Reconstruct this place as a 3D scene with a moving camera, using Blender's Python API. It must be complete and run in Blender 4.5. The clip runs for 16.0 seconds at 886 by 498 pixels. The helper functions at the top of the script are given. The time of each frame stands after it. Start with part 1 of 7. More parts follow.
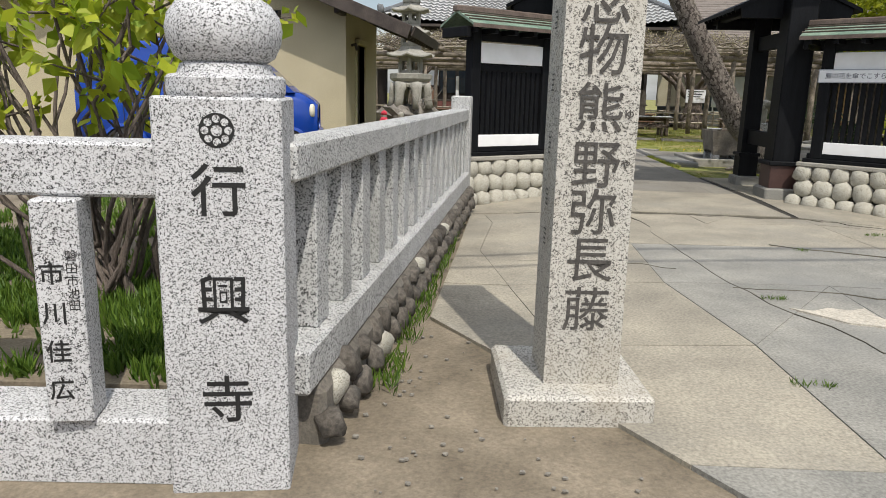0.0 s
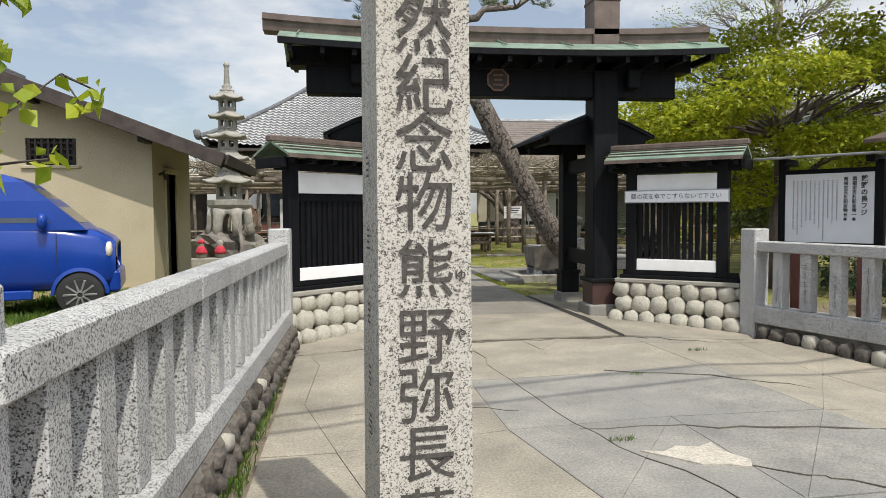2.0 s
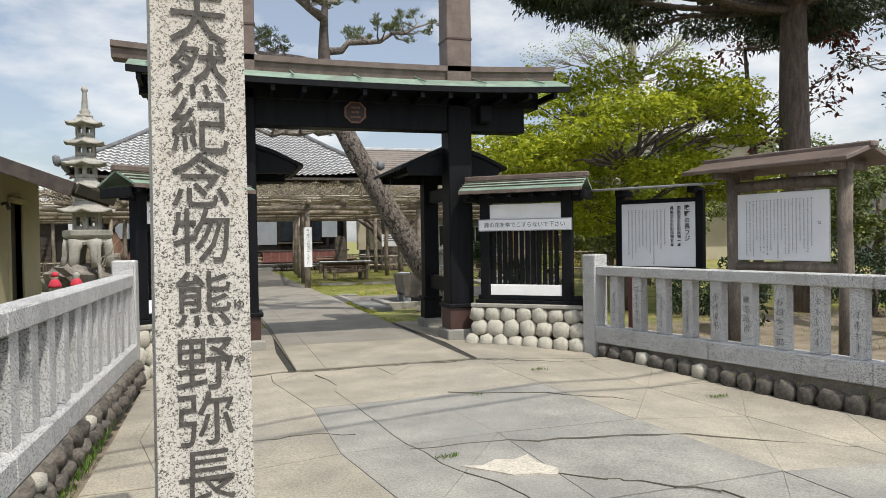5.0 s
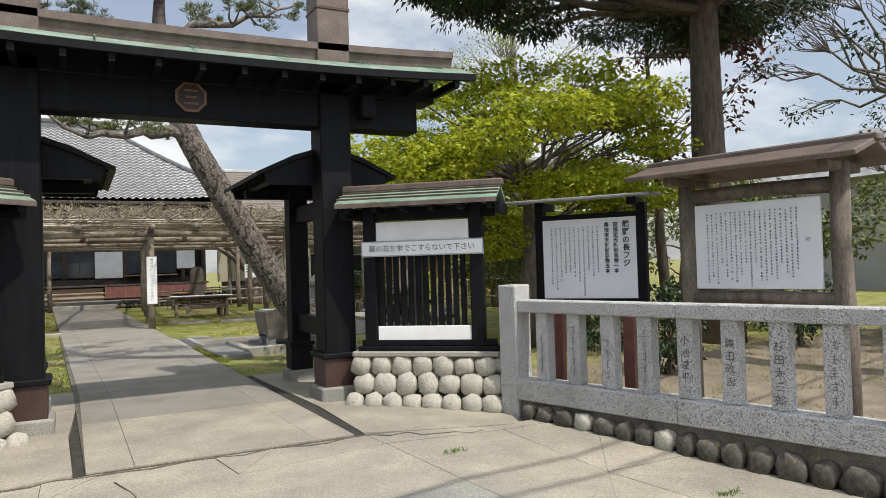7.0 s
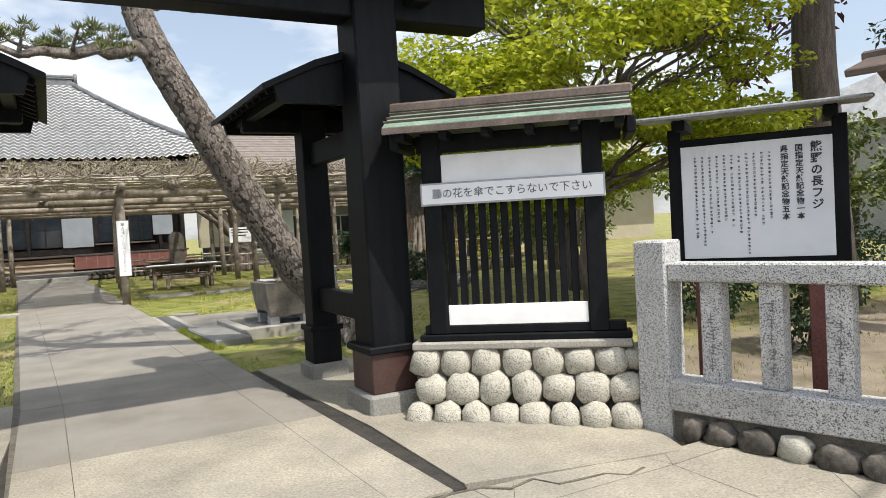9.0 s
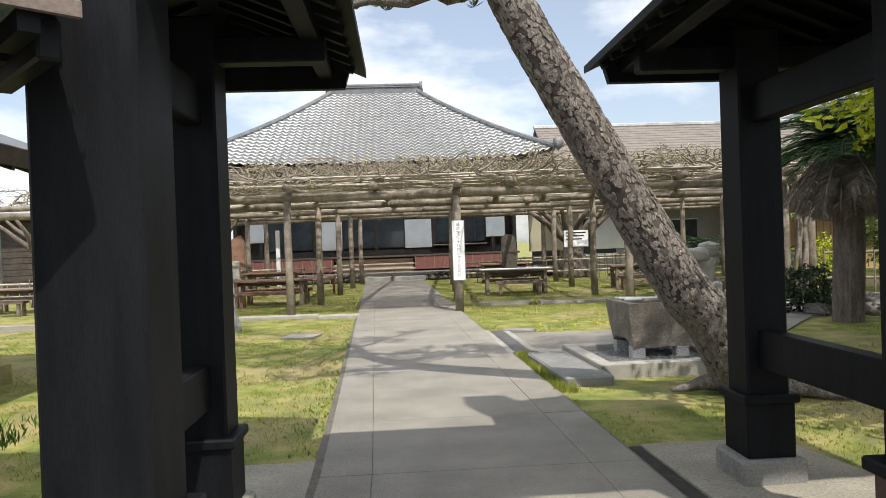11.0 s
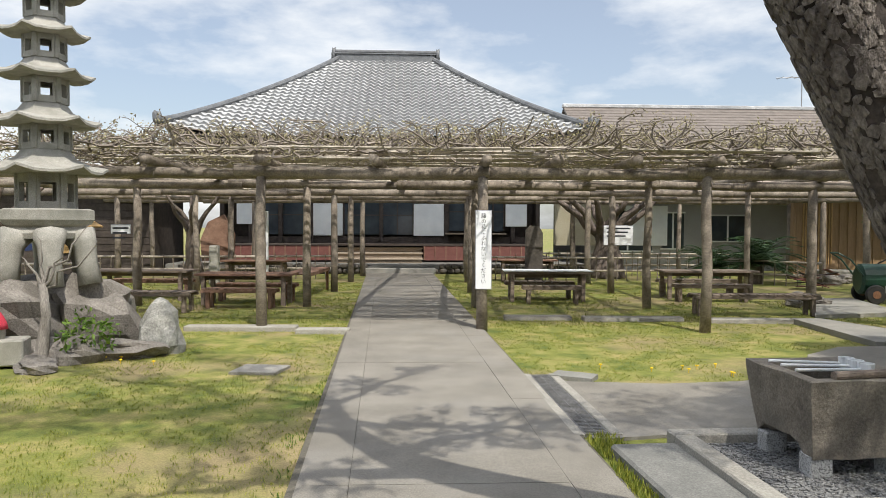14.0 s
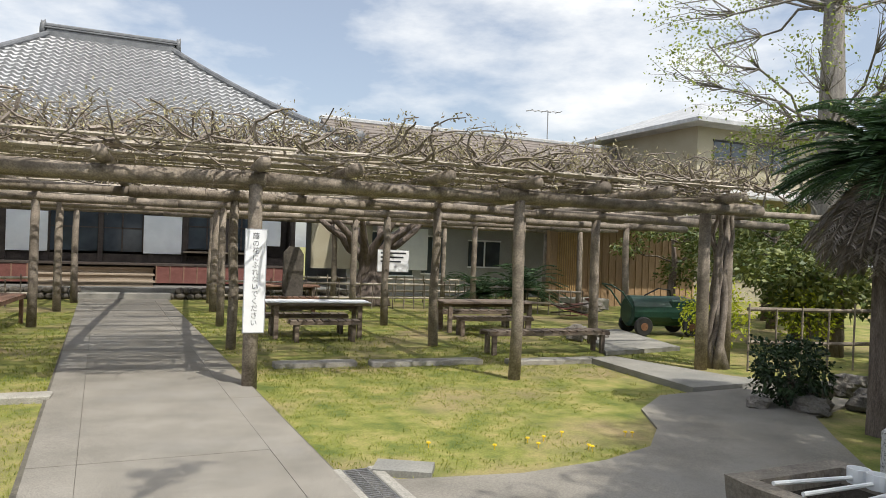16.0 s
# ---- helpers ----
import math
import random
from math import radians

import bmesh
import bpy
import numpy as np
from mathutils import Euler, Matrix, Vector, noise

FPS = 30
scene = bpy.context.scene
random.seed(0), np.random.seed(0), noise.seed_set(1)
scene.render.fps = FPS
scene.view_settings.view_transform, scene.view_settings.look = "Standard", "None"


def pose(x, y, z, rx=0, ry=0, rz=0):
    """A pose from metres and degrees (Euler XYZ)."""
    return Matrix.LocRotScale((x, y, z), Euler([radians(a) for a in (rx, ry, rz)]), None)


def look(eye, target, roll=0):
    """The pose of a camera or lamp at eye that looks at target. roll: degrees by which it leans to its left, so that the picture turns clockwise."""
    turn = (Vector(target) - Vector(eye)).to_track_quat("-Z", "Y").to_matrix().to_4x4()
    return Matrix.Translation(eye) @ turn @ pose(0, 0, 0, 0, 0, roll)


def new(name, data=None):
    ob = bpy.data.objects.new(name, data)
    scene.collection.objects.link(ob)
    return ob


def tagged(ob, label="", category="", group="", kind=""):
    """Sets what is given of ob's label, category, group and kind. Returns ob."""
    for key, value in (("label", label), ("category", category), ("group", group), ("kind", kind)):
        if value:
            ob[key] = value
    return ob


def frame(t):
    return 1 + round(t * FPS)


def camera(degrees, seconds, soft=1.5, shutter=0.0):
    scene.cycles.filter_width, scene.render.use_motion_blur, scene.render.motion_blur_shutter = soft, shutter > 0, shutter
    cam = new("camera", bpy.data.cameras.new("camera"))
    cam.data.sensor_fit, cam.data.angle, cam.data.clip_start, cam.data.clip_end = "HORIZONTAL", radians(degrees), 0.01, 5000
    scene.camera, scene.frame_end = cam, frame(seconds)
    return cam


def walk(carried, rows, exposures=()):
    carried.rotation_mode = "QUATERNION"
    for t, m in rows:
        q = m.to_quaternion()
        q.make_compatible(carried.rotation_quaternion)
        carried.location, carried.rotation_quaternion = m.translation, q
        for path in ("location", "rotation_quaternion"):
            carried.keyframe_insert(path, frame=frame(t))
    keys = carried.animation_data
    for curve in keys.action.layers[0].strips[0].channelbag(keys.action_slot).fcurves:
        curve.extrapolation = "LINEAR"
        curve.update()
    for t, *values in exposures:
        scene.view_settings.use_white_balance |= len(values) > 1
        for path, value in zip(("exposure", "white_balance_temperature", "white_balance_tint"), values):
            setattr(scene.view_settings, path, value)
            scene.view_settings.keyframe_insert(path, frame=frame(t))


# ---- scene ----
cam = camera(63.8, 16.0, soft=0.8)
METRES, EYE, TILT, LEAN, TURN = 16.5, 1.4, 0.0, 0.0, 5.3
ROWS = [
    (0.0, 0.0, 0.0, 0.0, 0.31, -12.37, -1.4),
    (0.5, -0.003, 0.0004, -0.0, -2.54, -9.86, -1.63),
    (1.0, -0.0001, 0.0097, 0.0015, -6.55, -7.14, -1.26),
    (1.5, 0.0071, 0.0276, 0.0072, -10.61, -4.65, -0.44),
    (2.0, 0.0078, 0.0371, 0.0092, -13.37, -2.97, 0.4),
    (2.5, 0.0115, 0.0308, 0.0102, -14.85, -2.14, 0.93),
    (3.0, 0.0179, 0.0096, 0.0114, -15.87, -2.25, 0.8),
    (3.5, 0.0135, -0.0055, 0.0097, -17.44, -2.54, 0.31),
    (4.0, 0.0134, -0.0106, 0.0095, -19.65, -2.42, 0.02),
    (6.5, 0.073, 0.1194, 0.0109, -28.39, 1.73, 2.25),
    (7.0, 0.0861, 0.1573, 0.0095, -32.63, 1.21, 1.73),
    (7.5, 0.0947, 0.1951, 0.0096, -37.45, 0.44, 1.08),
    (8.0, 0.1122, 0.2363, 0.0074, -43.86, -0.23, 0.37),
    (8.5, 0.1197, 0.2774, 0.0073, -43.96, -1.47, 1.66),
    (9.0, 0.1227, 0.3196, 0.0072, -34.24, -2.06, 3.2),
    (9.5, 0.1259, 0.3645, 0.0071, -24.11, -1.66, 3.19),
    (10.0, 0.1352, 0.4057, 0.0071, -17.43, -0.84, 2.99),
    (12.5, 0.1699, 0.6101, 0.0114, -3.84, -0.62, 0.51),
    (13.0, 0.1749, 0.6452, 0.0152, -4.09, -0.78, 0.02),
    (13.5, 0.1743, 0.677, 0.0185, -5.53, -1.24, -0.22),
    (14.0, 0.1751, 0.712, 0.0201, -8.11, -1.81, -0.24),
    (14.5, 0.1757, 0.75, 0.0211, -11.66, -2.2, -0.3),
    (15.0, 0.1767, 0.7928, 0.0218, -16.44, -1.92, -0.56),
    (15.5, 0.1766, 0.8335, 0.0246, -22.17, -1.05, -1.22),
    (16.0, 0.1773, 0.8695, 0.0254, -29.09, 0.07, -1.97),
]
walk(cam, [(t, pose(0, 0, EYE, TILT, LEAN, TURN) @ pose(METRES * x, METRES * y, METRES * z, 90 + pitch, roll, yaw)) for t, x, y, z, yaw, pitch, roll in ROWS], [(0.0, -0.16), (2.0, -0.06), (6.0, 0.0), (8.0, 0.15), (9.2, 0.40), (10.5, 0.40), (12.5, 0.36), (13.3, 0.27), (14.5, 0.14), (16.0, 0.16)])

# ---- world, sun, exposure ----
SUN = Vector((0.22, -0.60, 1.0)).normalized()
world = bpy.data.worlds.new("sky")
scene.world = world
world.use_nodes = True
wt = world.node_tree
wt.nodes.clear()
w_out = wt.nodes.new("ShaderNodeOutputWorld")
w_bg = wt.nodes.new("ShaderNodeBackground")
w_sky = wt.nodes.new("ShaderNodeTexSky")
w_sky.sky_type = "NISHITA"
w_sky.sun_disc = False
w_sky.sun_elevation = math.asin(SUN.z)
w_sky.sun_rotation = math.atan2(SUN.x, SUN.y)
w_sky.dust_density = 2.0
w_tc = wt.nodes.new("ShaderNodeTexCoord")
w_map = wt.nodes.new("ShaderNodeMapping")
w_map.inputs["Scale"].default_value = (1.0, 1.0, 2.6)
w_n = wt.nodes.new("ShaderNodeTexNoise")
w_n.inputs["Scale"].default_value = 3.1
w_n.inputs["Detail"].default_value = 8
w_n.inputs["Roughness"].default_value = 0.56
w_r = wt.nodes.new("ShaderNodeValToRGB")
w_r.color_ramp.elements[0].position, w_r.color_ramp.elements[1].position = 0.44, 0.64
w_r.color_ramp.elements[0].color = (0.22, 0.22, 0.22, 1)
w_mix = wt.nodes.new("ShaderNodeMixRGB")
w_mix.inputs[2].default_value = (7.3, 7.4, 7.45, 1)
w_bg.inputs["Strength"].default_value = 0.13
wt.links.new(w_tc.outputs["Generated"], w_map.inputs["Vector"])
wt.links.new(w_map.outputs["Vector"], w_n.inputs["Vector"])
wt.links.new(w_n.outputs["Fac"], w_r.inputs["Fac"])
wt.links.new(w_r.outputs["Color"], w_mix.inputs["Fac"])
wt.links.new(w_sky.outputs["Color"], w_mix.inputs[1])
# thin bright haze that grows towards the sun
w_nrm = wt.nodes.new("ShaderNodeVectorMath")
w_nrm.operation = "NORMALIZE"
w_dot = wt.nodes.new("ShaderNodeVectorMath")
w_dot.operation = "DOT_PRODUCT"
w_dot.inputs[1].default_value = SUN
w_mr = wt.nodes.new("ShaderNodeMapRange")
w_mr.interpolation_type = "SMOOTHSTEP"
w_mr.inputs["From Min"].default_value, w_mr.inputs["From Max"].default_value = -0.1, 1.0
w_mr.inputs["To Min"].default_value, w_mr.inputs["To Max"].default_value = 1.0, 1.7
w_mul = wt.nodes.new("ShaderNodeVectorMath")
w_mul.operation = "SCALE"
wt.links.new(w_tc.outputs["Generated"], w_nrm.inputs[0])
wt.links.new(w_nrm.outputs["Vector"], w_dot.inputs[0])
wt.links.new(w_dot.outputs["Value"], w_mr.inputs["Value"])
wt.links.new(w_mix.outputs["Color"], w_mul.inputs[0])
wt.links.new(w_mr.outputs["Result"], w_mul.inputs["Scale"])
wt.links.new(w_mul.outputs["Vector"], w_bg.inputs["Color"])
wt.links.new(w_bg.outputs["Background"], w_out.inputs["Surface"])
sun = new("sun", bpy.data.lights.new("sun", "SUN"))
sun.data.energy, sun.data.angle, sun.data.color = 4.0, radians(0.6), (1.0, 0.95, 0.86)
sun.matrix_world = look(SUN * 60, (0, 0, 0))


# ---- mesh helpers ----
class Geo:
    """Collects vertices and faces for one mesh."""

    def __init__(self):
        self.v, self.f = [], []

    def add(self, vs, fs, m=None):
        b = len(self.v)
        self.v += [tuple(m @ Vector(p)) for p in vs] if m is not None else [tuple(p) for p in vs]
        self.f += [tuple(i + b for i in q) for q in fs]
        return self

    def box(self, x0, x1, y0, y1, z0, z1, c=0.0, m=None):
        """A box, with chamfered edges where c is given."""
        if c <= 0:
            vs = [(x, y, z) for z in (z0, z1) for y in (y0, y1) for x in (x0, x1)]
            return self.add(vs, [(0, 2, 3, 1), (4, 5, 7, 6), (0, 1, 5, 4), (2, 6, 7, 3), (0, 4, 6, 2), (1, 3, 7, 5)], m)
        lo, hi = (x0, y0, z0), (x1, y1, z1)
        vs, idx = [], {}
        for k in range(8):
            s = [(k >> a) & 1 for a in range(3)]
            for ax in range(3):
                idx[k, ax] = len(vs)
                vs.append([(hi[a] if s[a] else lo[a]) if a == ax else (hi[a] - c if s[a] else lo[a] + c) for a in range(3)])
        fs = []
        for ax in range(3):
            a, b = [i for i in range(3) if i != ax]
            for s in (0, 1):
                ks = [(s << ax) | (p << a) | (q << b) for p, q in ((0, 0), (1, 0), (1, 1), (0, 1))]
                fs.append(tuple(idx[k, ax] for k in ks))
            for p in (0, 1):
                for q in (0, 1):
                    k0 = (p << a) | (q << b)
                    k1 = k0 | (1 << ax)
                    fs.append((idx[k0, a], idx[k1, a], idx[k1, b], idx[k0, b]))
        fs += [(idx[k, 0], idx[k, 1], idx[k, 2]) for k in range(8)]
        return self.add(vs, fs, m)

    def tube(self, pts, radii, n=8, caps=True, jag=0.0, m=None):
        """A round bar along a line of points."""
        pts = [Vector(p) for p in pts]
        if not hasattr(radii, "__len__"):
            radii = [radii] * len(pts)
        vs, fs = [], []
        up = Vector((0, 0, 1))
        for i, p in enumerate(pts):
            d = (pts[min(i + 1, len(pts) - 1)] - pts[max(i - 1, 0)]).normalized()
            ref = up if abs(d.z) < 0.9 else Vector((1, 0, 0))
            if i == 0:
                s = d.cross(ref).normalized()
            else:
                s = (s - d * s.dot(d)).normalized()
            t = d.cross(s)
            for k in range(n):
                a = 2 * math.pi * k / n
                r = radii[i] * (1 + jag * random.uniform(-1, 1))
                vs.append(p + (s * math.cos(a) + t * math.sin(a)) * r)
        for i in range(len(pts) - 1):
            for k in range(n):
                j = (k + 1) % n
                fs.append((i * n + k, i * n + j, (i + 1) * n + j, (i + 1) * n + k))
        if caps:
            fs.append(tuple(reversed(range(n))))
            fs.append(tuple((len(pts) - 1) * n + k for k in range(n)))
        return self.add(vs, fs, m)

    def lathe(self, prof, n=24, m=None):
        """A turned body from (radius, height) pairs."""
        vs, fs = [], []
        for r, z in prof:
            for k in range(n):
                a = 2 * math.pi * (k + 0.5) / n
                vs.append((r * math.cos(a), r * math.sin(a), z))
        for i in range(len(prof) - 1):
            for k in range(n):
                j = (k + 1) % n
                fs.append((i * n + k, i * n + j, (i + 1) * n + j, (i + 1) * n + k))
        fs += [tuple(reversed(range(n))), tuple((len(prof) - 1) * n + k for k in range(n))]
        return self.add(vs, fs, m)

    def prism(self, poly, z0, z1, m=None):
        """A flat outline raised from z0 to z1."""
        n = len(poly)
        vs = [(x, y, z0) for x, y in poly] + [(x, y, z1) for x, y in poly]
        fs = [tuple(reversed(range(n))), tuple(range(n, 2 * n))]
        fs += [(i, (i + 1) % n, n + (i + 1) % n, n + i) for i in range(n)]
        return self.add(vs, fs, m)

    def stone(self, c, size, n=10, rough=0.12, seed=0.0, m=None, rings=6):
        """A rounded natural stone."""
        vs, fs = [], []
        for i in range(rings + 1):
            th = math.pi * i / rings
            for k in range(n):
                a = 2 * math.pi * k / n
                d = Vector((math.sin(th) * math.cos(a), math.sin(th) * math.sin(a), math.cos(th)))
                q = Vector([math.copysign(abs(x) ** 0.78, x) for x in d])
                r = 1 + rough * 2 * noise.noise(d * 1.7 + Vector((seed, seed * 1.3, -seed)))
                vs.append((c[0] + q.x * size[0] * r, c[1] + q.y * size[1] * r, c[2] + q.z * size[2] * r))
        for i in range(rings):
            for k in range(n):
                j = (k + 1) % n
                fs.append((i * n + k, (i + 1) * n + k, (i + 1) * n + j, i * n + j))
        return self.add(vs, fs, m)

    def mesh(self, name, mat, smooth=False):
        me = bpy.data.meshes.new(name)
        me.from_pydata(self.v, [], self.f)
        me.materials.append(mat)
        if smooth:
            me.polygons.foreach_set("use_smooth", [True] * len(me.polygons))
        me.update()
        return me


def thing(name, label, category, m=None, group="", kind=""):
    ob = new(name)
    ob.empty_display_size = 0.1
    if m is not None:
        ob.matrix_world = m
    return tagged(ob, label, category, group, kind)


def part(name, geo, mat, parent, label="", smooth=False, m=None):
    ob = new(name, geo if isinstance(geo, bpy.types.Mesh) else geo.mesh(name, mat, smooth))
    ob.parent = parent
    if m is not None:
        ob.matrix_basis = m
    return tagged(ob, label)


def solid(name, geo, mat, label, category, m=None, group="", kind="", smooth=False):
    ob = new(name, geo if isinstance(geo, bpy.types.Mesh) else geo.mesh(name, mat, smooth))
    if m is not None:
        ob.matrix_world = m
    return tagged(ob, label, category, group, kind)


def letters(text, size, mat, parent, m, vertical=False, step=1.06, name="lettering", fat=0.0):
    """Writing as a thin mesh; its plane is x to the right, y up."""
    g = Geo()
    rows = list(text) if vertical else [text]
    for i, ch in enumerate(rows):
        cu = bpy.data.curves.new("writing", "FONT")
        cu.body, cu.size, cu.align_x, cu.resolution_u, cu.offset = ch, size, "CENTER", 2, fat
        o = bpy.data.objects.new("writing", cu)
        scene.collection.objects.link(o)
        bpy.context.view_layer.update()
        me = bpy.data.meshes.new_from_object(o.evaluated_get(bpy.context.evaluated_depsgraph_get()))
        dy = -i * size * step - size * 0.36
        g.add([(v.co.x, v.co.y + dy, 0) for v in me.vertices], [tuple(p.vertices) for p in me.polygons])
        bpy.data.objects.remove(o)
        bpy.data.curves.remove(cu)
        bpy.data.meshes.remove(me)
    return part(name, g, mat, parent, m=m)


def facing(x, y, z, ux, uy):
    """A pose for writing on an upright face: x along (ux, uy), y up."""
    u = Vector((ux, uy, 0)).normalized()
    n = Vector((u.y, -u.x, 0))
    return Matrix(((u.x, 0, n.x, x), (u.y, 0, n.y, y), (0, 1, 0, z), (0, 0, 0, 1)))


# ---- materials ----
def mat_new(name, rough=0.8, metal=0.0):
    ma = bpy.data.materials.new(name)
    ma.use_nodes = True
    nt = ma.node_tree
    b = nt.nodes["Principled BSDF"]
    b.inputs["Roughness"].default_value, b.inputs["Metallic"].default_value = rough, metal
    return ma, nt, b


def n_noise(nt, scale, detail=5, rough=0.55, stretch=None):
    tc = nt.nodes.new("ShaderNodeTexCoord")
    n = nt.nodes.new("ShaderNodeTexNoise")
    n.inputs["Scale"].default_value, n.inputs["Detail"].default_value, n.inputs["Roughness"].default_value = scale, detail, rough
    if stretch:
        mp = nt.nodes.new("ShaderNodeMapping")
        mp.inputs["Scale"].default_value = stretch
        nt.links.new(tc.outputs["Object"], mp.inputs["Vector"])
        nt.links.new(mp.outputs["Vector"], n.inputs["Vector"])
    else:
        nt.links.new(tc.outputs["Object"], n.inputs["Vector"])
    return n


def n_ramp(nt, src, stops):
    r = nt.nodes.new("ShaderNodeValToRGB")
    e = r.color_ramp.elements
    while len(e) < len(stops):
        e.new(0.5)
    for el, (p, c) in zip(e, stops):
        el.position, el.color = p, (*c, 1) if len(c) == 3 else c
    nt.links.new(src, r.inputs["Fac"])
    return r.outputs["Color"]


def n_mix(nt, a, b, fac, mode="MIX"):
    m = nt.nodes.new("ShaderNodeMixRGB")
    m.blend_type = mode
    for sock, val in ((m.inputs["Fac"], fac), (m.inputs[1], a), (m.inputs[2], b)):
        if isinstance(val, (int, float)):
            sock.default_value = val
        elif isinstance(val, tuple):
            sock.default_value = (*val, 1)
        else:
            nt.links.new(val, sock)
    return m.outputs["Color"]


def n_bump(nt, b, src, strength=0.3, dist=0.01):
    bp = nt.nodes.new("ShaderNodeBump")
    bp.inputs["Strength"].default_value, bp.inputs["Distance"].default_value = strength, dist
    nt.links.new(src, bp.inputs["Height"])
    nt.links.new(bp.outputs["Normal"], b.inputs["Normal"])


def grey(v):
    return (v, v, v)


def m_mottled(name, c1, c2, scale=6.0, fine=60.0, rough=0.85, bump=0.3, stain=None, stretch=None, vary=0.0, dist=0.006, metal=0.0):
    """Two colours mixed by a coarse noise, with a fine grain and optional stains."""
    ma, nt, b = mat_new(name, rough, metal)
    n1 = n_noise(nt, scale, 6, 0.6, stretch)
    n2 = n_noise(nt, fine, 4, 0.6, stretch)
    col = n_ramp(nt, n1.outputs["Fac"], [(0.32, c1), (0.68, c2)])
    col = n_mix(nt, col, n_ramp(nt, n2.outputs["Fac"], [(0.34, grey(0.5 if bump > 0.06 else 0.93)), (0.66, grey(1.0))]), 0.8, "MULTIPLY")
    if stain:
        n3 = n_noise(nt, scale * 0.35, 8, 0.65)
        col = n_mix(nt, col, stain, n_ramp(nt, n3.outputs["Fac"], [(0.5, grey(0)), (0.72, grey(0.8))]))
    if vary:
        oi = nt.nodes.new("ShaderNodeObjectInfo")
        col = n_mix(nt, col, n_ramp(nt, oi.outputs["Random"], [(0, grey(1 - vary)), (1, grey(1.0))]), 1.0, "MULTIPLY")
    nt.links.new(col, b.inputs["Base Color"])
    n_bump(nt, b, n2.outputs["Fac"], bump, dist)
    return ma


def m_granite(name, light, mid, dark, scale=230.0, stain=None, rough=0.75):
    """Speckled granite: pale feldspar, grey quartz, black mica."""
    ma, nt, b = mat_new(name, rough)
    tc = nt.nodes.new("ShaderNodeTexCoord")
    v = nt.nodes.new("ShaderNodeTexVoronoi")
    v.inputs["Scale"].default_value = scale
    nt.links.new(tc.outputs["Object"], v.inputs["Vector"])
    sp = nt.nodes.new("ShaderNodeSeparateColor")
    nt.links.new(v.outputs["Color"], sp.inputs["Color"])
    n1 = n_noise(nt, scale * 0.42, 3, 0.6)
    add = nt.nodes.new("ShaderNodeMath")
    add.operation = "MULTIPLY_ADD"
    add.inputs[1].default_value = 0.42
    nt.links.new(sp.outputs[0], add.inputs[0])
    nt.links.new(n1.outputs["Fac"], add.inputs[2])
    col = n_ramp(nt, add.outputs["Value"], [(0.49, dark), (0.59, mid), (0.74, light), (0.98, light)])
    n2 = n_noise(nt, 3.0, 6, 0.6)
    col = n_mix(nt, col, n_ramp(nt, n2.outputs["Fac"], [(0.3, grey(0.8)), (0.7, grey(1))]), 0.7, "MULTIPLY")
    if stain:
        n3 = n_noise(nt, 2.2, 8, 0.7, (1, 1, 0.45))
        col = n_mix(nt, col, stain, n_ramp(nt, n3.outputs["Fac"], [(0.48, grey(0)), (0.75, grey(0.65))]))
    nt.links.new(col, b.inputs["Base Color"])
    n_bump(nt, b, n1.outputs["Fac"], 0.25, 0.003)
    return ma


def m_leaf(name, c1, c2, trans=0.35):
    """Leaf: colour varies from clump to clump, and light shines through."""
    ma, nt, b = mat_new(name, 0.55)
    ge = nt.nodes.new("ShaderNodeNewGeometry")
    col = n_ramp(nt, ge.outputs["Random Per Island"], [(0.0, c1), (1.0, c2)])
    nt.links.new(col, b.inputs["Base Color"])
    tr = nt.nodes.new("ShaderNodeBsdfTranslucent")
    nt.links.new(col, tr.inputs["Color"])
    mx = nt.nodes.new("ShaderNodeMixShader")
    mx.inputs["Fac"].default_value = trans
    nt.links.new(b.outputs["BSDF"], mx.inputs[1])
    nt.links.new(tr.outputs["BSDF"], mx.inputs[2])
    nt.links.new(mx.outputs["Shader"], nt.nodes["Material Output"].inputs["Surface"])
    return ma


GRANITE = m_granite("granite_new", (0.62, 0.62, 0.63), grey(0.30), grey(0.025), 250)
GRANITE_GREY = m_granite("granite_weathered", (0.58, 0.58, 0.57), grey(0.25), grey(0.025), 190, (0.22, 0.22, 0.20))
GRANITE_OLD = m_granite("granite_old", (0.56, 0.54, 0.49), (0.31, 0.295, 0.26), (0.07, 0.065, 0.06), 210, (0.33, 0.285, 0.21))
LANTERN = m_mottled("lantern_stone", (0.30, 0.29, 0.25), (0.47, 0.45, 0.40), 5, 90, 0.9, 0.4, (0.20, 0.20, 0.17))
INK = m_mottled("carved_black", grey(0.008), grey(0.02), 20, 80, 0.7)
CARVED_SHADE = m_mottled("carved_shadow", (0.055, 0.052, 0.048), (0.12, 0.11, 0.10), 30, 90, 0.9)
CONCRETE = m_mottled("concrete", (0.225, 0.222, 0.202), (0.385, 0.37, 0.325), 1.6, 60, 0.9, 0.45, (0.20, 0.20, 0.19), vary=0.07)
CONCRETE_PALE = m_mottled("concrete_pale", (0.29, 0.265, 0.215), (0.47, 0.425, 0.335), 1.3, 60, 0.9, 0.4, (0.21, 0.205, 0.185), vary=0.08)
CONCRETE_DARK = m_mottled("concrete_dark", (0.19, 0.19, 0.175), (0.30, 0.295, 0.27), 2.6, 70, 0.9, 0.35, (0.15, 0.15, 0.14))
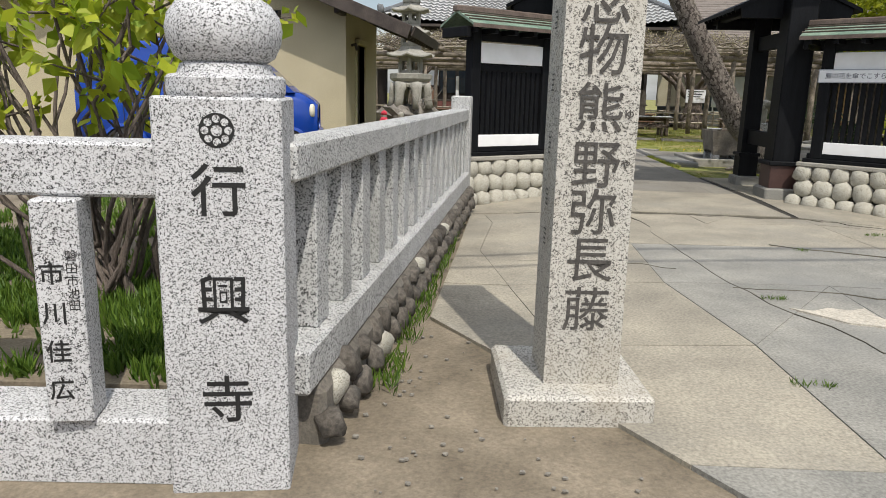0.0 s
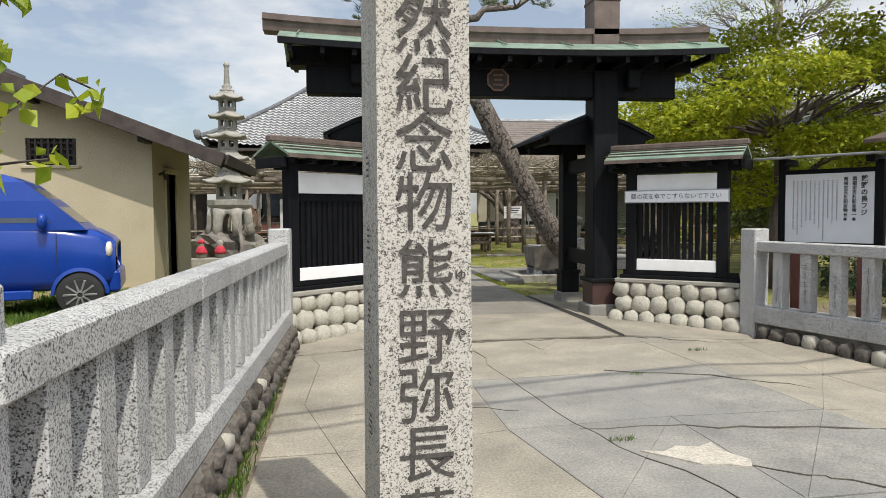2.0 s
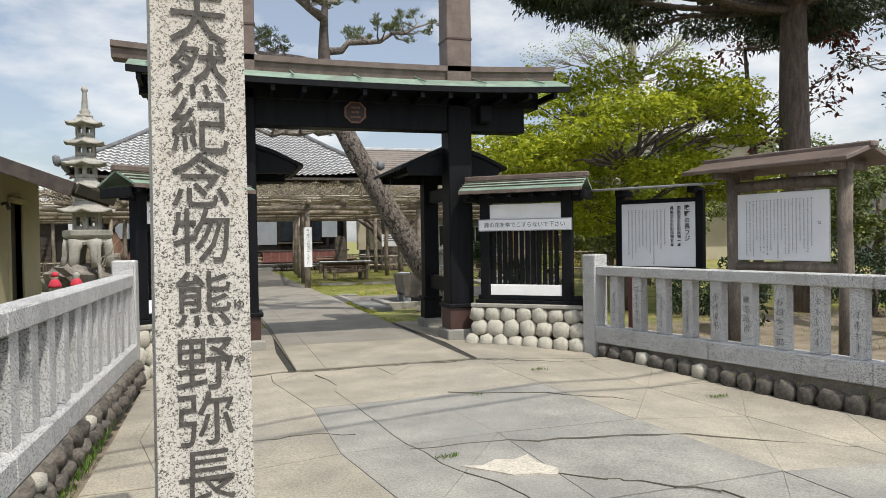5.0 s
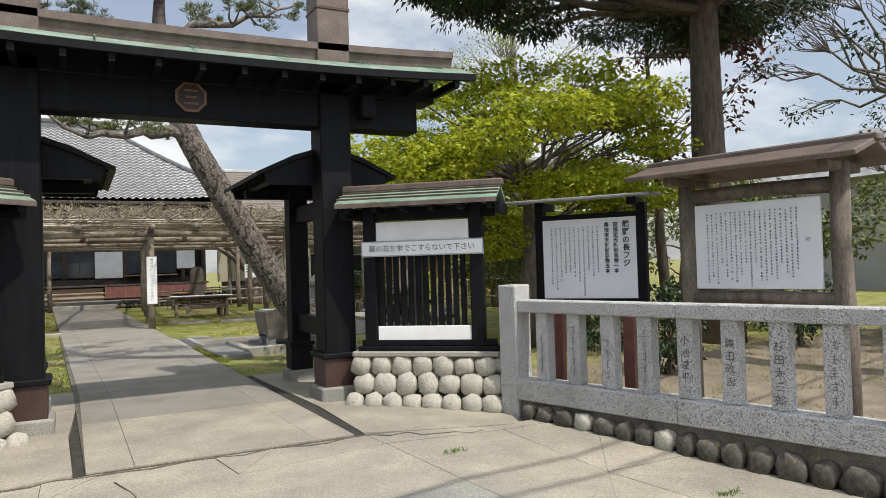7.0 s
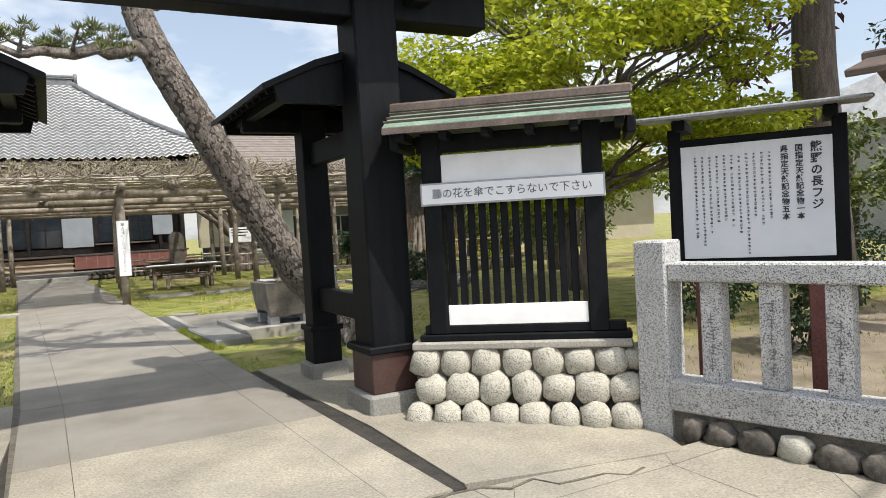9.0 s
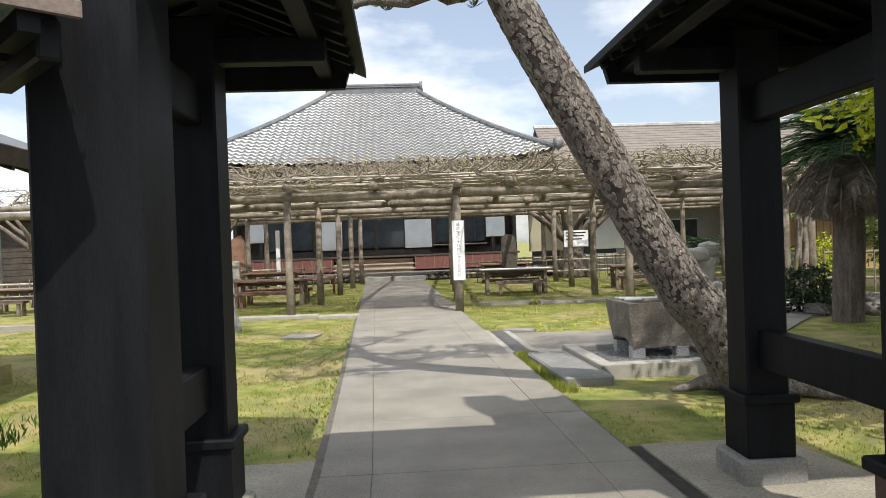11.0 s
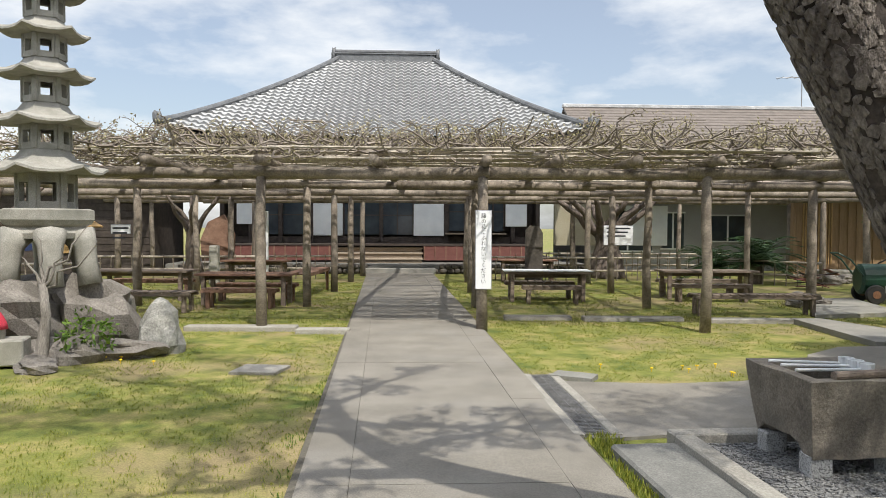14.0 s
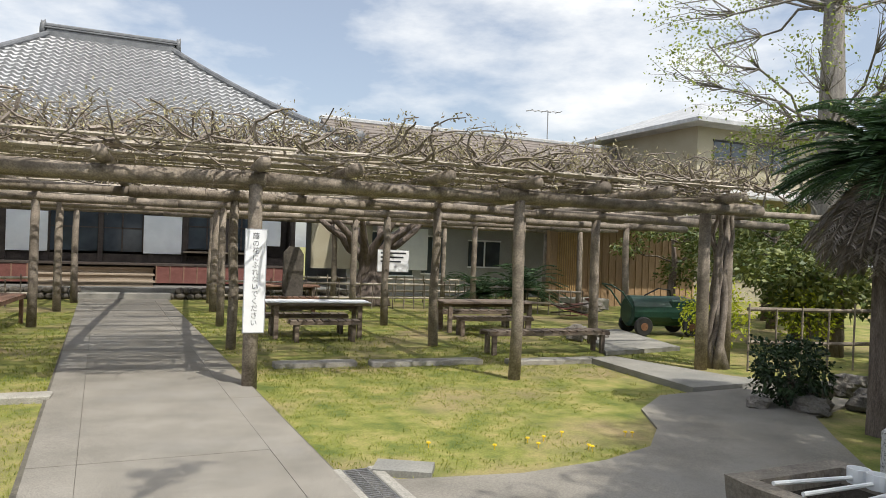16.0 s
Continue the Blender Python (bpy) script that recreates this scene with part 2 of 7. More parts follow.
PATHSTONE = m_mottled("path_concrete", (0.225, 0.207, 0.175), (0.335, 0.31, 0.265), 1.4, 90, 0.92, 0.3, (0.25, 0.24, 0.22), vary=0.07)
RAW = m_mottled("raw_concrete", (0.48, 0.44, 0.37), (0.62, 0.57, 0.48), 9, 60, 0.95, 0.5)
CRACK = m_mottled("crack_dirt", (0.10, 0.09, 0.07), (0.17, 0.155, 0.12), 8, 60)
COBBLE = m_granite("cobble", (0.52, 0.50, 0.43), (0.34, 0.32, 0.265), (0.11, 0.10, 0.08), 26, (0.30, 0.28, 0.21), 0.9)
DARKSTONE = m_mottled("dark_stone", (0.065, 0.056, 0.047), (0.21, 0.185, 0.155), 2, 14, 0.9, 0.5, (0.05, 0.05, 0.045), vary=0.3)
WALLMORTAR = m_mottled("old_mortar", (0.13, 0.115, 0.095), (0.24, 0.215, 0.18), 6, 70, 0.95, 0.5, (0.07, 0.068, 0.06))
ROCK = m_mottled("garden_rock", (0.16, 0.145, 0.125), (0.34, 0.31, 0.275), 3, 40, 0.9, 0.7, (0.09, 0.09, 0.075), vary=0.2, dist=0.02)
ROCK_LIGHT = m_mottled("standing_rock", (0.20, 0.20, 0.18), (0.48, 0.47, 0.43), 7, 40, 0.9, 0.7, (0.08, 0.09, 0.07), dist=0.02)
TROUGH = m_mottled("trough_stone", (0.16, 0.14, 0.115), (0.33, 0.29, 0.235), 4, 50, 0.95, 0.6, (0.13, 0.12, 0.10), dist=0.012)
BLACKWOOD = m_mottled("black_wood", (0.005, 0.0055, 0.007), (0.011, 0.012, 0.014), 4, 60, 0.55, 0.15, stretch=(3, 3, 0.4))
BROWNMETAL = m_mottled("copper_sleeve", (0.055, 0.026, 0.022), (0.085, 0.045, 0.038), 6, 70, 0.45, 0.1)
COPPER_GREEN = m_mottled("green_copper", (0.16, 0.25, 0.19), (0.30, 0.40, 0.31), 5, 50, 0.6, 0.15, (0.11, 0.10, 0.085))
BROWN_ROOF = m_mottled("brown_copper", (0.105, 0.075, 0.06), (0.19, 0.145, 0.12), 5, 60, 0.5, 0.15)
WHITE = m_mottled("white_board", (0.82, 0.82, 0.81), (0.87, 0.87, 0.87), 3, 3, 0.5, 0.05)
SIGNWHITE = m_mottled("sign_white", (0.78, 0.79, 0.81), (0.84, 0.85, 0.86), 2, 3, 0.35, 0.02)
SIGNGREY = m_mottled("sign_edge", (0.33, 0.34, 0.37), (0.40, 0.41, 0.44), 4, 30, 0.5, 0.05)
TEXTGREY = m_mottled("letter_dark", (0.02, 0.022, 0.03), (0.035, 0.037, 0.045), 8, 40, 0.5, 0.0)
CREST = m_mottled("crest_red", (0.022, 0.012, 0.010), (0.035, 0.018, 0.013), 10, 40, 0.5, 0.1)
CREST_EDGE = m_mottled("crest_gilt", (0.16, 0.075, 0.04), (0.24, 0.12, 0.065), 10, 40, 0.5, 0.1)
PLASTER = m_mottled("ochre_plaster", (0.50, 0.435, 0.30), (0.59, 0.52, 0.365), 1.2, 60, 0.95, 0.3, (0.43, 0.37, 0.26))
WOODGREY = m_mottled("weathered_wood", (0.15, 0.12, 0.095), (0.31, 0.26, 0.21), 5, 40, 0.9, 0.5, (0.10, 0.085, 0.07), (2.5, 2.5, 0.5), vary=0.25)
LOG = m_mottled("pergola_log", (0.21, 0.172, 0.135), (0.45, 0.385, 0.31), 5, 40, 0.9, 0.5, (0.12, 0.10, 0.08), vary=0.25)
BAMBOO = m_mottled("dry_bamboo", (0.36, 0.31, 0.24), (0.58, 0.52, 0.43), 5, 50, 0.7, 0.2, (0.2, 0.17, 0.13))
REDWOOD = m_mottled("table_wood", (0.22, 0.115, 0.075), (0.38, 0.23, 0.16), 4, 40, 0.8, 0.3, (0.10, 0.07, 0.055), vary=0.2)
TABLEWOOD = m_mottled("table_wood_grey", (0.17, 0.125, 0.095), (0.36, 0.29, 0.23), 4, 40, 0.85, 0.4, (0.13, 0.105, 0.09), (0.6, 3, 3), vary=0.25)
DARKWOOD = m_mottled("temple_wood", (0.04, 0.03, 0.025), (0.085, 0.066, 0.055), 5, 50, 0.75, 0.2)
STEPWOOD = m_mottled("step_wood", (0.30, 0.24, 0.18), (0.43, 0.355, 0.275), 4, 50, 0.8, 0.2, stretch=(0.3, 3, 3))
PANE = m_mottled("dark_pane", (0.03, 0.04, 0.05), (0.07, 0.085, 0.10), 1.2, 20, 0.08, 0.0)
SHOJI = m_mottled("pale_board", (0.70, 0.72, 0.73), (0.78, 0.80, 0.80), 2, 3, 0.6, 0.02)
TILE = m_mottled("roof_tile", (0.40, 0.405, 0.40), (0.66, 0.66, 0.65), 2.2, 25, 0.42, 0.2, (0.27, 0.275, 0.275), vary=0.1)
TILE_EDGE_SHADE = m_mottled("tile_edge_shade", (0.13, 0.133, 0.135), (0.24, 0.245, 0.245), 4, 40, 0.6, 0.2)
TILE_DARK = m_mottled("ridge_tile", (0.10, 0.105, 0.11), (0.19, 0.195, 0.20), 4, 40, 0.5, 0.2)
SLATE = m_mottled("brown_slate", (0.16, 0.135, 0.115), (0.235, 0.20, 0.175), 3, 50, 0.7, 0.2)
HOUSEWALL = m_mottled("beige_wall", (0.40, 0.36, 0.25), (0.46, 0.42, 0.31), 1, 40, 0.9, 0.1)
HOUSEGREY = m_mottled("grey_siding", (0.36, 0.36, 0.35), (0.44, 0.44, 0.43), 1, 40, 0.9, 0.1)
CEDARWALL = m_mottled("cedar_boards", (0.30, 0.19, 0.10), (0.42, 0.28, 0.155), 4, 40, 0.7, 0.2, stretch=(4, 4, 0.5))
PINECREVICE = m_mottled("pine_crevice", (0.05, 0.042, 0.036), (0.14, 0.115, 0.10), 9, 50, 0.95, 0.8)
PINEBARK = m_mottled("pine_bark", (0.18, 0.15, 0.13), (0.46, 0.41, 0.365), 14, 50, 0.95, 1.0, (0.07, 0.055, 0.05), (1.6, 1.6, 0.7), dist=0.03)
BARK = m_mottled("tree_bark", (0.11, 0.085, 0.07), (0.24, 0.195, 0.165), 5, 40, 0.95, 0.8, None, (3, 3, 0.6), dist=0.02)
BARKGREY = m_mottled("grey_bark", (0.20, 0.18, 0.16), (0.38, 0.35, 0.31), 5, 40, 0.95, 0.7, None, (3, 3, 0.6), dist=0.02)
VINE = m_mottled("vine_bark", (0.17, 0.14, 0.115), (0.36, 0.31, 0.265), 6, 40, 0.95, 0.5)
RED = m_mottled("red_cloth", (0.55, 0.03, 0.06), (0.68, 0.06, 0.10), 6, 60, 0.9, 0.2)
BLUE = m_mottled("blue_paint", (0.006, 0.04, 0.26), (0.008, 0.05, 0.31), 1, 20, 0.22, 0.0)
RUBBER = m_mottled("rubber", grey(0.018), grey(0.03), 10, 60, 0.8, 0.2)
ALLOY = m_mottled("alloy", grey(0.55), grey(0.65), 10, 40, 0.3, 0.0, metal=0.9)
LAMPGLASS = m_mottled("headlamp", (0.62, 0.58, 0.45), (0.75, 0.72, 0.60), 8, 30, 0.12, 0.0)
STEEL = m_mottled("galvanised", grey(0.30), grey(0.42), 12, 60, 0.45, 0.1, metal=0.7)
REDPOST = m_mottled("red_brown_post", (0.16, 0.055, 0.045), (0.22, 0.085, 0.07), 6, 50, 0.7, 0.1)
PEBBLE = m_mottled("pebbles", (0.09, 0.09, 0.09), (0.34, 0.34, 0.335), 40, 90, 0.8, 0.3)
GREENPAINT = m_mottled("green_paint", (0.012, 0.05, 0.035), (0.02, 0.075, 0.05), 4, 40, 0.4, 0.1)
WATER = m_mottled("dark_water", (0.012, 0.011, 0.009), (0.02, 0.018, 0.014), 1, 10, 0.05, 0.0)
SHRINEWOOD = m_mottled("fresh_wood", (0.45, 0.28, 0.11), (0.58, 0.38, 0.16), 4, 40, 0.7, 0.1)
BLUETARP = m_mottled("blue_tarp", (0.015, 0.03, 0.10), (0.02, 0.045, 0.14), 3, 30, 0.6, 0.1)
COPING = m_mottled("coping", (0.33, 0.31, 0.27), (0.43, 0.41, 0.36), 4, 70, 0.9, 0.3)
L_SHRUB = m_leaf("shrub_leaf", (0.20, 0.30, 0.015), (0.50, 0.54, 0.04), 0.45)
L_MAPLE = m_leaf("maple_leaf", (0.22, 0.29, 0.012), (0.56, 0.58, 0.045), 0.5)
L_PINE = m_leaf("pine_needle", (0.06, 0.085, 0.03), (0.20, 0.22, 0.07), 0.15)
L_CEDAR = m_leaf("cedar_leaf", (0.018, 0.035, 0.014), (0.06, 0.085, 0.03), 0.15)
L_DARK = m_leaf("dark_leaf", (0.012, 0.03, 0.012), (0.04, 0.075, 0.022), 0.15)
L_RED = m_leaf("red_leaf", (0.07, 0.016, 0.012), (0.16, 0.035, 0.025), 0.2)
L_PALM = m_leaf("palm_leaf", (0.02, 0.05, 0.018), (0.06, 0.12, 0.04), 0.2)
L_GRASS = m_leaf("grass_blade", (0.11, 0.165, 0.015), (0.40, 0.40, 0.07), 0.35)
L_WEED = m_leaf("weed_blade", (0.05, 0.11, 0.012), (0.15, 0.24, 0.03), 0.3)
L_BUD = m_leaf("wisteria_bud", (0.20, 0.16, 0.12), (0.42, 0.38, 0.20), 0.25)
L_GINKGO = m_leaf("ginkgo_bud", (0.18, 0.25, 0.03), (0.35, 0.40, 0.08), 0.3)
L_FAR = m_leaf("far_leaf", (0.05, 0.09, 0.02), (0.20, 0.22, 0.05), 0.2)
FLOWER = m_mottled("dandelion", (0.75, 0.50, 0.01), (0.85, 0.60, 0.02), 8, 40, 0.8, 0.0)


def ground_material():
    """Sandy earth in front of the gate, thin mossy turf with bare patches behind it."""
    ma, nt, b = mat_new("earth_and_turf", 0.95)
    big, mid, fine = n_noise(nt, 0.45, 6, 0.6), n_noise(nt, 2.3, 6, 0.6), n_noise(nt, 55, 5, 0.65)
    turf = n_ramp(nt, mid.outputs["Fac"], [(0.32, (0.10, 0.14, 0.02)), (0.50, (0.235, 0.25, 0.05)), (0.66, (0.39, 0.335, 0.12))])
    turf = n_mix(nt, turf, (0.35, 0.265, 0.145), n_ramp(nt, big.outputs["Fac"], [(0.48, grey(0)), (0.64, grey(0.8))]))
    earth = n_ramp(nt, mid.outputs["Fac"], [(0.3, (0.16, 0.13, 0.09)), (0.7, (0.33, 0.275, 0.20))])
    tc = nt.nodes.new("ShaderNodeTexCoord")
    sx = nt.nodes.new("ShaderNodeSeparateXYZ")
    nt.links.new(tc.outputs["Object"], sx.inputs["Vector"])
    wob = nt.nodes.new("ShaderNodeMath")
    wob.operation = "MULTIPLY_ADD"
    wob.inputs[1].default_value = 1.5
    nt.links.new(mid.outputs["Fac"], wob.inputs[0])
    nt.links.new(sx.outputs["Y"], wob.inputs[2])
    mr = nt.nodes.new("ShaderNodeMapRange")
    mr.inputs["From Min"].default_value, mr.inputs["From Max"].default_value = 11.9, 12.6
    nt.links.new(wob.outputs["Value"], mr.inputs["Value"])
    col = n_mix(nt, earth, turf, mr.outputs["Result"])
    col = n_mix(nt, col, n_ramp(nt, fine.outputs["Fac"], [(0.3, grey(0.5)), (0.7, grey(1))]), 0.85, "MULTIPLY")
    nt.links.new(col, b.inputs["Base Color"])
    n_bump(nt, b, fine.outputs["Fac"], 0.5, 0.012)
    return ma


GROUND = ground_material()
GUTTER = m_mottled("gutter_silt", (0.022, 0.02, 0.017), (0.06, 0.053, 0.043), 6, 60, 0.95, 0.5)
BLACKWOOD.node_tree.nodes["Principled BSDF"].inputs["Specular IOR Level"].default_value = 0.13
LETTERGREY = m_mottled("letter_grey", (0.09, 0.095, 0.12), (0.13, 0.135, 0.16), 8, 40, 0.5, 0.0)


# ---- ground, paving ----
def clip(poly, planes):
    """The part of an outline on the inner side of each (a, b, c): a x + b y <= c."""
    for a, b, c in planes:
        res = []
        for i, p in enumerate(poly):
            q = poly[(i + 1) % len(poly)]
            dp, dq = a * p[0] + b * p[1] - c, a * q[0] + b * q[1] - c
            if dp <= 0:
                res.append(p)
            if dp * dq < 0:
                s = dp / (dp - dq)
                res.append((p[0] + s * (q[0] - p[0]), p[1] + s * (q[1] - p[1])))
        poly = res
        if len(poly) < 3:
            return []
    return poly


def left_of(p, q):
    """The half-plane to the left of the line from p to q."""
    dx, dy = q[0] - p[0], q[1] - p[1]
    return (dy, -dx, dy * p[0] - dx * p[1])


def path_l(y):
    return 1.13 - 0.036 * (y - 14.7)


def path_r(y):
    return 3.27 - 0.025 * (y - 14.7)


def fall(x, y):
    """The apron's fall from its crown towards the fences on both sides."""
    def step(a, b, v):
        v = min(max((v - a) / (b - a), 0), 1)
        return v * v * (3 - 2 * v)
    return -.09 * step(1.1, 2.8, abs(x - 2.3)) * step(3.6, 7.5, y) * (1 - step(9.6, 11.2, y)) - .17 * step(3.4, 5.7, x) * (1 - step(5.0, 8.8, y)) * (1 - step(6.4, 7.8, x))


def lay(geo):
    geo.v = [(x, y, z + fall(x, y)) for x, y, z in geo.v]
    return geo


g = Geo()
N = 60
for j in range(N + 1):
    for i in range(N + 1):
        x, y = -30 + i * 60 / N, -15 + j * 60 / N
        if i in (0, N):
            x = math.copysign(400, i - 1)
        if j in (0, N):
            y = -400 if j == 0 else 600
        g.v.append((x, y, 0.012 * noise.noise(Vector((x * 0.4, y * 0.4, 0))) - 0.012 + fall(x, y) * 1.25 - (0.09 if 2.5 < x < 5.6 + (9 - y) * .27 and y < 8.7 else 0)))
g.f = [(j * (N + 1) + i, j * (N + 1) + i + 1, (j + 1) * (N + 1) + i + 1, (j + 1) * (N + 1) + i) for j in range(N) for i in range(N)]
solid("ground", g, GROUND, "sandy earth and thin mossy turf", "ground", kind="structure", smooth=True)

apron_planes = [left_of((-0.48, 9.0), (-0.47, 4.4)), left_of((-0.6, 4.5), (1.6, 1.4)), (0, 1, 8.86), (0, -1, 5), left_of((7.55, 0.9), (5.25, 9.2)), (1, 0, 8)]
base_poly = clip([(-3, -6), (9, -6), (9, 9), (-3, 9)], apron_planes)
apron = solid("pavement", Geo().prism(base_poly, -0.42, -.32), CRACK, "cracked concrete apron before the temple gate", "pavement", kind="structure")
PIECES = []
random.seed(5)
knots = {}
for i in range(-4, 9):
    for j in range(-6, 9):
        x, y = 0.15 + i * 1.25, 1.0 + j * 1.42
        a = radians(6)
        knots[i, j] = (x * math.cos(a) + (y - 4) * math.sin(a) * -1 + random.uniform(-.16, .16), x * math.sin(a) + y + random.uniform(-.14, .14))
for i in range(-4, 8):
    for j in range(-6, 8):
        q = [knots[i, j], knots[i + 1, j], knots[i + 1, j + 1], knots[i, j + 1]]
        cx, cy = sum(p[0] for p in q) / 4, sum(p[1] for p in q) / 4
        q = [(cx + (p[0] - cx) * 0.9965, cy + (p[1] - cy) * 0.9965) for p in q]
        polys = [q]
        if random.random() < 0.42:
            polys = [[q[0], q[1], q[2]], [q[0], q[2], q[3]]]
            polys = [[(sum(r[0] for r in t) / 3 + (p[0] - sum(r[0] for r in t) / 3) * 0.9965, sum(r[1] for r in t) / 3 + (p[1] - sum(r[1] for r in t) / 3) * 0.9965) for p in t] for t in polys]
        for t in polys:
            t = clip(t, apron_planes)
            if t:
                pale = cx - 0.42 * (8.6 - cy) > 2.6 or cy > 7.4 or cx < 0.9
                PIECES.append(("slab", lay(Geo().prism(t, -0.05, 0.014 + random.uniform(0, 0.006))), CONCRETE_PALE if pale else CONCRETE, apron))
patch = [(1.93, 4.87), (2.08, 4.83), (2.2, 4.92), (2.33, 4.88), (2.46, 4.95), (2.45, 4.78), (2.53, 4.6), (2.47, 4.49), (2.34, 4.56), (2.2, 4.58), (2.1, 4.7)][::-1]
part("patch", Geo().prism(patch, 0.0, 0.026), RAW, apron, "bare pale broken patch in the concrete")



def crack(pts, seed, w=.008):
    """A crooked open crack over the slabs."""
    random.seed(seed)
    line = []
    for a, b in zip(pts, pts[1:]):
        for i in range(9):
            t = i / 9
            line.append((a[0] + (b[0] - a[0]) * t + random.uniform(-.05, .05), a[1] + (b[1] - a[1]) * t + random.uniform(-.06, .06)))
    gg = Geo()
    for a, b in zip(line, line[1:]):
        d = Vector((b[0] - a[0], b[1] - a[1], 0)).normalized() * w * random.uniform(.4, 1.3)
        gg.prism([(a[0] + d.y, a[1] - d.x), (b[0] + d.y, b[1] - d.x), (b[0] - d.y, b[1] + d.x), (a[0] - d.y, a[1] + d.x)], .012, .0225)
    part("crack", lay(gg), CRACK, apron)


for k, pts in enumerate((((1.45, 8.6), (1.72, 5.5), (2.4, 3.3), (2.9, .8)), ((1.75, 5.4), (3.4, 5.2), (5.6, 4.7)), ((2.35, 3.7), (3.9, 3.3), (6.3, 2.4)), ((2.6, 7.1), (4.5, 6.3)), ((.1, 6.2), (1.6, 5.9)), ((2.5, 4.5), (3.3, 3.9), (3.6, 2.9)), ((-.4, 8.83), (1.2, 8.84), (3.4, 8.84), (4.8, 8.6)))):
    crack(pts, 200 + k, .010 if k == 6 else .0032)

# ramp between the gate posts and the path behind it
path = solid("path", Geo().prism([(1.22, 8.87), (3.40, 8.87), (3.34, 13), (path_r(38), 38.2), (path_l(38), 38.2), (1.13, 13)], -0.05, 0.024), CRACK,
             "grey concrete path from the gate to the temple", "path", kind="structure")


def edge_l(y):
    return path_l(y) if y > 13 else 1.22 - (1.22 - path_l(13)) * (y - 8.87) / 4.13


def edge_r(y):
    return path_r(y) if y > 13 else 3.40 - (3.40 - path_r(13)) * (y - 8.87) / 4.13


ys = [8.87, 10.9, 12.9, 14.3, 16.6, 18.9, 20.8, 23.0, 24.9, 27.2, 29.5, 31.8, 34, 36.1, 38.2]
for y0, y1 in zip(ys, ys[1:]):
    cuts = [0.0, 0.16, 0.84, 1.0]
    for a, b in zip(cuts, cuts[1:]):
        def at(s, y):
            return edge_l(y) + (edge_r(y) - edge_l(y)) * s, y
        e, d = 0.002, 0.003
        t = [at(a, y0 + d), at(b, y0 + d), at(b, y1 - d), at(a, y1 - d)]
        t = [(t[0][0] + e, t[0][1]), (t[1][0] - e, t[1][1]), (t[2][0] - e, t[2][1]), (t[3][0] + e, t[3][1])]
        PIECES.append(("slab", Geo().prism(t, 0.0, 0.034 + random.uniform(0, 0.003)), CONCRETE_PALE if y0 < 10.5 else PATHSTONE, path))

for side in (1, -1):
    def mx(x):
        return 2.325 + side * (x - 2.325)
    poly = [(mx(3.52), 8.95), (mx(4.2), 8.88), (mx(5.14), 8.80), (mx(5.45), 9.6), (mx(4.75), 11.6), (mx(4.45), 13.3), (mx(3.44), 13.3), (mx(3.56), 10.4)]
    solid("gate_step", lay(Geo().prism(poly if side > 0 else poly[::-1], -0.05, 0.02)), CONCRETE_PALE, "weathered concrete strip under the gate posts", "slab", kind="structure")
    gr = [(mx(3.42), 8.92), (mx(3.52), 8.93), (mx(3.55), 10.4), (mx(3.44), 13.3), (mx(3.36), 13.3)]
    solid("gutter", Geo().prism(gr if side > 0 else gr[::-1], -0.05, 0.006), GUTTER, "dark narrow gutter beside the ramp", "gutter", kind="structure")

# side path curving away to the east, with bare edging
arc = [(3.28, 20.0), (3.6, 19.75), (4.6, 19.6), (5.5, 19.7), (6.2, 19.95), (6.75, 20.5), (7.2, 21.3), (8.0, 21.9), (9.0, 22.0), (10.2, 22.2), (10.4, 20.9), (9.0, 20.4), (8.3, 19.6), (7.4, 18.5), (6.2, 17.8), (5.0, 17.62), (3.9, 17.7), (3.3, 17.6)]
solid("side_path", Geo().prism(arc[::-1], -0.05, 0.018), PATHSTONE, "pale concrete side path curving through the turf", "path", kind="structure")

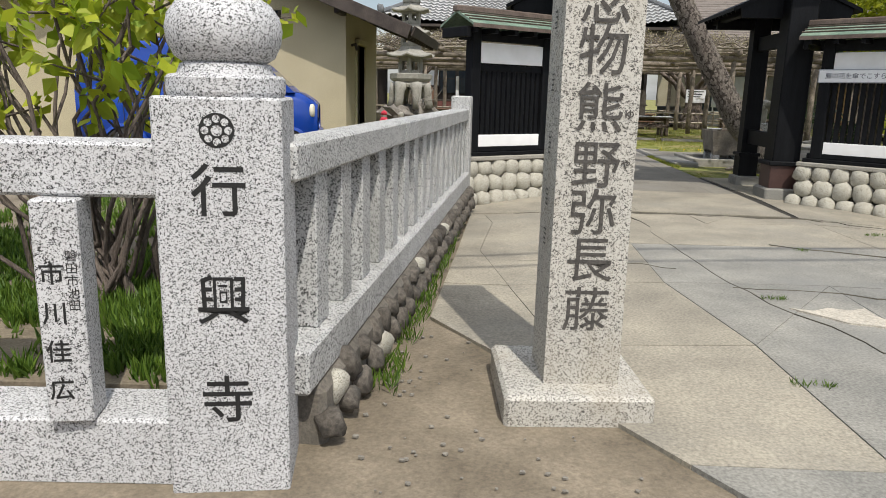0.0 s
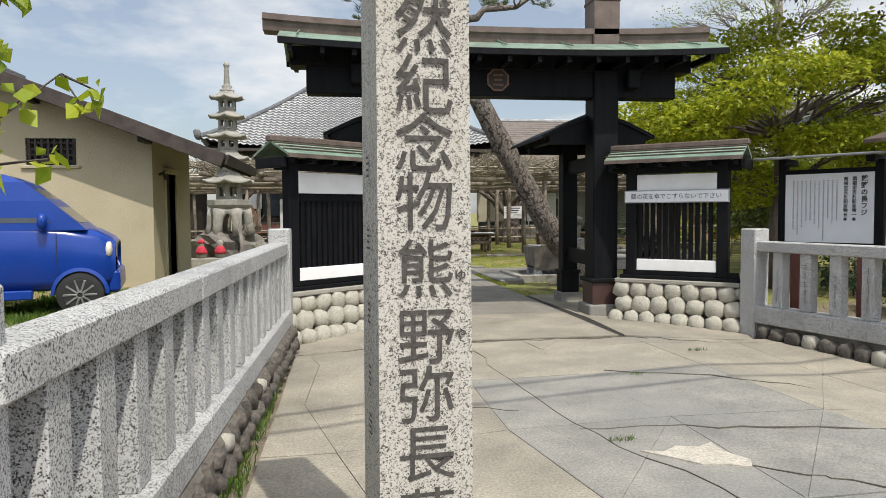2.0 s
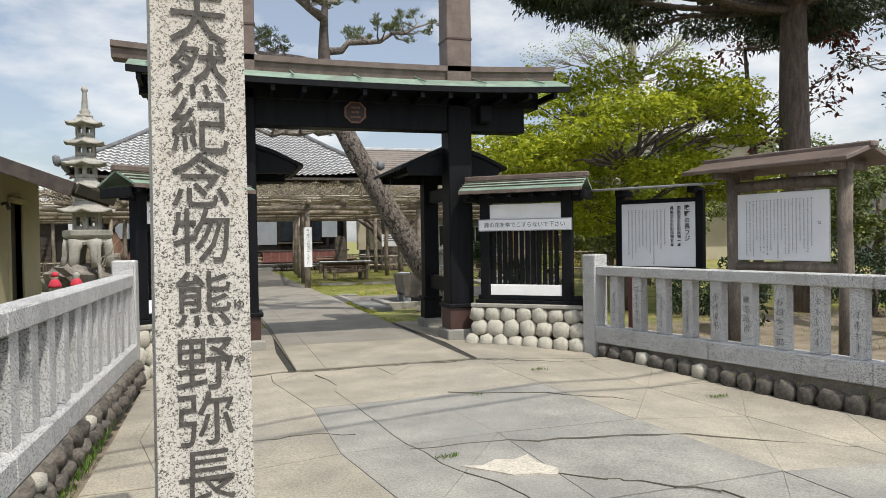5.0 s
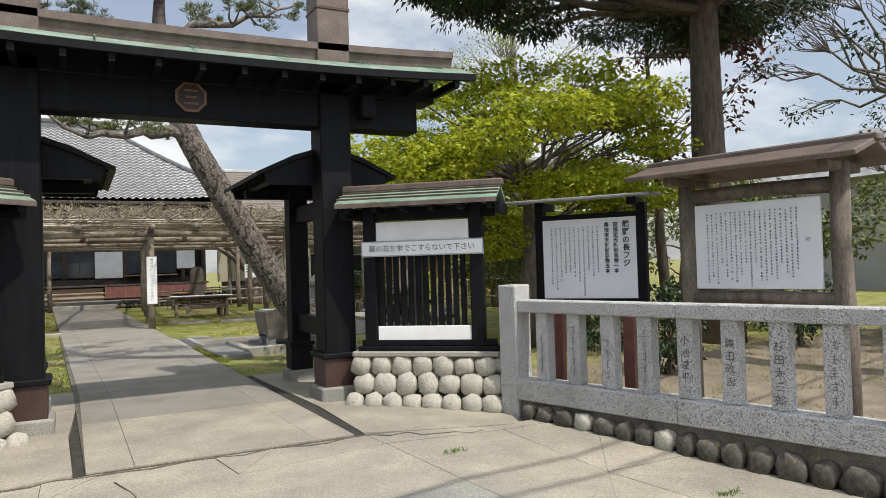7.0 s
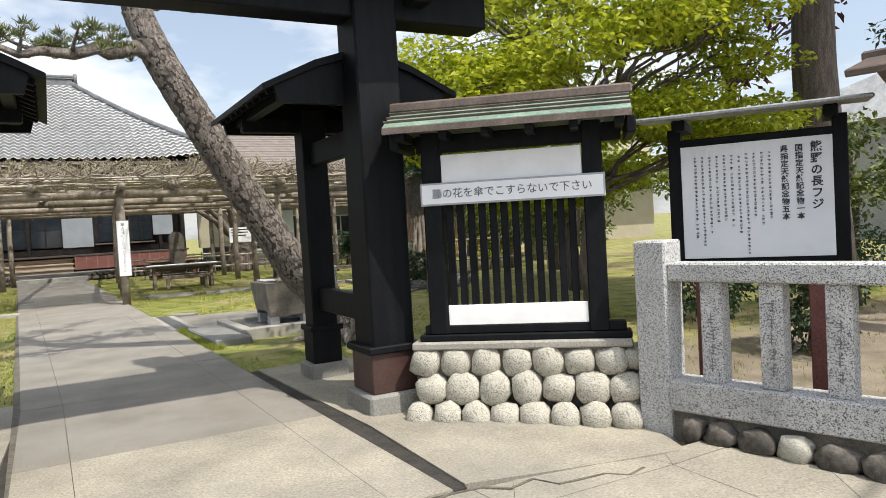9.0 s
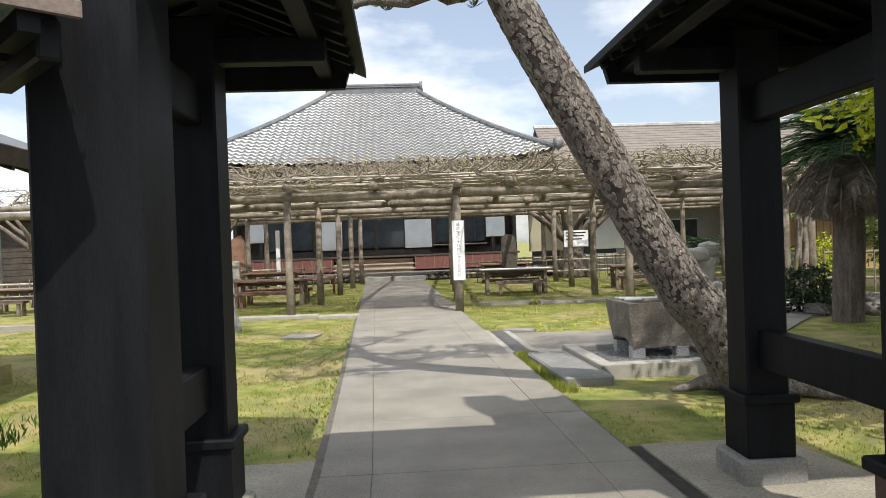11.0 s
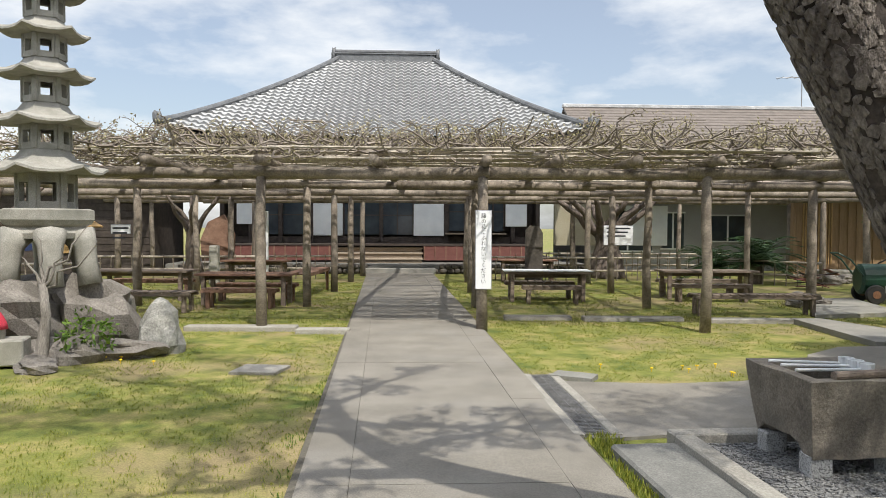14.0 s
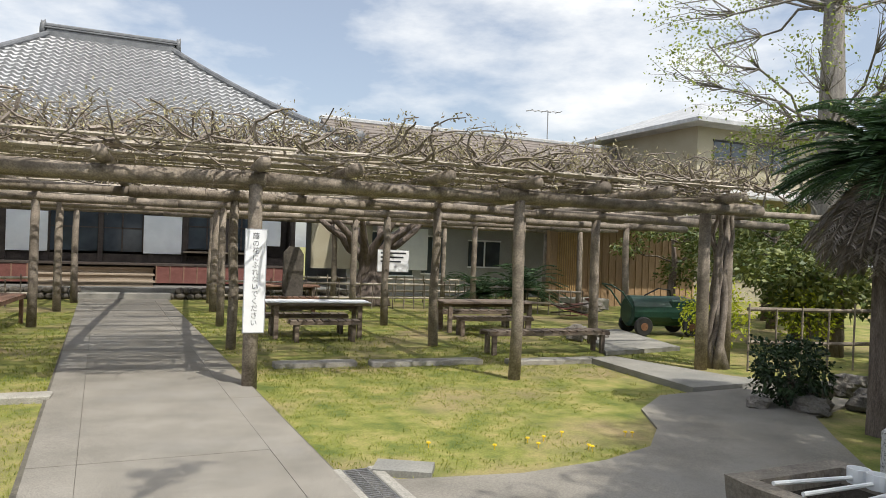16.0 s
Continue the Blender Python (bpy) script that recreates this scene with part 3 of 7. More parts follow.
# ---- the gate ----
GX, GY = 2.325, 10.95
gate = thing("temple_gate", "black-painted wooden temple gate with green copper roof and brown post sleeves", "gate", pose(GX, GY, 0))
for s in (-1, 1):
    x = s * 1.625
    col = part("post", Geo().box(x - .19, x + .19, -.19, .19, 0.5, 3.75, 0.015), BLACKWOOD, gate)
    part("footing", Geo().box(x - .27, x + .27, -.27, .27, -0.03, 0.16, 0.02), CONCRETE, col, "pale stone footing")
    part("sleeve", Geo().box(x - .215, x + .215, -.215, .215, 0.16, 0.5, 0.008), BROWNMETAL, col, "brown copper sleeve")
    part("sleeve_band", Geo().box(x - .25, x + .25, -.25, .25, 0.49, 0.55, 0.01), BLACKWOOD, col)
    ry = 1.60 if s > 0 else 1.22
    rc = part("rear_post", Geo().box(x - .13, x + .13, ry - .13, ry + .13, 0.5, 2.75, 0.012), BLACKWOOD, gate)
    part("footing", Geo().box(x - .20, x + .20, ry - .20, ry + .20, -0.03, 0.16, 0.02), CONCRETE, rc, "pale stone footing")
    part("sleeve", Geo().box(x - .15, x + .15, ry - .15, ry + .15, 0.16, 0.5, 0.006), BLACKWOOD, rc)
    part("sleeve_band", Geo().box(x - .175, x + .175, ry - .175, ry + .175, 0.49, 0.545, 0.01), BLACKWOOD, rc)
    for z0, z1 in ((0.70, 0.93), (2.18, 2.40)):
        part("tie_beam", Geo().box(x - .055, x + .055, 0.15, ry + .21, z0, z1, 0.008), BLACKWOOD, gate)
    # small gabled roof over post and rear post
    rf = Geo()
    for q in (-1, 1):
        pr = [(0.0, 3.05), (0.44, 2.91), (0.88, 2.70), (0.88, 2.65), (0.44, 2.85), (0.0, 2.99)]
        vs = [(x + q * a, yy, z) for yy in (0.08, 2.15) for a, z in pr]
        n = len(pr)
        rf.add(vs, [tuple(range(n)), tuple(range(2 * n - 1, n - 1, -1))] + [(i, (i + 1) % n, n + (i + 1) % n, n + i) for i in range(n)])
    rroof = part("side_roof", rf, BLACKWOOD, gate)
    part("roof_ridge", Geo().box(x - .07, x + .07, 0.20, 2.17, 3.02, 3.08, 0.02), BLACKWOOD, rroof)
    for yy in (0.12, 2.03):
        edge = [(x - .74, 2.56), (x + .74, 2.56), (x + .78, 2.70), (x + .42, 2.87), (x, 3.0), (x - .42, 2.87), (x - .78, 2.70)]
        gb = Geo().add([(a, yy + d, z) for d in (0, .06) for a, z in edge], [tuple(range(7)), tuple(range(13, 6, -1))] + [(k, 7 + k, 7 + (k + 1) % 7, (k + 1) % 7) for k in range(7)])
        part("gable_board", gb, BLACKWOOD, rroof)
    for q in (-1, 1):
        part("purlin", Geo().box(x + q * .62 - .05, x + q * .62 + .05, .18, 2.03, 2.62, 2.74, 0.01), BLACKWOOD, rroof)
    part("cross_beam", Geo().box(x - .70, x + .70, ry - .06, ry + .06, 2.52, 2.66, 0.01), BLACKWOOD, rroof)
    for k in range(9):
        for q in (-1, 1):
            part("rafter", Geo().box(-.40, .40, -.025, .025, -.03, .03, 0, pose(x + q * .44, .26 + k * .215, 2.82, 0, q * 22, 0)), BLACKWOOD, rroof)
    # the square brown upper post
    up = part("upper_post", Geo().box(x - .20, x + .20, -.20, .20, 3.95, 6.6, 0.012), BROWN_ROOF, gate, "brown copper-clad post rising through the roof")
    part("joint_band", Geo().box(x - .21, x + .21, -.21, .21, 4.62, 4.66, 0.006), BROWNMETAL, up)
    part("bracket", Geo().box(x - .10 + s * .38, x + .10 + s * .38, -.34, -.12, 3.34, 3.62, 0.02), BLACKWOOD, gate)
part("lintel", Geo().box(-2.72, 2.72, -.15, .15, 3.22, 3.62, 0.012), BLACKWOOD, gate)
part("upper_beam", Geo().box(-2.95, 2.95, -.19, .19, 3.60, 3.86, 0.012), BLACKWOOD, gate)


def sag(x):
    """The rise of the roof towards its ends."""
    return 0.10 * (abs(x) / 3.3) ** 2.4


def swept(sect, x0, x1, n=16):
    """A section (y, z) drawn along x with the roof's rise."""
    gg, k = Geo(), len(sect)
    vs = []
    for i in range(n + 1):
        x = x0 + (x1 - x0) * i / n
        vs += [(x, y, z + sag(x)) for y, z in sect]
    fs = [(i * k + a, i * k + (a + 1) % k, (i + 1) * k + (a + 1) % k, (i + 1) * k + a) for i in range(n) for a in range(k)]
    return gg.add(vs, fs + [tuple(reversed(range(k))), tuple(n * k + a for a in range(k))])


for q in (-1, 1):
    rs = part("roof_slope", swept([(0, 4.02), (q * .38, 3.93), (q * .78, 3.77), (q * .78, 3.73), (q * .38, 3.89), (0, 3.97)][::q], -3.05, 3.22), COPPER_GREEN, gate, "green weathered copper roof")
    part("eave_board", swept([(q * .80, 3.76), (q * .80, 3.68), (q * .74, 3.68), (q * .74, 3.76)], -3.05, 3.22), BLACKWOOD, rs)
    for k in range(15):
        x = -2.9 + k * 0.42
        part("rafter", Geo().box(x - .03, x + .03, min(q * .15, q * .76), max(q * .15, q * .76), 3.60 + sag(x), 3.69 + sag(x)), BLACKWOOD, rs)
    for k in range(7):
        x = -2.8 + k * 0.93
        part("seam", Geo().box(x - .008, x + .008, -.4, .4, -.008, .012, 0, pose(0, q * .4, 3.935 + sag(x), -q * 17.5)), COPPER_GREEN, rs)
ridge = part("ridge", swept([(-.14, 3.98), (-.16, 4.10), (-.20, 4.12), (-.20, 4.20), (0, 4.24), (.20, 4.20), (.20, 4.12), (.16, 4.10), (.14, 3.98)], -3.3, 3.24), BROWN_ROOF, gate, "brown copper ridge curving up at the ends")


def octagon(r, cx, cz):
    return [(cx + r * math.cos(math.pi / 8 + k * math.pi / 4), cz + r * math.sin(math.pi / 8 + k * math.pi / 4)) for k in range(8)]


FRONT = Matrix(((1, 0, 0, 0), (0, 0, -1, 0), (0, 1, 0, 0), (0, 0, 0, 1)))
crest = part("crest", Geo().prism(octagon(.17, 0, 3.45), 0.155, 0.175, FRONT), CREST, gate, "octagonal red-brown crest with three bars")
rim = Geo()
o1, o0 = octagon(.175, 0, 3.45), octagon(.145, 0, 3.45)
rim.add([(x, -.182, z) for x, z in o1] + [(x, -.182, z) for x, z in o0], [(k, (k + 1) % 8, 8 + (k + 1) % 8, 8 + k) for k in range(8)])
part("crest_rim", rim, CREST_EDGE, crest)
for z, w in ((3.52, .07), (3.45, .055), (3.38, .075)):
    part("crest_bar", Geo().box(-w, w, -.186, -.176, z - .012, z + .012), CREST_EDGE, crest)


# ---- wing fences on cobbled plinths ----
def wing(side):
    a = Vector((GX + side * 1.69, 10.55, 0))
    b = Vector((GX + side * 2.98, 9.45, 0))
    L = (b - a).length
    u = (b - a) / L
    n = Vector((u.y, -u.x, 0)) * side
    n = -n if n.y > 0 else n
    M = Matrix(((u.x, n.x, 0, a.x), (u.y, n.y, 0, a.y), (0, 0, 1, 0), (0, 0, 0, 1)))
    pl = thing("stone_plinth", "plinth of pale rounded cobbles with a concrete coping", "plinth", M)
    part("core", Geo().box(0.02, L - .02, -.50, -.02, -.15, .52), WALLMORTAR, pl)
    part("coping", Geo().box(0.0, L + .02, -.50, .03, .515, .575, 0.012), COPING, pl)
    cob = [Geo().stone((0, 0, 0), (1, 1, 1), 12, 0.10, 3.1 * k).mesh("cobble", COBBLE, True) for k in range(5)]
    for r, (z, cnt, out, h) in enumerate(((.41, 7, .0, .115), (.205, 7, .06, .12), (.0, 8, .15, .115))):
        w = (L + .06 * r) / cnt
        for k in range(cnt):
            sx = w * random.uniform(.49, .60)
            s = Matrix.Diagonal((sx, .12, h * random.uniform(.96, 1.16), 1))
            part("cobble", cob[(k + r) % 5], None, pl, m=Matrix.Translation((w * (k + .5 + .25 * (r % 2)) - .02 * r - .02, out - .05, z)) @ pose(0, 0, 0, 0, random.uniform(-14, 14), random.uniform(-10, 10)) @ s)
    for k in range(3):
        s = Matrix.Diagonal((.11, .13, .105, 1))
        part("cobble", cob[k], None, pl, m=Matrix.Translation((L + .03 + .05 * k, -.10 - .10 * (k % 2) + .05 * k, .42 - .19 * k)) @ s)
    F = M @ pose(0, -.11, 0)
    fe = thing("wing_fence", "black slatted fence panel with white boards and copper roof", "fence", F)
    part("sill", Geo().box(.06, L + .02, -.09, .09, .575, .63, 0.01), BLACKWOOD, fe)
    part("lower_rail", Geo().box(.10, L - .02, -.06, .06, .63, .70, 0.008), BLACKWOOD, fe)
    for x in (.22, L - .22):
        part("fence_post", Geo().box(x - .075, x + .075, -.075, .075, .63, 2.24, 0.01), BLACKWOOD, fe)
    part("upper_rail", Geo().box(.1, L, -.05, .05, 2.08, 2.22, 0.01), BLACKWOOD, fe)
    part("middle_rail", Geo().box(.29, L - .29, -.03, .03, 1.70, 1.78, 0.006), BLACKWOOD, fe)
    part("board", Geo().box(.30, L - .30, .03, .055, 1.80, 2.06, 0.004), WHITE, fe, "white board above the slats")
    part("board", Geo().box(.30, L - .30, .03, .055, .70, .86, 0.004), WHITE, fe, "white board below the slats")
    x = .34
    while x < L - .31:
        part("slat", Geo().box(x - .028, x + .028, -.03, .022, .69, 1.80, 0.004), BLACKWOOD, fe)
        x += .088
    for q in (-1, 1):
        part("roof_slope", Geo().add([(-.08, 0, 2.44), (L + .07, 0, 2.44), (L + .07, q * .36, 2.27), (-.08, q * .36, 2.27), (-.08, 0, 2.41), (L + .07, 0, 2.41), (L + .07, q * .36, 2.24), (-.08, q * .36, 2.24)],
             [(0, 1, 2, 3), (7, 6, 5, 4), (0, 4, 5, 1), (1, 5, 6, 2), (2, 6, 7, 3), (3, 7, 4, 0)]), COPPER_GREEN, fe, "green copper roof")
        part("eave", Geo().box(-.08, L + .07, q * .36 - .012, q * .36 + .012, 2.215, 2.262, 0), BROWN_ROOF, fe)
        for k in range(3):
            part("roof_seam", Geo().box(-.09, L + .075, -.006, .006, -.004, .012, 0, pose(0, q * (.09 + .09 * k), 2.447 - .0425 * (k + 1), -q * 25)), BROWN_ROOF, fe)
        for k in range(6):
            xx = .05 + k * L / 5.2
            part("rafter", Geo().box(xx - .03, xx + .03, min(q * .05, q * .33), max(q * .05, q * .33), 2.16, 2.225), BLACKWOOD, fe)
    part("ridge", Geo().box(-.1, L + .10, -.06, .06, 2.42, 2.50, 0.015), BROWN_ROOF, fe)
    for k in range(2):
        part("gable", Geo().box(-.05 + k * (L + .08), .02 + k * (L + .08), -.28, .28, 2.10, 2.23, 0.01), BLACKWOOD, fe)
    if side > 0:
        sg = thing("notice", "long white notice with grey lettering fixed across the slats", "sign", F)
        part("panel", Geo().box(.13, L - .13, .075, .095, 1.66, 1.84, 0.004), SIGNGREY, sg)
        part("face", Geo().box(.145, L - .145, .0952, .099, 1.675, 1.825), SIGNWHITE, sg)
        letters("藤の花を傘でこすらないで下さい", .083, LETTERGREY, sg, Matrix(((1, 0, 0, L / 2), (0, 0, 1, .102), (0, 1, 0, 1.752), (0, 0, 0, 1))), fat=0.0006)
    return fe


wing(1)
wing(-1)


# ---- stone fences ----
DONORS = {4: "小池達平", 5: "鎌田政吉", 6: "杉田太三郎"}


def stone_fence(a, b, label, rail, curb, post_w, step, mat, end_post, first=0.25, names=(), rail_w=.20, base=0.0):
    a, b = Vector((*a, 0)), Vector((*b, 0))
    L = (b - a).length
    u = (b - a) / L
    M = Matrix(((u.x, -u.y, 0, a.x), (u.y, u.x, 0, a.y), (0, 0, 1, 0), (0, 0, 0, 1)))
    fe = thing("stone_fence", label, "fence", M)
    k = int(L // 2.2) + 1
    for i in range(k):
        part("rail", Geo().box(i * L / k + .002, (i + 1) * L / k - .002, -rail_w / 2, rail_w / 2, rail[0], rail[1], 0.012), mat, fe)
        part("kerb", Geo().box(i * L / k + .002, (i + 1) * L / k - .002, -rail_w / 2 - .03, rail_w / 2 + .03, curb[0], curb[1], 0.012), mat, fe)
    x, i = first, 0
    while x < L - .08:
        p = part("post", Geo().box(x - post_w / 2, x + post_w / 2, -post_w / 2 + .01, post_w / 2 - .01, curb[1], rail[0], 0.006), mat, fe)
        for sgn in names:
            if i in DONORS:
                letters(DONORS[i], .085, TEXTGREY, p, Matrix(((-1 if sgn > 0 else 1, 0, 0, x), (0, 0, sgn, sgn * (post_w / 2 - .0085)), (0, 1, 0, rail[0] - .19), (0, 0, 0, 1))), True, 1.25)
                continue
            rows = 4 + i % 2
            bars = Geo()
            for q in range(rows):
                zz = curb[1] + .10 + q * .105
                for d in range(3):
                    bars.box(x - .026 + .009 * ((d + i) % 3), x + .014 + .006 * ((d * 2 + q) % 3), sgn * (post_w / 2 - .0095), sgn * (post_w / 2 - .0075), zz + d * .022, zz + d * .022 + .006)
                bars.box(x - .004 + .006 * ((q + i) % 3), x + .002 + .006 * ((q + i) % 3), sgn * (post_w / 2 - .0095), sgn * (post_w / 2 - .0075), zz - .01, zz + .07)
            part("lettering", bars, LETTERGREY, p)
        x += step
        i += 1
    if end_post:
        e, w, h = end_post
        part("end_post", Geo().box(e - w / 2, e + w / 2, -w / 2, w / 2, -.15, h, 0.015), mat, fe)
    return fe, M, L


stone_fence((-.865, 2.5), (-.66, 9.08), "grey granite post-and-rail fence on an old stone footing", (1.07, 1.21), (.24, .42), .17, .40, GRANITE_GREY, (6.69, .25, 1.37), .38)
stone_fence((5.43, 9.12), (7.36, 2.04), "grey granite post-and-rail fence with engraved donor names", (1.02, 1.15), (.10, .32), .15, .40, GRANITE_GREY, (-.12, .25, 1.31), .30, (-1,))
stone_fence((-1.12, 2.38), (-4.6, 2.02), "pale speckled granite fence with engraved posts", (1.03, 1.215), (-.02, .24), .17, .62, GRANITE, None, 1.05, (), .22)

# footing wall and its set stones under the long fence
foot = solid("fence_footing", Geo().box(0, 6.55, -.16, .22, -.15, .24, 0.03), WALLMORTAR, "old dark mortar and stone footing under the fence", "footing", pose(0, 0, 0), kind="structure")
foot.matrix_world = Matrix(((.0311, -.9995, 0, -.86), (.9995, .0311, 0, 2.6), (0, 0, 1, 0), (0, 0, 0, 1)))
dst = [Geo().stone((0, 0, 0), (1, 1, 1), 9, 0.2, 1.7 * k).mesh("set_stone", DARKSTONE, True) for k in range(5)]
pal = Geo().stone((0, 0, 0), (1, 1, 1), 9, 0.18, 9.1).mesh("set_stone", COBBLE, True)
random.seed(8)
for k in range(54):
    x = .0 + 6.5 * (k + random.random() * .6) / 54
    z = .07 + .11 * (k % 2) + random.uniform(-.02, .02)
    part("set_stone", pal if k in (1, 8, 19, 31) else dst[k % 5], None, foot,
         m=Matrix.Translation((x, -.145 - .035 * (1 - k % 2), z)) @ pose(0, 0, 0, random.uniform(-20, 20), random.uniform(-30, 30), 0) @ Matrix.Diagonal((random.uniform(.05, .10), .06, random.uniform(.05, .085), 1)))
u = Vector((1.93, -7.08, 0)).normalized()
kerbrow = thing("kerb_stones", "row of dark rounded cobbles below the fence kerb", "cobbles", Matrix(((u.x, -u.y, 0, 5.41), (u.y, u.x, 0, 9.12), (0, 0, 1, -.085), (0, 0, 0, 1))), kind="structure")
part("bed", Geo().box(0, 7.3, -.06, .14, -.35, .19), WALLMORTAR, kerbrow)
x, k = .1, 0
while x < 7.2:
    w = random.uniform(.075, .12) + .02 * min(x / 3.6, 1)
    part("set_stone", pal if k in (3, 7, 22) else dst[k % 5], None, kerbrow, m=Matrix.Translation((x + w, -.09, .075 - .12 * min(x / 3.6, 1))) @ pose(0, 0, 0, 0, random.uniform(-20, 20), 0) @ Matrix.Diagonal((w, .10, random.uniform(.08, .10) + .04 * min(x / 3.6, 1), 1)))
    x += 2 * w + .01
    k += 1

# ---- name pillar ----
pillar = thing("gate_pillar", "pale speckled granite pillar with a bulbous cap and black engraved name", "pillar", pose(-.983, 2.418, 0, 0, 0, 11.6))
part("shaft", Geo().box(-.205, .205, -.2, .2, -.04, 1.37, 0.008), GRANITE, pillar)
part("collar", Geo().lathe([(.192, 1.37), (.198, 1.385), (.198, 1.43), (.188, 1.44), (.160, 1.445), (.15, 1.475), (.135, 1.482)], 40), GRANITE, pillar, smooth=False)
part("cap", Geo().lathe([(.135, 1.48), (.165, 1.50), (.186, 1.545), (.192, 1.59), (.182, 1.635), (.155, 1.672), (.105, 1.702), (.06, 1.716), (.045, 1.735), (.02, 1.752), (.002, 1.757)], 40), GRANITE, pillar, smooth=True)
for ch, z in (("行", 1.07), ("興", .70), ("寺", .34)):
    letters(ch, .185, INK, pillar, Matrix(((1, 0, 0, 0), (0, 0, -1, -.2022), (0, 1, 0, z), (0, 0, 0, 1))), fat=0.0012)


def disc(geo, cx, cz, r0, r1, y, n=24):
    vs = [(cx + r * math.cos(2 * math.pi * k / n), y, cz + r * math.sin(2 * math.pi * k / n)) for r in (r0, r1) for k in range(n)]
    geo.add(vs, [(k, (k + 1) % n, n + (k + 1) % n, n + k) for k in range(n)])


em = Geo()
disc(em, 0, 1.265, .018, .056, -.2016)
part("emblem", em, INK, pillar, "black engraved flower emblem")
em = Geo()
for k in range(8):
    disc(em, .037 * math.cos(k * math.pi / 4), 1.265 + .037 * math.sin(k * math.pi / 4), .0005, .0125, -.2028, 12)
part("emblem_petal", em, GRANITE, pillar)
post_txt = thing("name_post", "engraved granite donor post of the front fence", "post", pose(-1.505, 2.235, 0, 0, 0, 13))
part("shaft", Geo().box(-.075, .075, -.07, .07, .242, 1.028, 0.006), GRANITE, post_txt)
letters("市川佳広", .085, INK, post_txt, Matrix(((1, 0, 0, -.02), (0, 0, -1, -.0715), (0, 1, 0, .78), (0, 0, 0, 1))), True, 1.62, fat=0.001)
letters("磐田市池田", .042, INK, post_txt, Matrix(((1, 0, 0, .045), (0, 0, -1, -.0715), (0, 1, 0, .84), (0, 0, 0, 1))), True, 1.02)

# ---- tall inscribed stele ----
stele = thing("stone_stele", "tall weathered granite stele with a carved vertical inscription", "stele", pose(.335, 3.23, 0, 0, 0, 7))
part("base", Geo().box(-.36, .30, -.32, .34, -.03, .13, 0.018), GRANITE_OLD, stele)
part("shaft", Geo().add([(-.170, -.170, .13), (.170, -.170, .13), (.170, .170, .13), (-.170, .170, .13), (-.160, -.160, 3.0), (.160, -.160, 3.0), (.160, .160, 3.0), (-.160, .160, 3.0), (0, 0, 3.12)],
     [(3, 2, 1, 0), (0, 1, 5, 4), (1, 2, 6, 5), (2, 3, 7, 6), (3, 0, 4, 7), (4, 5, 8), (5, 6, 8), (6, 7, 8), (7, 4, 8)]), GRANITE_OLD, stele)
# flat characters; their dark colour paints the shade inside carved strokes
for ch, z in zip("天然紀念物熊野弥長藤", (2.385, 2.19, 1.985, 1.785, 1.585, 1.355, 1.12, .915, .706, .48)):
    letters(ch, .215, CARVED_SHADE, stele, Matrix(((1, 0, 0, 0), (0, 0, -1, -.1712), (0, 1, 0, z), (0, 0, 0, 1))), fat=0.0008)
letters("ゆや", .045, CARVED_SHADE, stele, Matrix(((1, 0, 0, .125), (0, 0, -1, -.1712), (0, 1, 0, 1.33), (0, 0, 0, 1))), True, 4.6, fat=0.001)
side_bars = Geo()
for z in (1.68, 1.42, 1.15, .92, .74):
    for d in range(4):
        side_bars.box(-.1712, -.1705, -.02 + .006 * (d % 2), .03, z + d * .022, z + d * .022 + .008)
part("lettering", side_bars, CARVED_SHADE, stele)


# ---- plants ----
def leaf(geo, p, d, size, wide=0.5, droop=0.0):
    """One bent leaf of two halves."""
    d = d.normalized()
    s = d.cross(Vector((random.uniform(-1, 1), random.uniform(-1, 1), random.uniform(.2, 1)))).normalized() * size * wide * 0.5
    tip = p + d * size + Vector((0, 0, -droop * size))
    mid = p + d * size * 0.5
    n = d.cross(s).normalized() * size * 0.08
    geo.add([p, mid + s + n, tip, mid - s + n], [(0, 1, 2), (0, 2, 3)])


def rvec():
    while True:
        v = Vector((random.uniform(-1, 1), random.uniform(-1, 1), random.uniform(-1, 1)))
        if 0.05 < v.length < 1:
            return v


def clump(geo, c, r, count, size, wide=0.5, shell=0.55, flat=0.0, droop=0.2):
    """Leaves through an uneven body, denser near its outside."""
    c = Vector(c)
    sd = random.uniform(0, 50)
    for _ in range(count):
        v = rvec()
        v = v.normalized() * (v.length ** shell)
        k = 0.75 + 0.55 * noise.noise(v * 1.9 + Vector((sd, 0, 0)))
        p = c + Vector((v.x * r[0], v.y * r[1], v.z * r[2])) * k
        d = rvec() + v * 0.5
        d.z *= 1 - flat
        leaf(geo, p, d, size * random.uniform(.6, 1.25), wide, droop)


def wander(a, b, n=5, amount=0.12):
    """A crooked line from a to b."""
    a, b = Vector(a), Vector(b)
    L = (b - a).length
    return [a.lerp(b, i / n) + (rvec() * L * amount * (0 if i in (0, n) else 1)) for i in range(n + 1)]


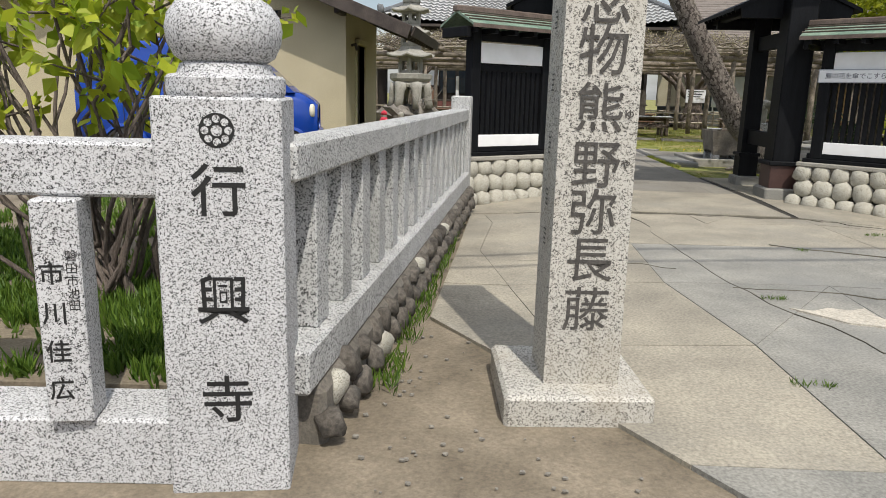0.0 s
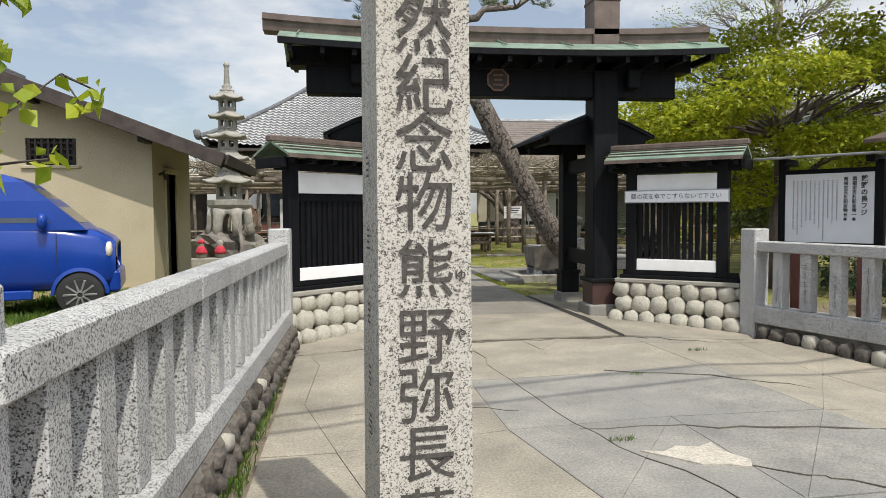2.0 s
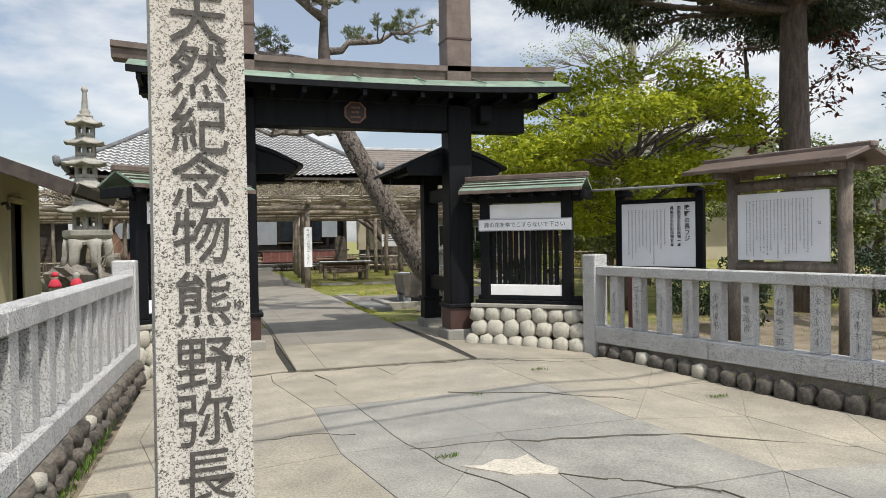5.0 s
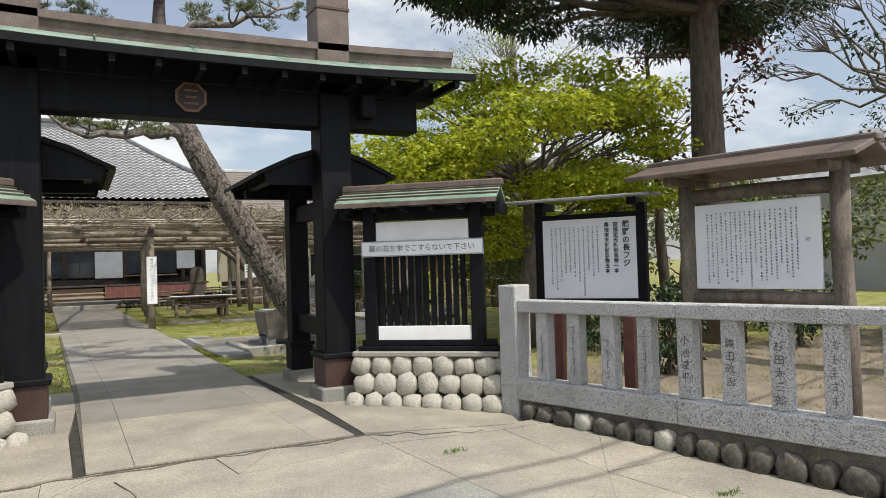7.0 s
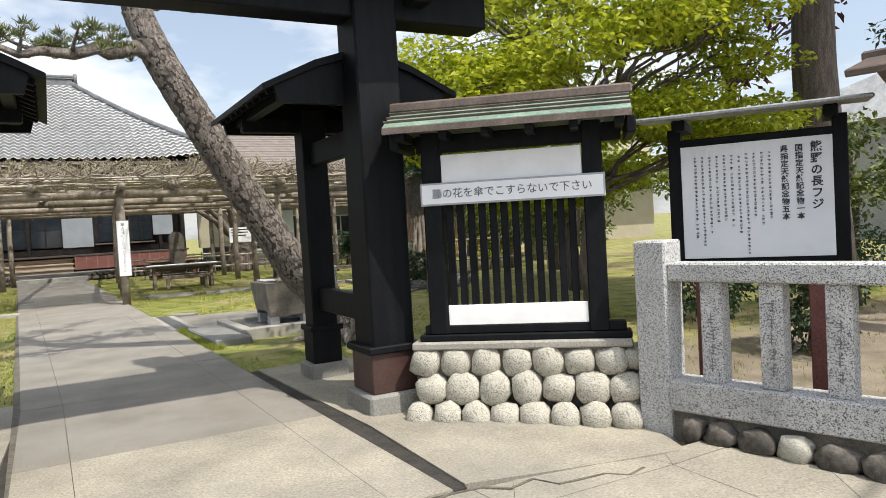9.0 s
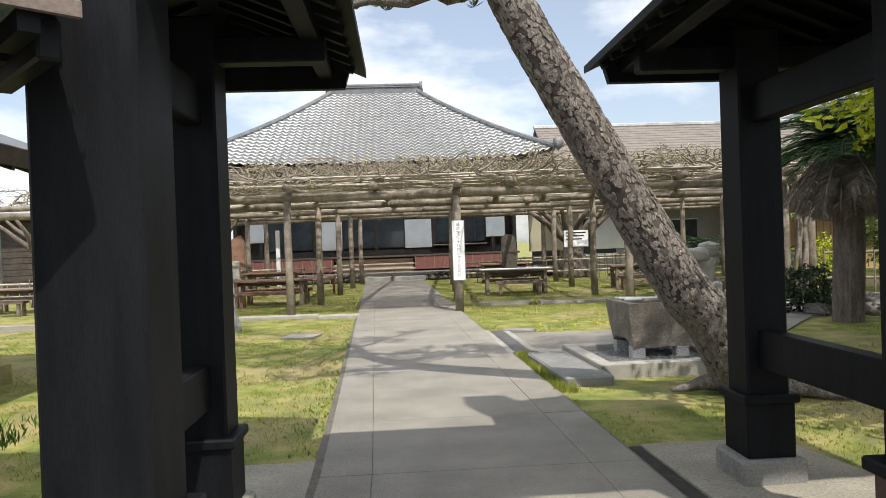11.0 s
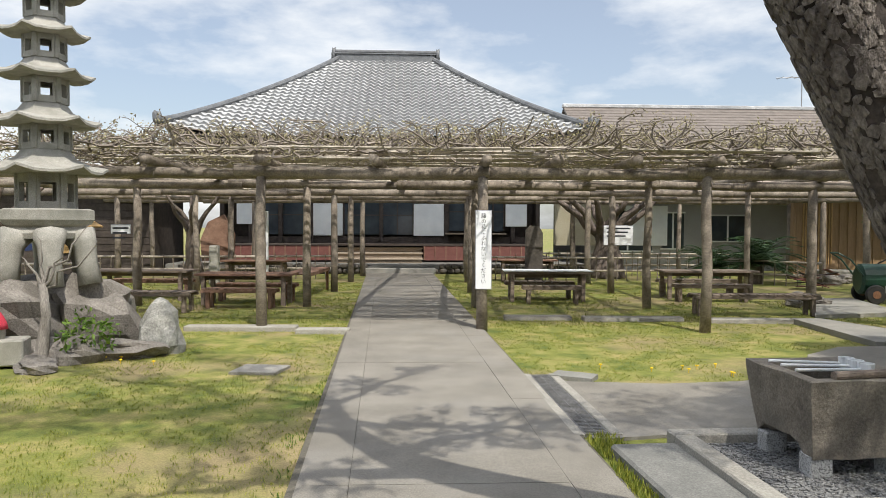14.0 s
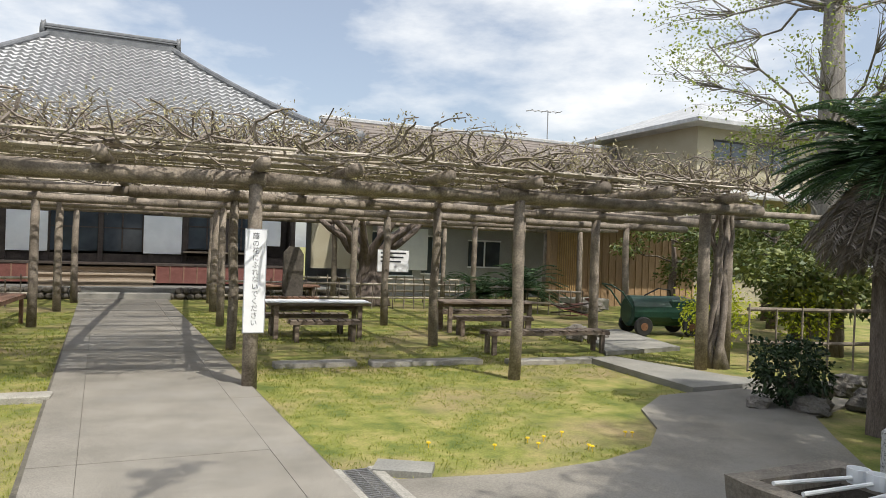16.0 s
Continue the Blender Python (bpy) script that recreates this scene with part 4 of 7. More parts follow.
def tree(name, label, trunk, radii, blobs, bark, lmat, count, size, wide=0.5, flat=0.3, crown_name="crown", twigs=3, droop=0.2, shell=0.55, jag=0.06, slim=0.2):
    """A tapered trunk, limbs out to each mass of leaves, and the leaves."""
    tr = thing(name, label, "tree", pose(*trunk[0]))
    o = Vector(trunk[0])
    loc = [Vector(p) - o for p in trunk]
    part("trunk", Geo().tube(loc, radii, 12, jag=jag), bark, tr, smooth=True)
    crown = Geo()
    for c, r in blobs:
        c = Vector(c) - o
        start = min(loc[1:], key=lambda p: (p - c).length + max(0, p.z - c.z) * 2)
        w = wander(start, c, 5, 0.08)
        r0 = radii[0] * slim
        limb = Geo()
        limb.tube(w, [r0 * (1 - .14 * i) for i in range(6)], 6, False, 0.08)
        for _ in range(twigs):
            e = c + Vector([v * q for v, q in zip(rvec(), r)])
            limb.tube(wander(w[3], e, 4, .1), [r0 * .38, r0 * .3, r0 * .22, r0 * .15, r0 * .08], 4, False)
        part("limb", limb, bark, tr, smooth=True)
        vol = (r[0] * r[1] * r[2]) ** (2 / 3)
        clump(crown, c, r, int(count * vol), size, wide, shell, flat, droop)
    if crown.v:
        part(crown_name, crown, lmat, tr)
    return tr


def spread(cx, cy, cz, rx, ry, rz, n, br, seed):
    """Uneven masses filling a crown's outline."""
    random.seed(seed)
    out = []
    for _ in range(n):
        v = rvec()
        v = v.normalized() * v.length ** .5
        s = random.uniform(.7, 1.25)
        out.append(((cx + v.x * rx, cy + v.y * ry, cz + v.z * rz), (br[0] * s, br[1] * s, br[2] * s)))
    return out


tree("maple_tree", "maple tree with fresh yellow-green spring leaves", [(8.6, 13.6, -.05), (8.5, 13.6, .9), (8.7, 13.7, 1.8), (8.5, 13.5, 3.0)], [.19, .16, .13, .07],
     spread(8.4, 13.5, 3.65, 2.9, 2.6, 1.65, 50, (.95, .95, .33), 3), BARK, L_MAPLE, 2300, .095, .6, .55)
tree("maple_tree", "low maple with yellow-green leaves behind the notice boards", [(11.0, 17.0, -.05), (10.9, 17, .9), (11.2, 17.1, 2.0), (11.0, 17.0, 3.0)], [.17, .15, .12, .06],
     spread(11.0, 17.0, 3.0, 2.6, 2.2, 1.2, 22, (1.0, .9, .42), 13), BARK, L_MAPLE, 1500, .13, .55, .55)
tree("cedar_tree", "tall cedar with rough brown trunk and dark foliage", [(11.6, 11.9, -.05), (11.55, 11.9, 1.5), (11.4, 11.9, 3.5), (11.3, 11.8, 6.0), (11.2, 11.8, 9.5)], [.42, .33, .29, .24, .10],
     spread(10.6, 12.8, 7.5, 4.8, 3.2, 1.7, 46, (1.25, 1.25, .55), 4), BARK, L_CEDAR, 2300, .12, .35, .4, droop=.5)
tree("bronze_leaved_tree", "slender tree with sparse dark red leaves", [(12.6, 14.2, -.05), (12.4, 14.2, 2.0), (12.3, 14.1, 3.6), (12.0, 14.0, 5.8)], [.13, .11, .08, .04],
     spread(12.7, 13.4, 5.2, 1.7, 1.4, 1.6, 14, (.5, .5, .4), 6), BARK, L_RED, 260, .15, .5, .2)
tree("old_cedar", "thick old conifer with fibrous reddish bark", [(11.5, 7.75, -.05), (11.45, 7.75, .5), (11.4, 7.75, 2.5), (11.35, 7.7, 5), (11.3, 7.65, 9)], [.52, .36, .30, .26, .15],
     spread(12.6, 8.2, 7.4, 2.2, 2.2, 1.6, 10, (.9, .9, .4), 16), BARK, L_CEDAR, 420, .2, .4, .4)
tree("bare_conifer", "half-bare grey conifer with broken limbs", [(15.6, 10.6, -.05), (15.4, 10.6, 2.5), (15.5, 10.7, 4.5), (15.3, 10.5, 8.6)], [.34, .27, .22, .06],
     spread(15.3, 11.2, 5.6, 3.0, 2.4, 2.2, 22, (.55, .55, .25), 7), BARKGREY, L_CEDAR, 420, .13, .4, .2, twigs=8, slim=.11)
tree("ginkgo_tree", "bare grey tree budding with tiny pale green leaves", [(17.1, 26.6, -.05), (17.0, 26.6, 2.6), (17.1, 26.6, 5.0), (16.9, 26.5, 8.0), (16.9, 26.5, 11.5)], [.42, .36, .33, .22, .06],
     spread(16.6, 26.3, 7.6, 4.2, 4.0, 3.6, 46, (.9, .9, .8), 8), BARKGREY, L_GINKGO, 260, .085, .7, .1, twigs=12, slim=.10)
for k, (x, y, h, r) in enumerate(((14.5, 22, 3.4, 2.0), (13.2, 20, 2.4, 1.6), (17.5, 18.5, 3.2, 2.2), (20, 12, 3.6, 2.6), (22, 22, 5, 3.0), (16.5, 14.5, 3.2, 1.9), (24, 6, 4.5, 3.2), (18, 33, 3.0, 1.8), (15.6, 26.2, 2.5, 1.3), (17.6, 28.6, 3.0, 1.6), (14.3, 24.2, 1.9, 1.0), (19.5, 30.5, 3.4, 1.7), (15.4, 8.6, 2.9, 1.5), (16.2, 5.6, 2.6, 1.4))):
    tree("garden_tree", "garden tree with mixed fresh green foliage", [(x, y, -.05), (x, y, h * .3), (x + .1, y, h * .55), (x, y, h * .8)], [.16, .13, .1, .05],
         spread(x, y, h * .72, r, r, h * .32, 12, (.9, .9, .5), 30 + k), BARK, L_FAR, 700, .15, .55, .3)

# leaning pine
random.seed(21)
pine = thing("leaning_pine", "old pine with a leaning scaly trunk", "tree", pose(4.95, 14.86, .06) @ Matrix.Scale(.905, 4))
tp = [(0.28, .02, -.1), (.05, 0, .15), (-.28, -.04, .7), (-.6, -.07, 1.05), (-1.18, -.13, 2.0), (-1.77, -.2, 3.0), (-2.33, -.25, 4.0), (-2.62, -.2, 4.8), (-2.78, -.1, 5.8), (-2.7, .1, 7.2)]
tr = [.40, .32, .27, .255, .235, .22, .20, .17, .13, .05]


def smooth_line(pts, rad, k=6):
    out, rr = [], []
    P = [Vector(p) for p in pts]
    for i in range(len(P) - 1):
        a, b, c, d = P[max(i - 1, 0)], P[i], P[i + 1], P[min(i + 2, len(P) - 1)]
        for s in range(k):
            t = s / k
            out.append(0.5 * ((2 * b) + (c - a) * t + (2 * a - 5 * b + 4 * c - d) * t * t + (3 * b - a - 3 * c + d) * t ** 3))
            rr.append(rad[i] + (rad[i + 1] - rad[i]) * t)
    return out + [P[-1]], rr + [rad[-1]]


sp, sr = smooth_line(tp, tr)
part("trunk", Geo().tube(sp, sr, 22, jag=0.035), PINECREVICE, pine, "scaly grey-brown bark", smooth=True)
plates = Geo()
for i in range(7500):
    f = random.uniform(0, 1) ** 1.2 * (len(sp) - 14)
    a = int(f)
    c = sp[a].lerp(sp[a + 1], f - a)
    d = (sp[a + 1] - sp[a]).normalized()
    s = d.cross(Vector((0, 1, 0))).normalized()
    t = d.cross(s)
    th = random.uniform(0, 2 * math.pi)
    nrm = s * math.cos(th) + t * math.sin(th)
    tan = d.cross(nrm)
    w, h, e = random.uniform(.012, .032), random.uniform(.02, .055), random.uniform(.003, .016)
    c = c + nrm * (sr[a] * 0.985)
    q = [c + tan * w * sx * random.uniform(.6, 1.1) + d * h * sy * random.uniform(.6, 1.1) for sx, sy in ((-1, -.5), (0, -1), (1, -.5), (1, .5), (0, 1), (-1, .5))]
    plates.add([p - nrm * .01 for p in q] + [p + nrm * e for p in q], [(6, 7, 8, 9, 10, 11)] + [(k, (k + 1) % 6, 6 + (k + 1) % 6, 6 + k) for k in range(6)])
tagged(part("bark", plates, PINEBARK, pine), kind="stuff")
limb, need = Geo(), Geo()


def pine_spray(c, n=26, r=.30):
    for _ in range(n):
        p = Vector(c) + Vector([v * q for v, q in zip(rvec(), (r, r, r * .45))])
        for _ in range(16):
            d = rvec()
            d.z = abs(d.z) + .2
            leaf(need, p, d, random.uniform(.09, .15), .09)


for a, b, r0 in (((-2.3, -.25, 4.0), (-4.3, -.5, 4.05), .12), ((-2.6, -.2, 4.8), (-1.1, .4, 5.2), .10), ((-2.7, -.1, 5.4), (-4.6, .6, 6.2), .09), ((-2.7, 0, 5.9), (-.8, -.6, 6.4), .09), ((-2.75, 0, 6.4), (-3.6, -1.4, 7.2), .08), ((-2.7, .1, 7.0), (-1.9, 1.0, 7.6), .07), ((-2.75, 0, 6.6), (-5.4, -.6, 8.0), .10), ((-2.7, .1, 7.0), (-6.2, 1.2, 8.6), .10), ((-2.7, .1, 7.1), (-4.6, 2.2, 8.9), .09), ((-2.7, .1, 7.2), (-3.4, -2.0, 9.0), .09), ((-2.7, .1, 7.2), (-5.6, -2.0, 9.2), .09)):
    w = wander(a, b, 7, .07)
    limb.tube(w, [r0 * (1 - .1 * i) for i in range(8)], 8, True, .06)
    for i in range(3, 8):
        for _ in range(3):
            e = w[i] + Vector((random.uniform(-.55, .55), random.uniform(-.55, .55), random.uniform(-.05, .4)))
            limb.tube(wander(w[i], e, 3, .12), [r0 * .3, r0 * .22, r0 * .15, r0 * .08], 5, False)
            pine_spray(e, 9 if b[2] < 7.9 else 16, .24 if b[2] < 7.9 else .42)
part("limb", limb, PINEBARK, pine, smooth=True)
part("needles", need, L_PINE, pine)
roots = Geo()
for ang in (20, 95, 170, 245, 310):
    e = (.25 + .95 * math.cos(radians(ang)), .8 * math.sin(radians(ang)), -.04)
    roots.tube(wander((.12, 0, .12), e, 5, .06), [.16, .14, .11, .08, .05, .02], 7, False, .1)
part("root_flare", roots, PINEBARK, pine, smooth=True)

# large-leaved shrub behind the front fence
random.seed(33)
sh = thing("leafy_shrub", "spreading shrub with large bright green leaves", "shrub", pose(-2.35, 3.7, .2))
stems, lv = Geo(), Geo()
for k in range(44):
    b = Vector((random.uniform(-.35, .35), random.uniform(-.2, .3), 0))
    e = Vector((random.uniform(-1.5, 1.3), random.uniform(-.75, 1.1), random.uniform(1.2, 2.4)))
    if e.x > .5:
        e.z = max(e.z, 2.0) + random.uniform(0, .25)
    w = wander(b, e, 7, .06)
    stems.tube(w, [.017 - .0018 * i for i in range(8)], 5, False)
    for i in range(5, 8):
        for _ in range(2):
            q = w[i] + Vector([v * .3 for v in rvec()])
            stems.tube([w[i], q], [.008, .004], 4, False)
            for _ in range(8):
                leaf(lv, q + rvec() * .07, rvec() + Vector((0, 0, -.1)), random.uniform(.06, .125), .85, .25)
part("stems", stems, BARK, sh, smooth=True)
part("leaves", lv, L_SHRUB, sh)


def blades(name, label, mat, count, area, h, seed, keep=lambda x, y: True, z=0.0, wide=.10):
    random.seed(seed)
    gg = Geo()
    for _ in range(count):
        x, y = random.uniform(area[0], area[1]), random.uniform(area[2], area[3])
        dens = noise.noise(Vector((x * .9, y * .9, seed))) + .5 * noise.noise(Vector((x * 3, y * 3, seed)))
        if dens < -.18 or not keep(x, y):
            continue
        for _ in range(3):
            d = Vector((random.uniform(-.6, .6), random.uniform(-.6, .6), 1))
            leaf(gg, Vector((x + random.uniform(-.02, .02), y + random.uniform(-.02, .02), z - .012)), d, h * random.uniform(.5, 1.3), wide)
    return solid(name, gg, mat, label, "grass", kind="stuff")


def on_turf(x, y):
    if path_l(y) - .02 < x < path_r(y) + .02 or (12 < y < 13.4 and 0 < x < 4.6):
        return False
    if x > 3.2 and 17.6 < y < 19.8 and x < 8.5:
        return False
    if 3.3 < x < 5.9 and 15.4 < y < 17.8:
        return False
    if x > 5 and y > 17.5 and (x - 9) ** 2 / 9 + (y - 20.6) ** 2 / 2 < 1:
        return False
    return True


blades("grass", "short thin turf of grass and moss", L_GRASS, 60000, (-6, 9.5, 12.7, 25.5), .028, 1, on_turf, wide=.2)
blades("grass", "short turf under the pergola", L_GRASS, 22000, (-7, 11, 24, 34), .04, 2, on_turf, wide=.2)
blades("grass", "fresh grass along the path edge", L_GRASS, 900, (3.24, 3.5, 15.2, 17.7), .075, 3)
blades("grass", "fresh grass along the path edge", L_WEED, 350, (.80, 1.08, 13.5, 21), .04, 4, wide=.2)
blades("weeds", "lush green weeds in the bed behind the fence", L_WEED, 9000, (-4.6, -1.0, 2.65, 13.5), .12, 5, lambda x, y: x < -.95 + y * .02, z=.2, wide=.16)
blades("weeds", "weeds and grass in the yard before the storehouse", L_WEED, 5000, (-9.5, -1.0, 9.0, 14.2), .09, 15, lambda x, y: x < -.95 + y * .02, z=.2, wide=.16)
blades("weeds", "tall lush weeds just behind the front fence", L_WEED, 9000, (-4.6, -1.15, 2.55, 5.2), .13, 25, z=.2, wide=.09)
blades("weeds", "tufts of weeds at the foot of the stone footing", L_WEED, 420, (-.66, -.50, 3.1, 8.2), .09, 6)
blades("grass", "dry grass and leaf litter beyond the fence", L_GRASS, 5000, (5.6, 16, 4, 13), .05, 7, lambda x, y: x > 5.3 + (8.6 - y) * .27)
random.seed(12)
for k in range(16):
    x, y = random.choice(((5.0 + random.uniform(-.9, 1.3), 20.4 + random.uniform(-.4, .3)), (-1.9 + random.uniform(-.6, .6), 21.4 + random.uniform(-.6, .6))))
    solid("dandelion", Geo().lathe([(.004, 0), (.004, .04), (.022, .045), (.018, .055), (.004, .058)], 8), FLOWER, "small yellow dandelion in the turf", "flower", pose(x, y, -.005), "dandelions")
solid("dandelion", Geo().lathe([(.003, 0), (.004, .5), (.03, .505), (.026, .52), (.004, .525)], 8), FLOWER, "yellow dandelion among the weeds", "flower", pose(-1.78, 2.75, .15), "dandelions")


# ---- notice boards ----
def text_rows(parent, m, cols, height, x0, dx, w, mat, seed, ragged=0.8):
    """Unreadable vertical lines of small writing as short bars."""
    random.seed(seed)
    gg = Geo()
    for c in range(cols):
        z, end = height, height * (1 - ragged * random.uniform(.6, 1))
        x = x0 - c * dx
        while z > end:
            h = random.uniform(.012, .020)
            if random.random() < .08:
                z -= h
                continue
            gg.box(x - w / 2 * random.uniform(.6, 1), x + w / 2 * random.uniform(.6, 1), z - h * .35, z - h * .1, 0, .0012)
            gg.box(x - w / 2 * random.uniform(.3, 1), x + w / 2 * random.uniform(.3, 1), z - h * .9, z - h * .65, 0, .0012)
            if random.random() < .6:
                gg.box(x - w * .09, x + w * .09, z - h, z, 0, .0014)
            z -= h + .013
    return tagged(part("lettering", gg, mat, parent, m=m), kind="stuff")


def board_frame(a, b):
    a, b = Vector((*a, 0)), Vector((*b, 0))
    u = (b - a).normalized()
    return Matrix(((u.x, -u.y, 0, a.x), (u.y, u.x, 0, a.y), (0, 0, 1, 0), (0, 0, 0, 1))), (b - a).length


M, L = board_frame((6.06, 9.56), (6.65, 8.68))
nb = thing("notice_board", "white notice board on red-brown posts under a small metal roof", "sign", M)
F2 = Matrix(((1, 0, 0, 0), (0, 0, -1, -.036), (0, 1, 0, 0), (0, 0, 0, 1)))
for x in (.12, L - .12):
    part("post", Geo().box(x - .06, x + .06, -.0, .12, -.35, 1.05, .006), REDPOST, nb, "red-brown lower post")
for x in (-.06, L + .06):
    part("upright", Geo().box(x - .05, x + .05, -.02, .10, 1.0, 2.17, .006), BLACKWOOD, nb)
part("frame_top", Geo().box(-.1, L + .1, -.015, .09, 2.02, 2.08, .006), BLACKWOOD, nb)
part("frame_bottom", Geo().box(-.1, L + .1, -.015, .09, 1.06, 1.12, .006), BLACKWOOD, nb)
part("panel", Geo().box(-.01, L + .01, -.03, .05, 1.12, 2.02, .003), SIGNWHITE, nb, "white lettered panel")
part("roof", Geo().box(-.30, L + .26, -.24, .30, 2.25, 2.285, .01, pose(0, 0, -.02, 4)), STEEL, nb, "thin grey metal roof")
for x in (0, L):
    part("roof_arm", Geo().box(x - .05, x + .05, -.18, .24, 2.14, 2.225, .01), BLACKWOOD, nb)
letters("熊野の長フジ", .082, TEXTGREY, nb, F2 @ pose(L - .10, 1.94, .0), True, 1.05, fat=.002)
letters("国指定天然記念物一本", .055, TEXTGREY, nb, F2 @ pose(L - .215, 1.94, .0), True, 1.04, fat=.0015)
letters("県指定天然記念物五本", .055, TEXTGREY, nb, F2 @ pose(L - .315, 1.94, .0), True, 1.04, fat=.0015)
text_rows(nb, F2 @ pose(0, 1.15, 0), 11, .78, L - .42, .054, .024, TEXTGREY, 4, 1.0)

M, L = board_frame((6.755, 7.865), (7.04, 6.74))
nb = thing("notice_board", "large notice board between rough log posts under a brown gabled roof", "sign", M)
for x in (-.13, L + .15):
    part("post", Geo().tube([(x, 0, -.35), (x + .01, 0, .8), (x - .01, 0, 1.6), (x, 0, 2.34)], [.095, .085, .08, .085], 10, jag=.07), WOODGREY, nb, "rough grey log post", smooth=True)
part("rail", Geo().tube([(-.1, 0, 1.14), (L / 2, 0, 1.16), (L + .1, 0, 1.14)], [.07, .065, .07], 8, jag=.06), WOODGREY, nb, smooth=True)
part("rail", Geo().tube([(-.1, 0, 2.15), (L / 2, 0, 2.17), (L + .1, 0, 2.15)], [.07, .065, .07], 8, jag=.06), WOODGREY, nb, smooth=True)
part("panel", Geo().box(-.01, L + .01, -.09, -.05, 1.235, 2.055, .006), SIGNWHITE, nb, "white lettered panel")
for q in (-1, 1):
    part("roof_slope", Geo().box(-.52, L + .45, -.28, .28, -.025, .025, .008, pose(0, q * .25, 2.42, -q * 16)), BROWN_ROOF, nb, "brown roof slope")
part("ridge", Geo().box(-.55, L + .48, -.07, .07, 2.48, 2.55, .015), BROWN_ROOF, nb)
for x in (-.13, L + .15):
    part("roof_arm", Geo().box(x - .045, x + .045, -.38, .38, 2.26, 2.34, .01), WOODGREY, nb)
F3 = Matrix(((1, 0, 0, 0), (0, 0, -1, -.0945), (0, 1, 0, 0), (0, 0, 0, 1)))
text_rows(nb, F3 @ pose(0, 1.29, 0), 19, .68, L - .19, .047, .021, TEXTGREY, 9, 1.05)
letters("記", .04, TEXTGREY, nb, F3 @ pose(L - .10, 1.68, .001))


# ---- storehouse ----
shed = thing("storehouse", "ochre plastered storehouse with a dark tiled roof", "building", pose(-3.35, 14.3, .2))
wf = Geo().box(-7.5, -2.15, 0, .2, -.3, 2.8).box(-2.15, -1.3, 0, .2, -.3, 2.24).box(-2.15, -1.3, 0, .2, 2.72, 2.8).box(-1.3, 0, 0, .2, -.3, 2.8)
wf.add([(-7.5, 0, 2.8), (0, 0, 2.8), (-3.75, 0, 4.2), (-7.5, .2, 2.8), (0, .2, 2.8), (-3.75, .2, 4.2)], [(0, 1, 2), (5, 4, 3), (0, 2, 5, 3), (1, 4, 5, 2)])
part("wall", wf, PLASTER, shed, "ochre plaster wall")
part("wall", Geo().box(-.2, 0, .2, .9, -.3, 2.8).box(-.2, 0, 1.75, 3.2, -.3, 2.8).box(-.2, 0, .9, 1.75, 2.15, 2.8), PLASTER, shed)
part("wall", Geo().box(-7.5, -7.3, .2, 3.2, -.3, 2.8).box(-7.3, -.2, 3.0, 3.2, -.3, 2.8), PLASTER, shed)
part("door", Geo().box(-.16, -.10, .9, 1.75, -.2, 2.15, .01), DARKWOOD, shed, "dark recessed wooden door")
part("door_frame", Geo().box(-.12, .04, .82, .9, -.2, 2.22, .01).box(-.12, .04, 1.75, 1.83, -.2, 2.22, .01).box(-.12, .10, .82, 1.83, 2.15, 2.25, .01), PLASTER, shed)
win = part("lattice_window", Geo().box(-2.15, -1.3, .12, .14, 2.24, 2.72), PANE, shed, "dark lattice window")
for k in range(8):
    part("lattice_bar", Geo().box(-2.12 + k * .108, -2.08 + k * .108, .02, .06, 2.24, 2.72), DARKWOOD, win)
for k in range(4):
    part("lattice_bar", Geo().box(-2.15, -1.3, .025, .055, 2.30 + k * .11, 2.33 + k * .11), DARKWOOD, win)
part("sill", Geo().box(-2.22, -1.23, -.05, .1, 2.18, 2.24, .01), PLASTER, win)
for q in (-1, 1):
    part("roof_slope", Geo().box(-.05, 5.52, -.6, 3.7, -.05, .05, .01, pose(-3.75, 0, 4.32, 0, 21 if q > 0 else 180 - 21, 0)), TILE_DARK, shed, "dark grey tile roof")
part("soffit", Geo().box(-.05, 5.52, -.6, 3.7, -.09, -.053, 0, pose(-3.75, 0, 4.32, 0, 21, 0)), DARKWOOD, shed, "dark boarded underside of the eaves")
part("fascia", Geo().box(5.525, 5.565, -.6, 3.7, -.12, .07, .008, pose(-3.75, 0, 4.32, 0, 21, 0)), DARKWOOD, shed)
for k in range(11):
    part("rafter", Geo().box(3.9, 5.5, -.3 + k * .38, -.24 + k * .38, -.17, -.092, 0, pose(-3.75, 0, 4.32, 0, 21, 0)), DARKWOOD, shed)
part("roof_ridge", Geo().box(-3.9, -3.6, -.65, 3.75, 4.28, 4.5, .03), TILE_DARK, shed)
for q in (0, 180):
    part("verge", Geo().box(-.05, 5.50, -.68, -.605, -.18, .07, .01, pose(-3.75, 0, 4.31) @ Matrix.Diagonal((1 if q == 0 else -1, 1, 1, 1)) @ pose(0, 0, 0, 0, 21, 0)), DARKWOOD, shed)
for k in range(3):
    part("purlin", Geo().box(-.1 - k * 1.9, .02 - k * 1.9, -.55, .0, 2.62 + k * .70, 2.74 + k * .70, .01), DARKWOOD, shed)
part("spout", Geo().tube([(.02, .45, 2.1), (.10, .4, 2.12), (.14, .4, 2.0)], .03, 8), DARKWOOD, shed)


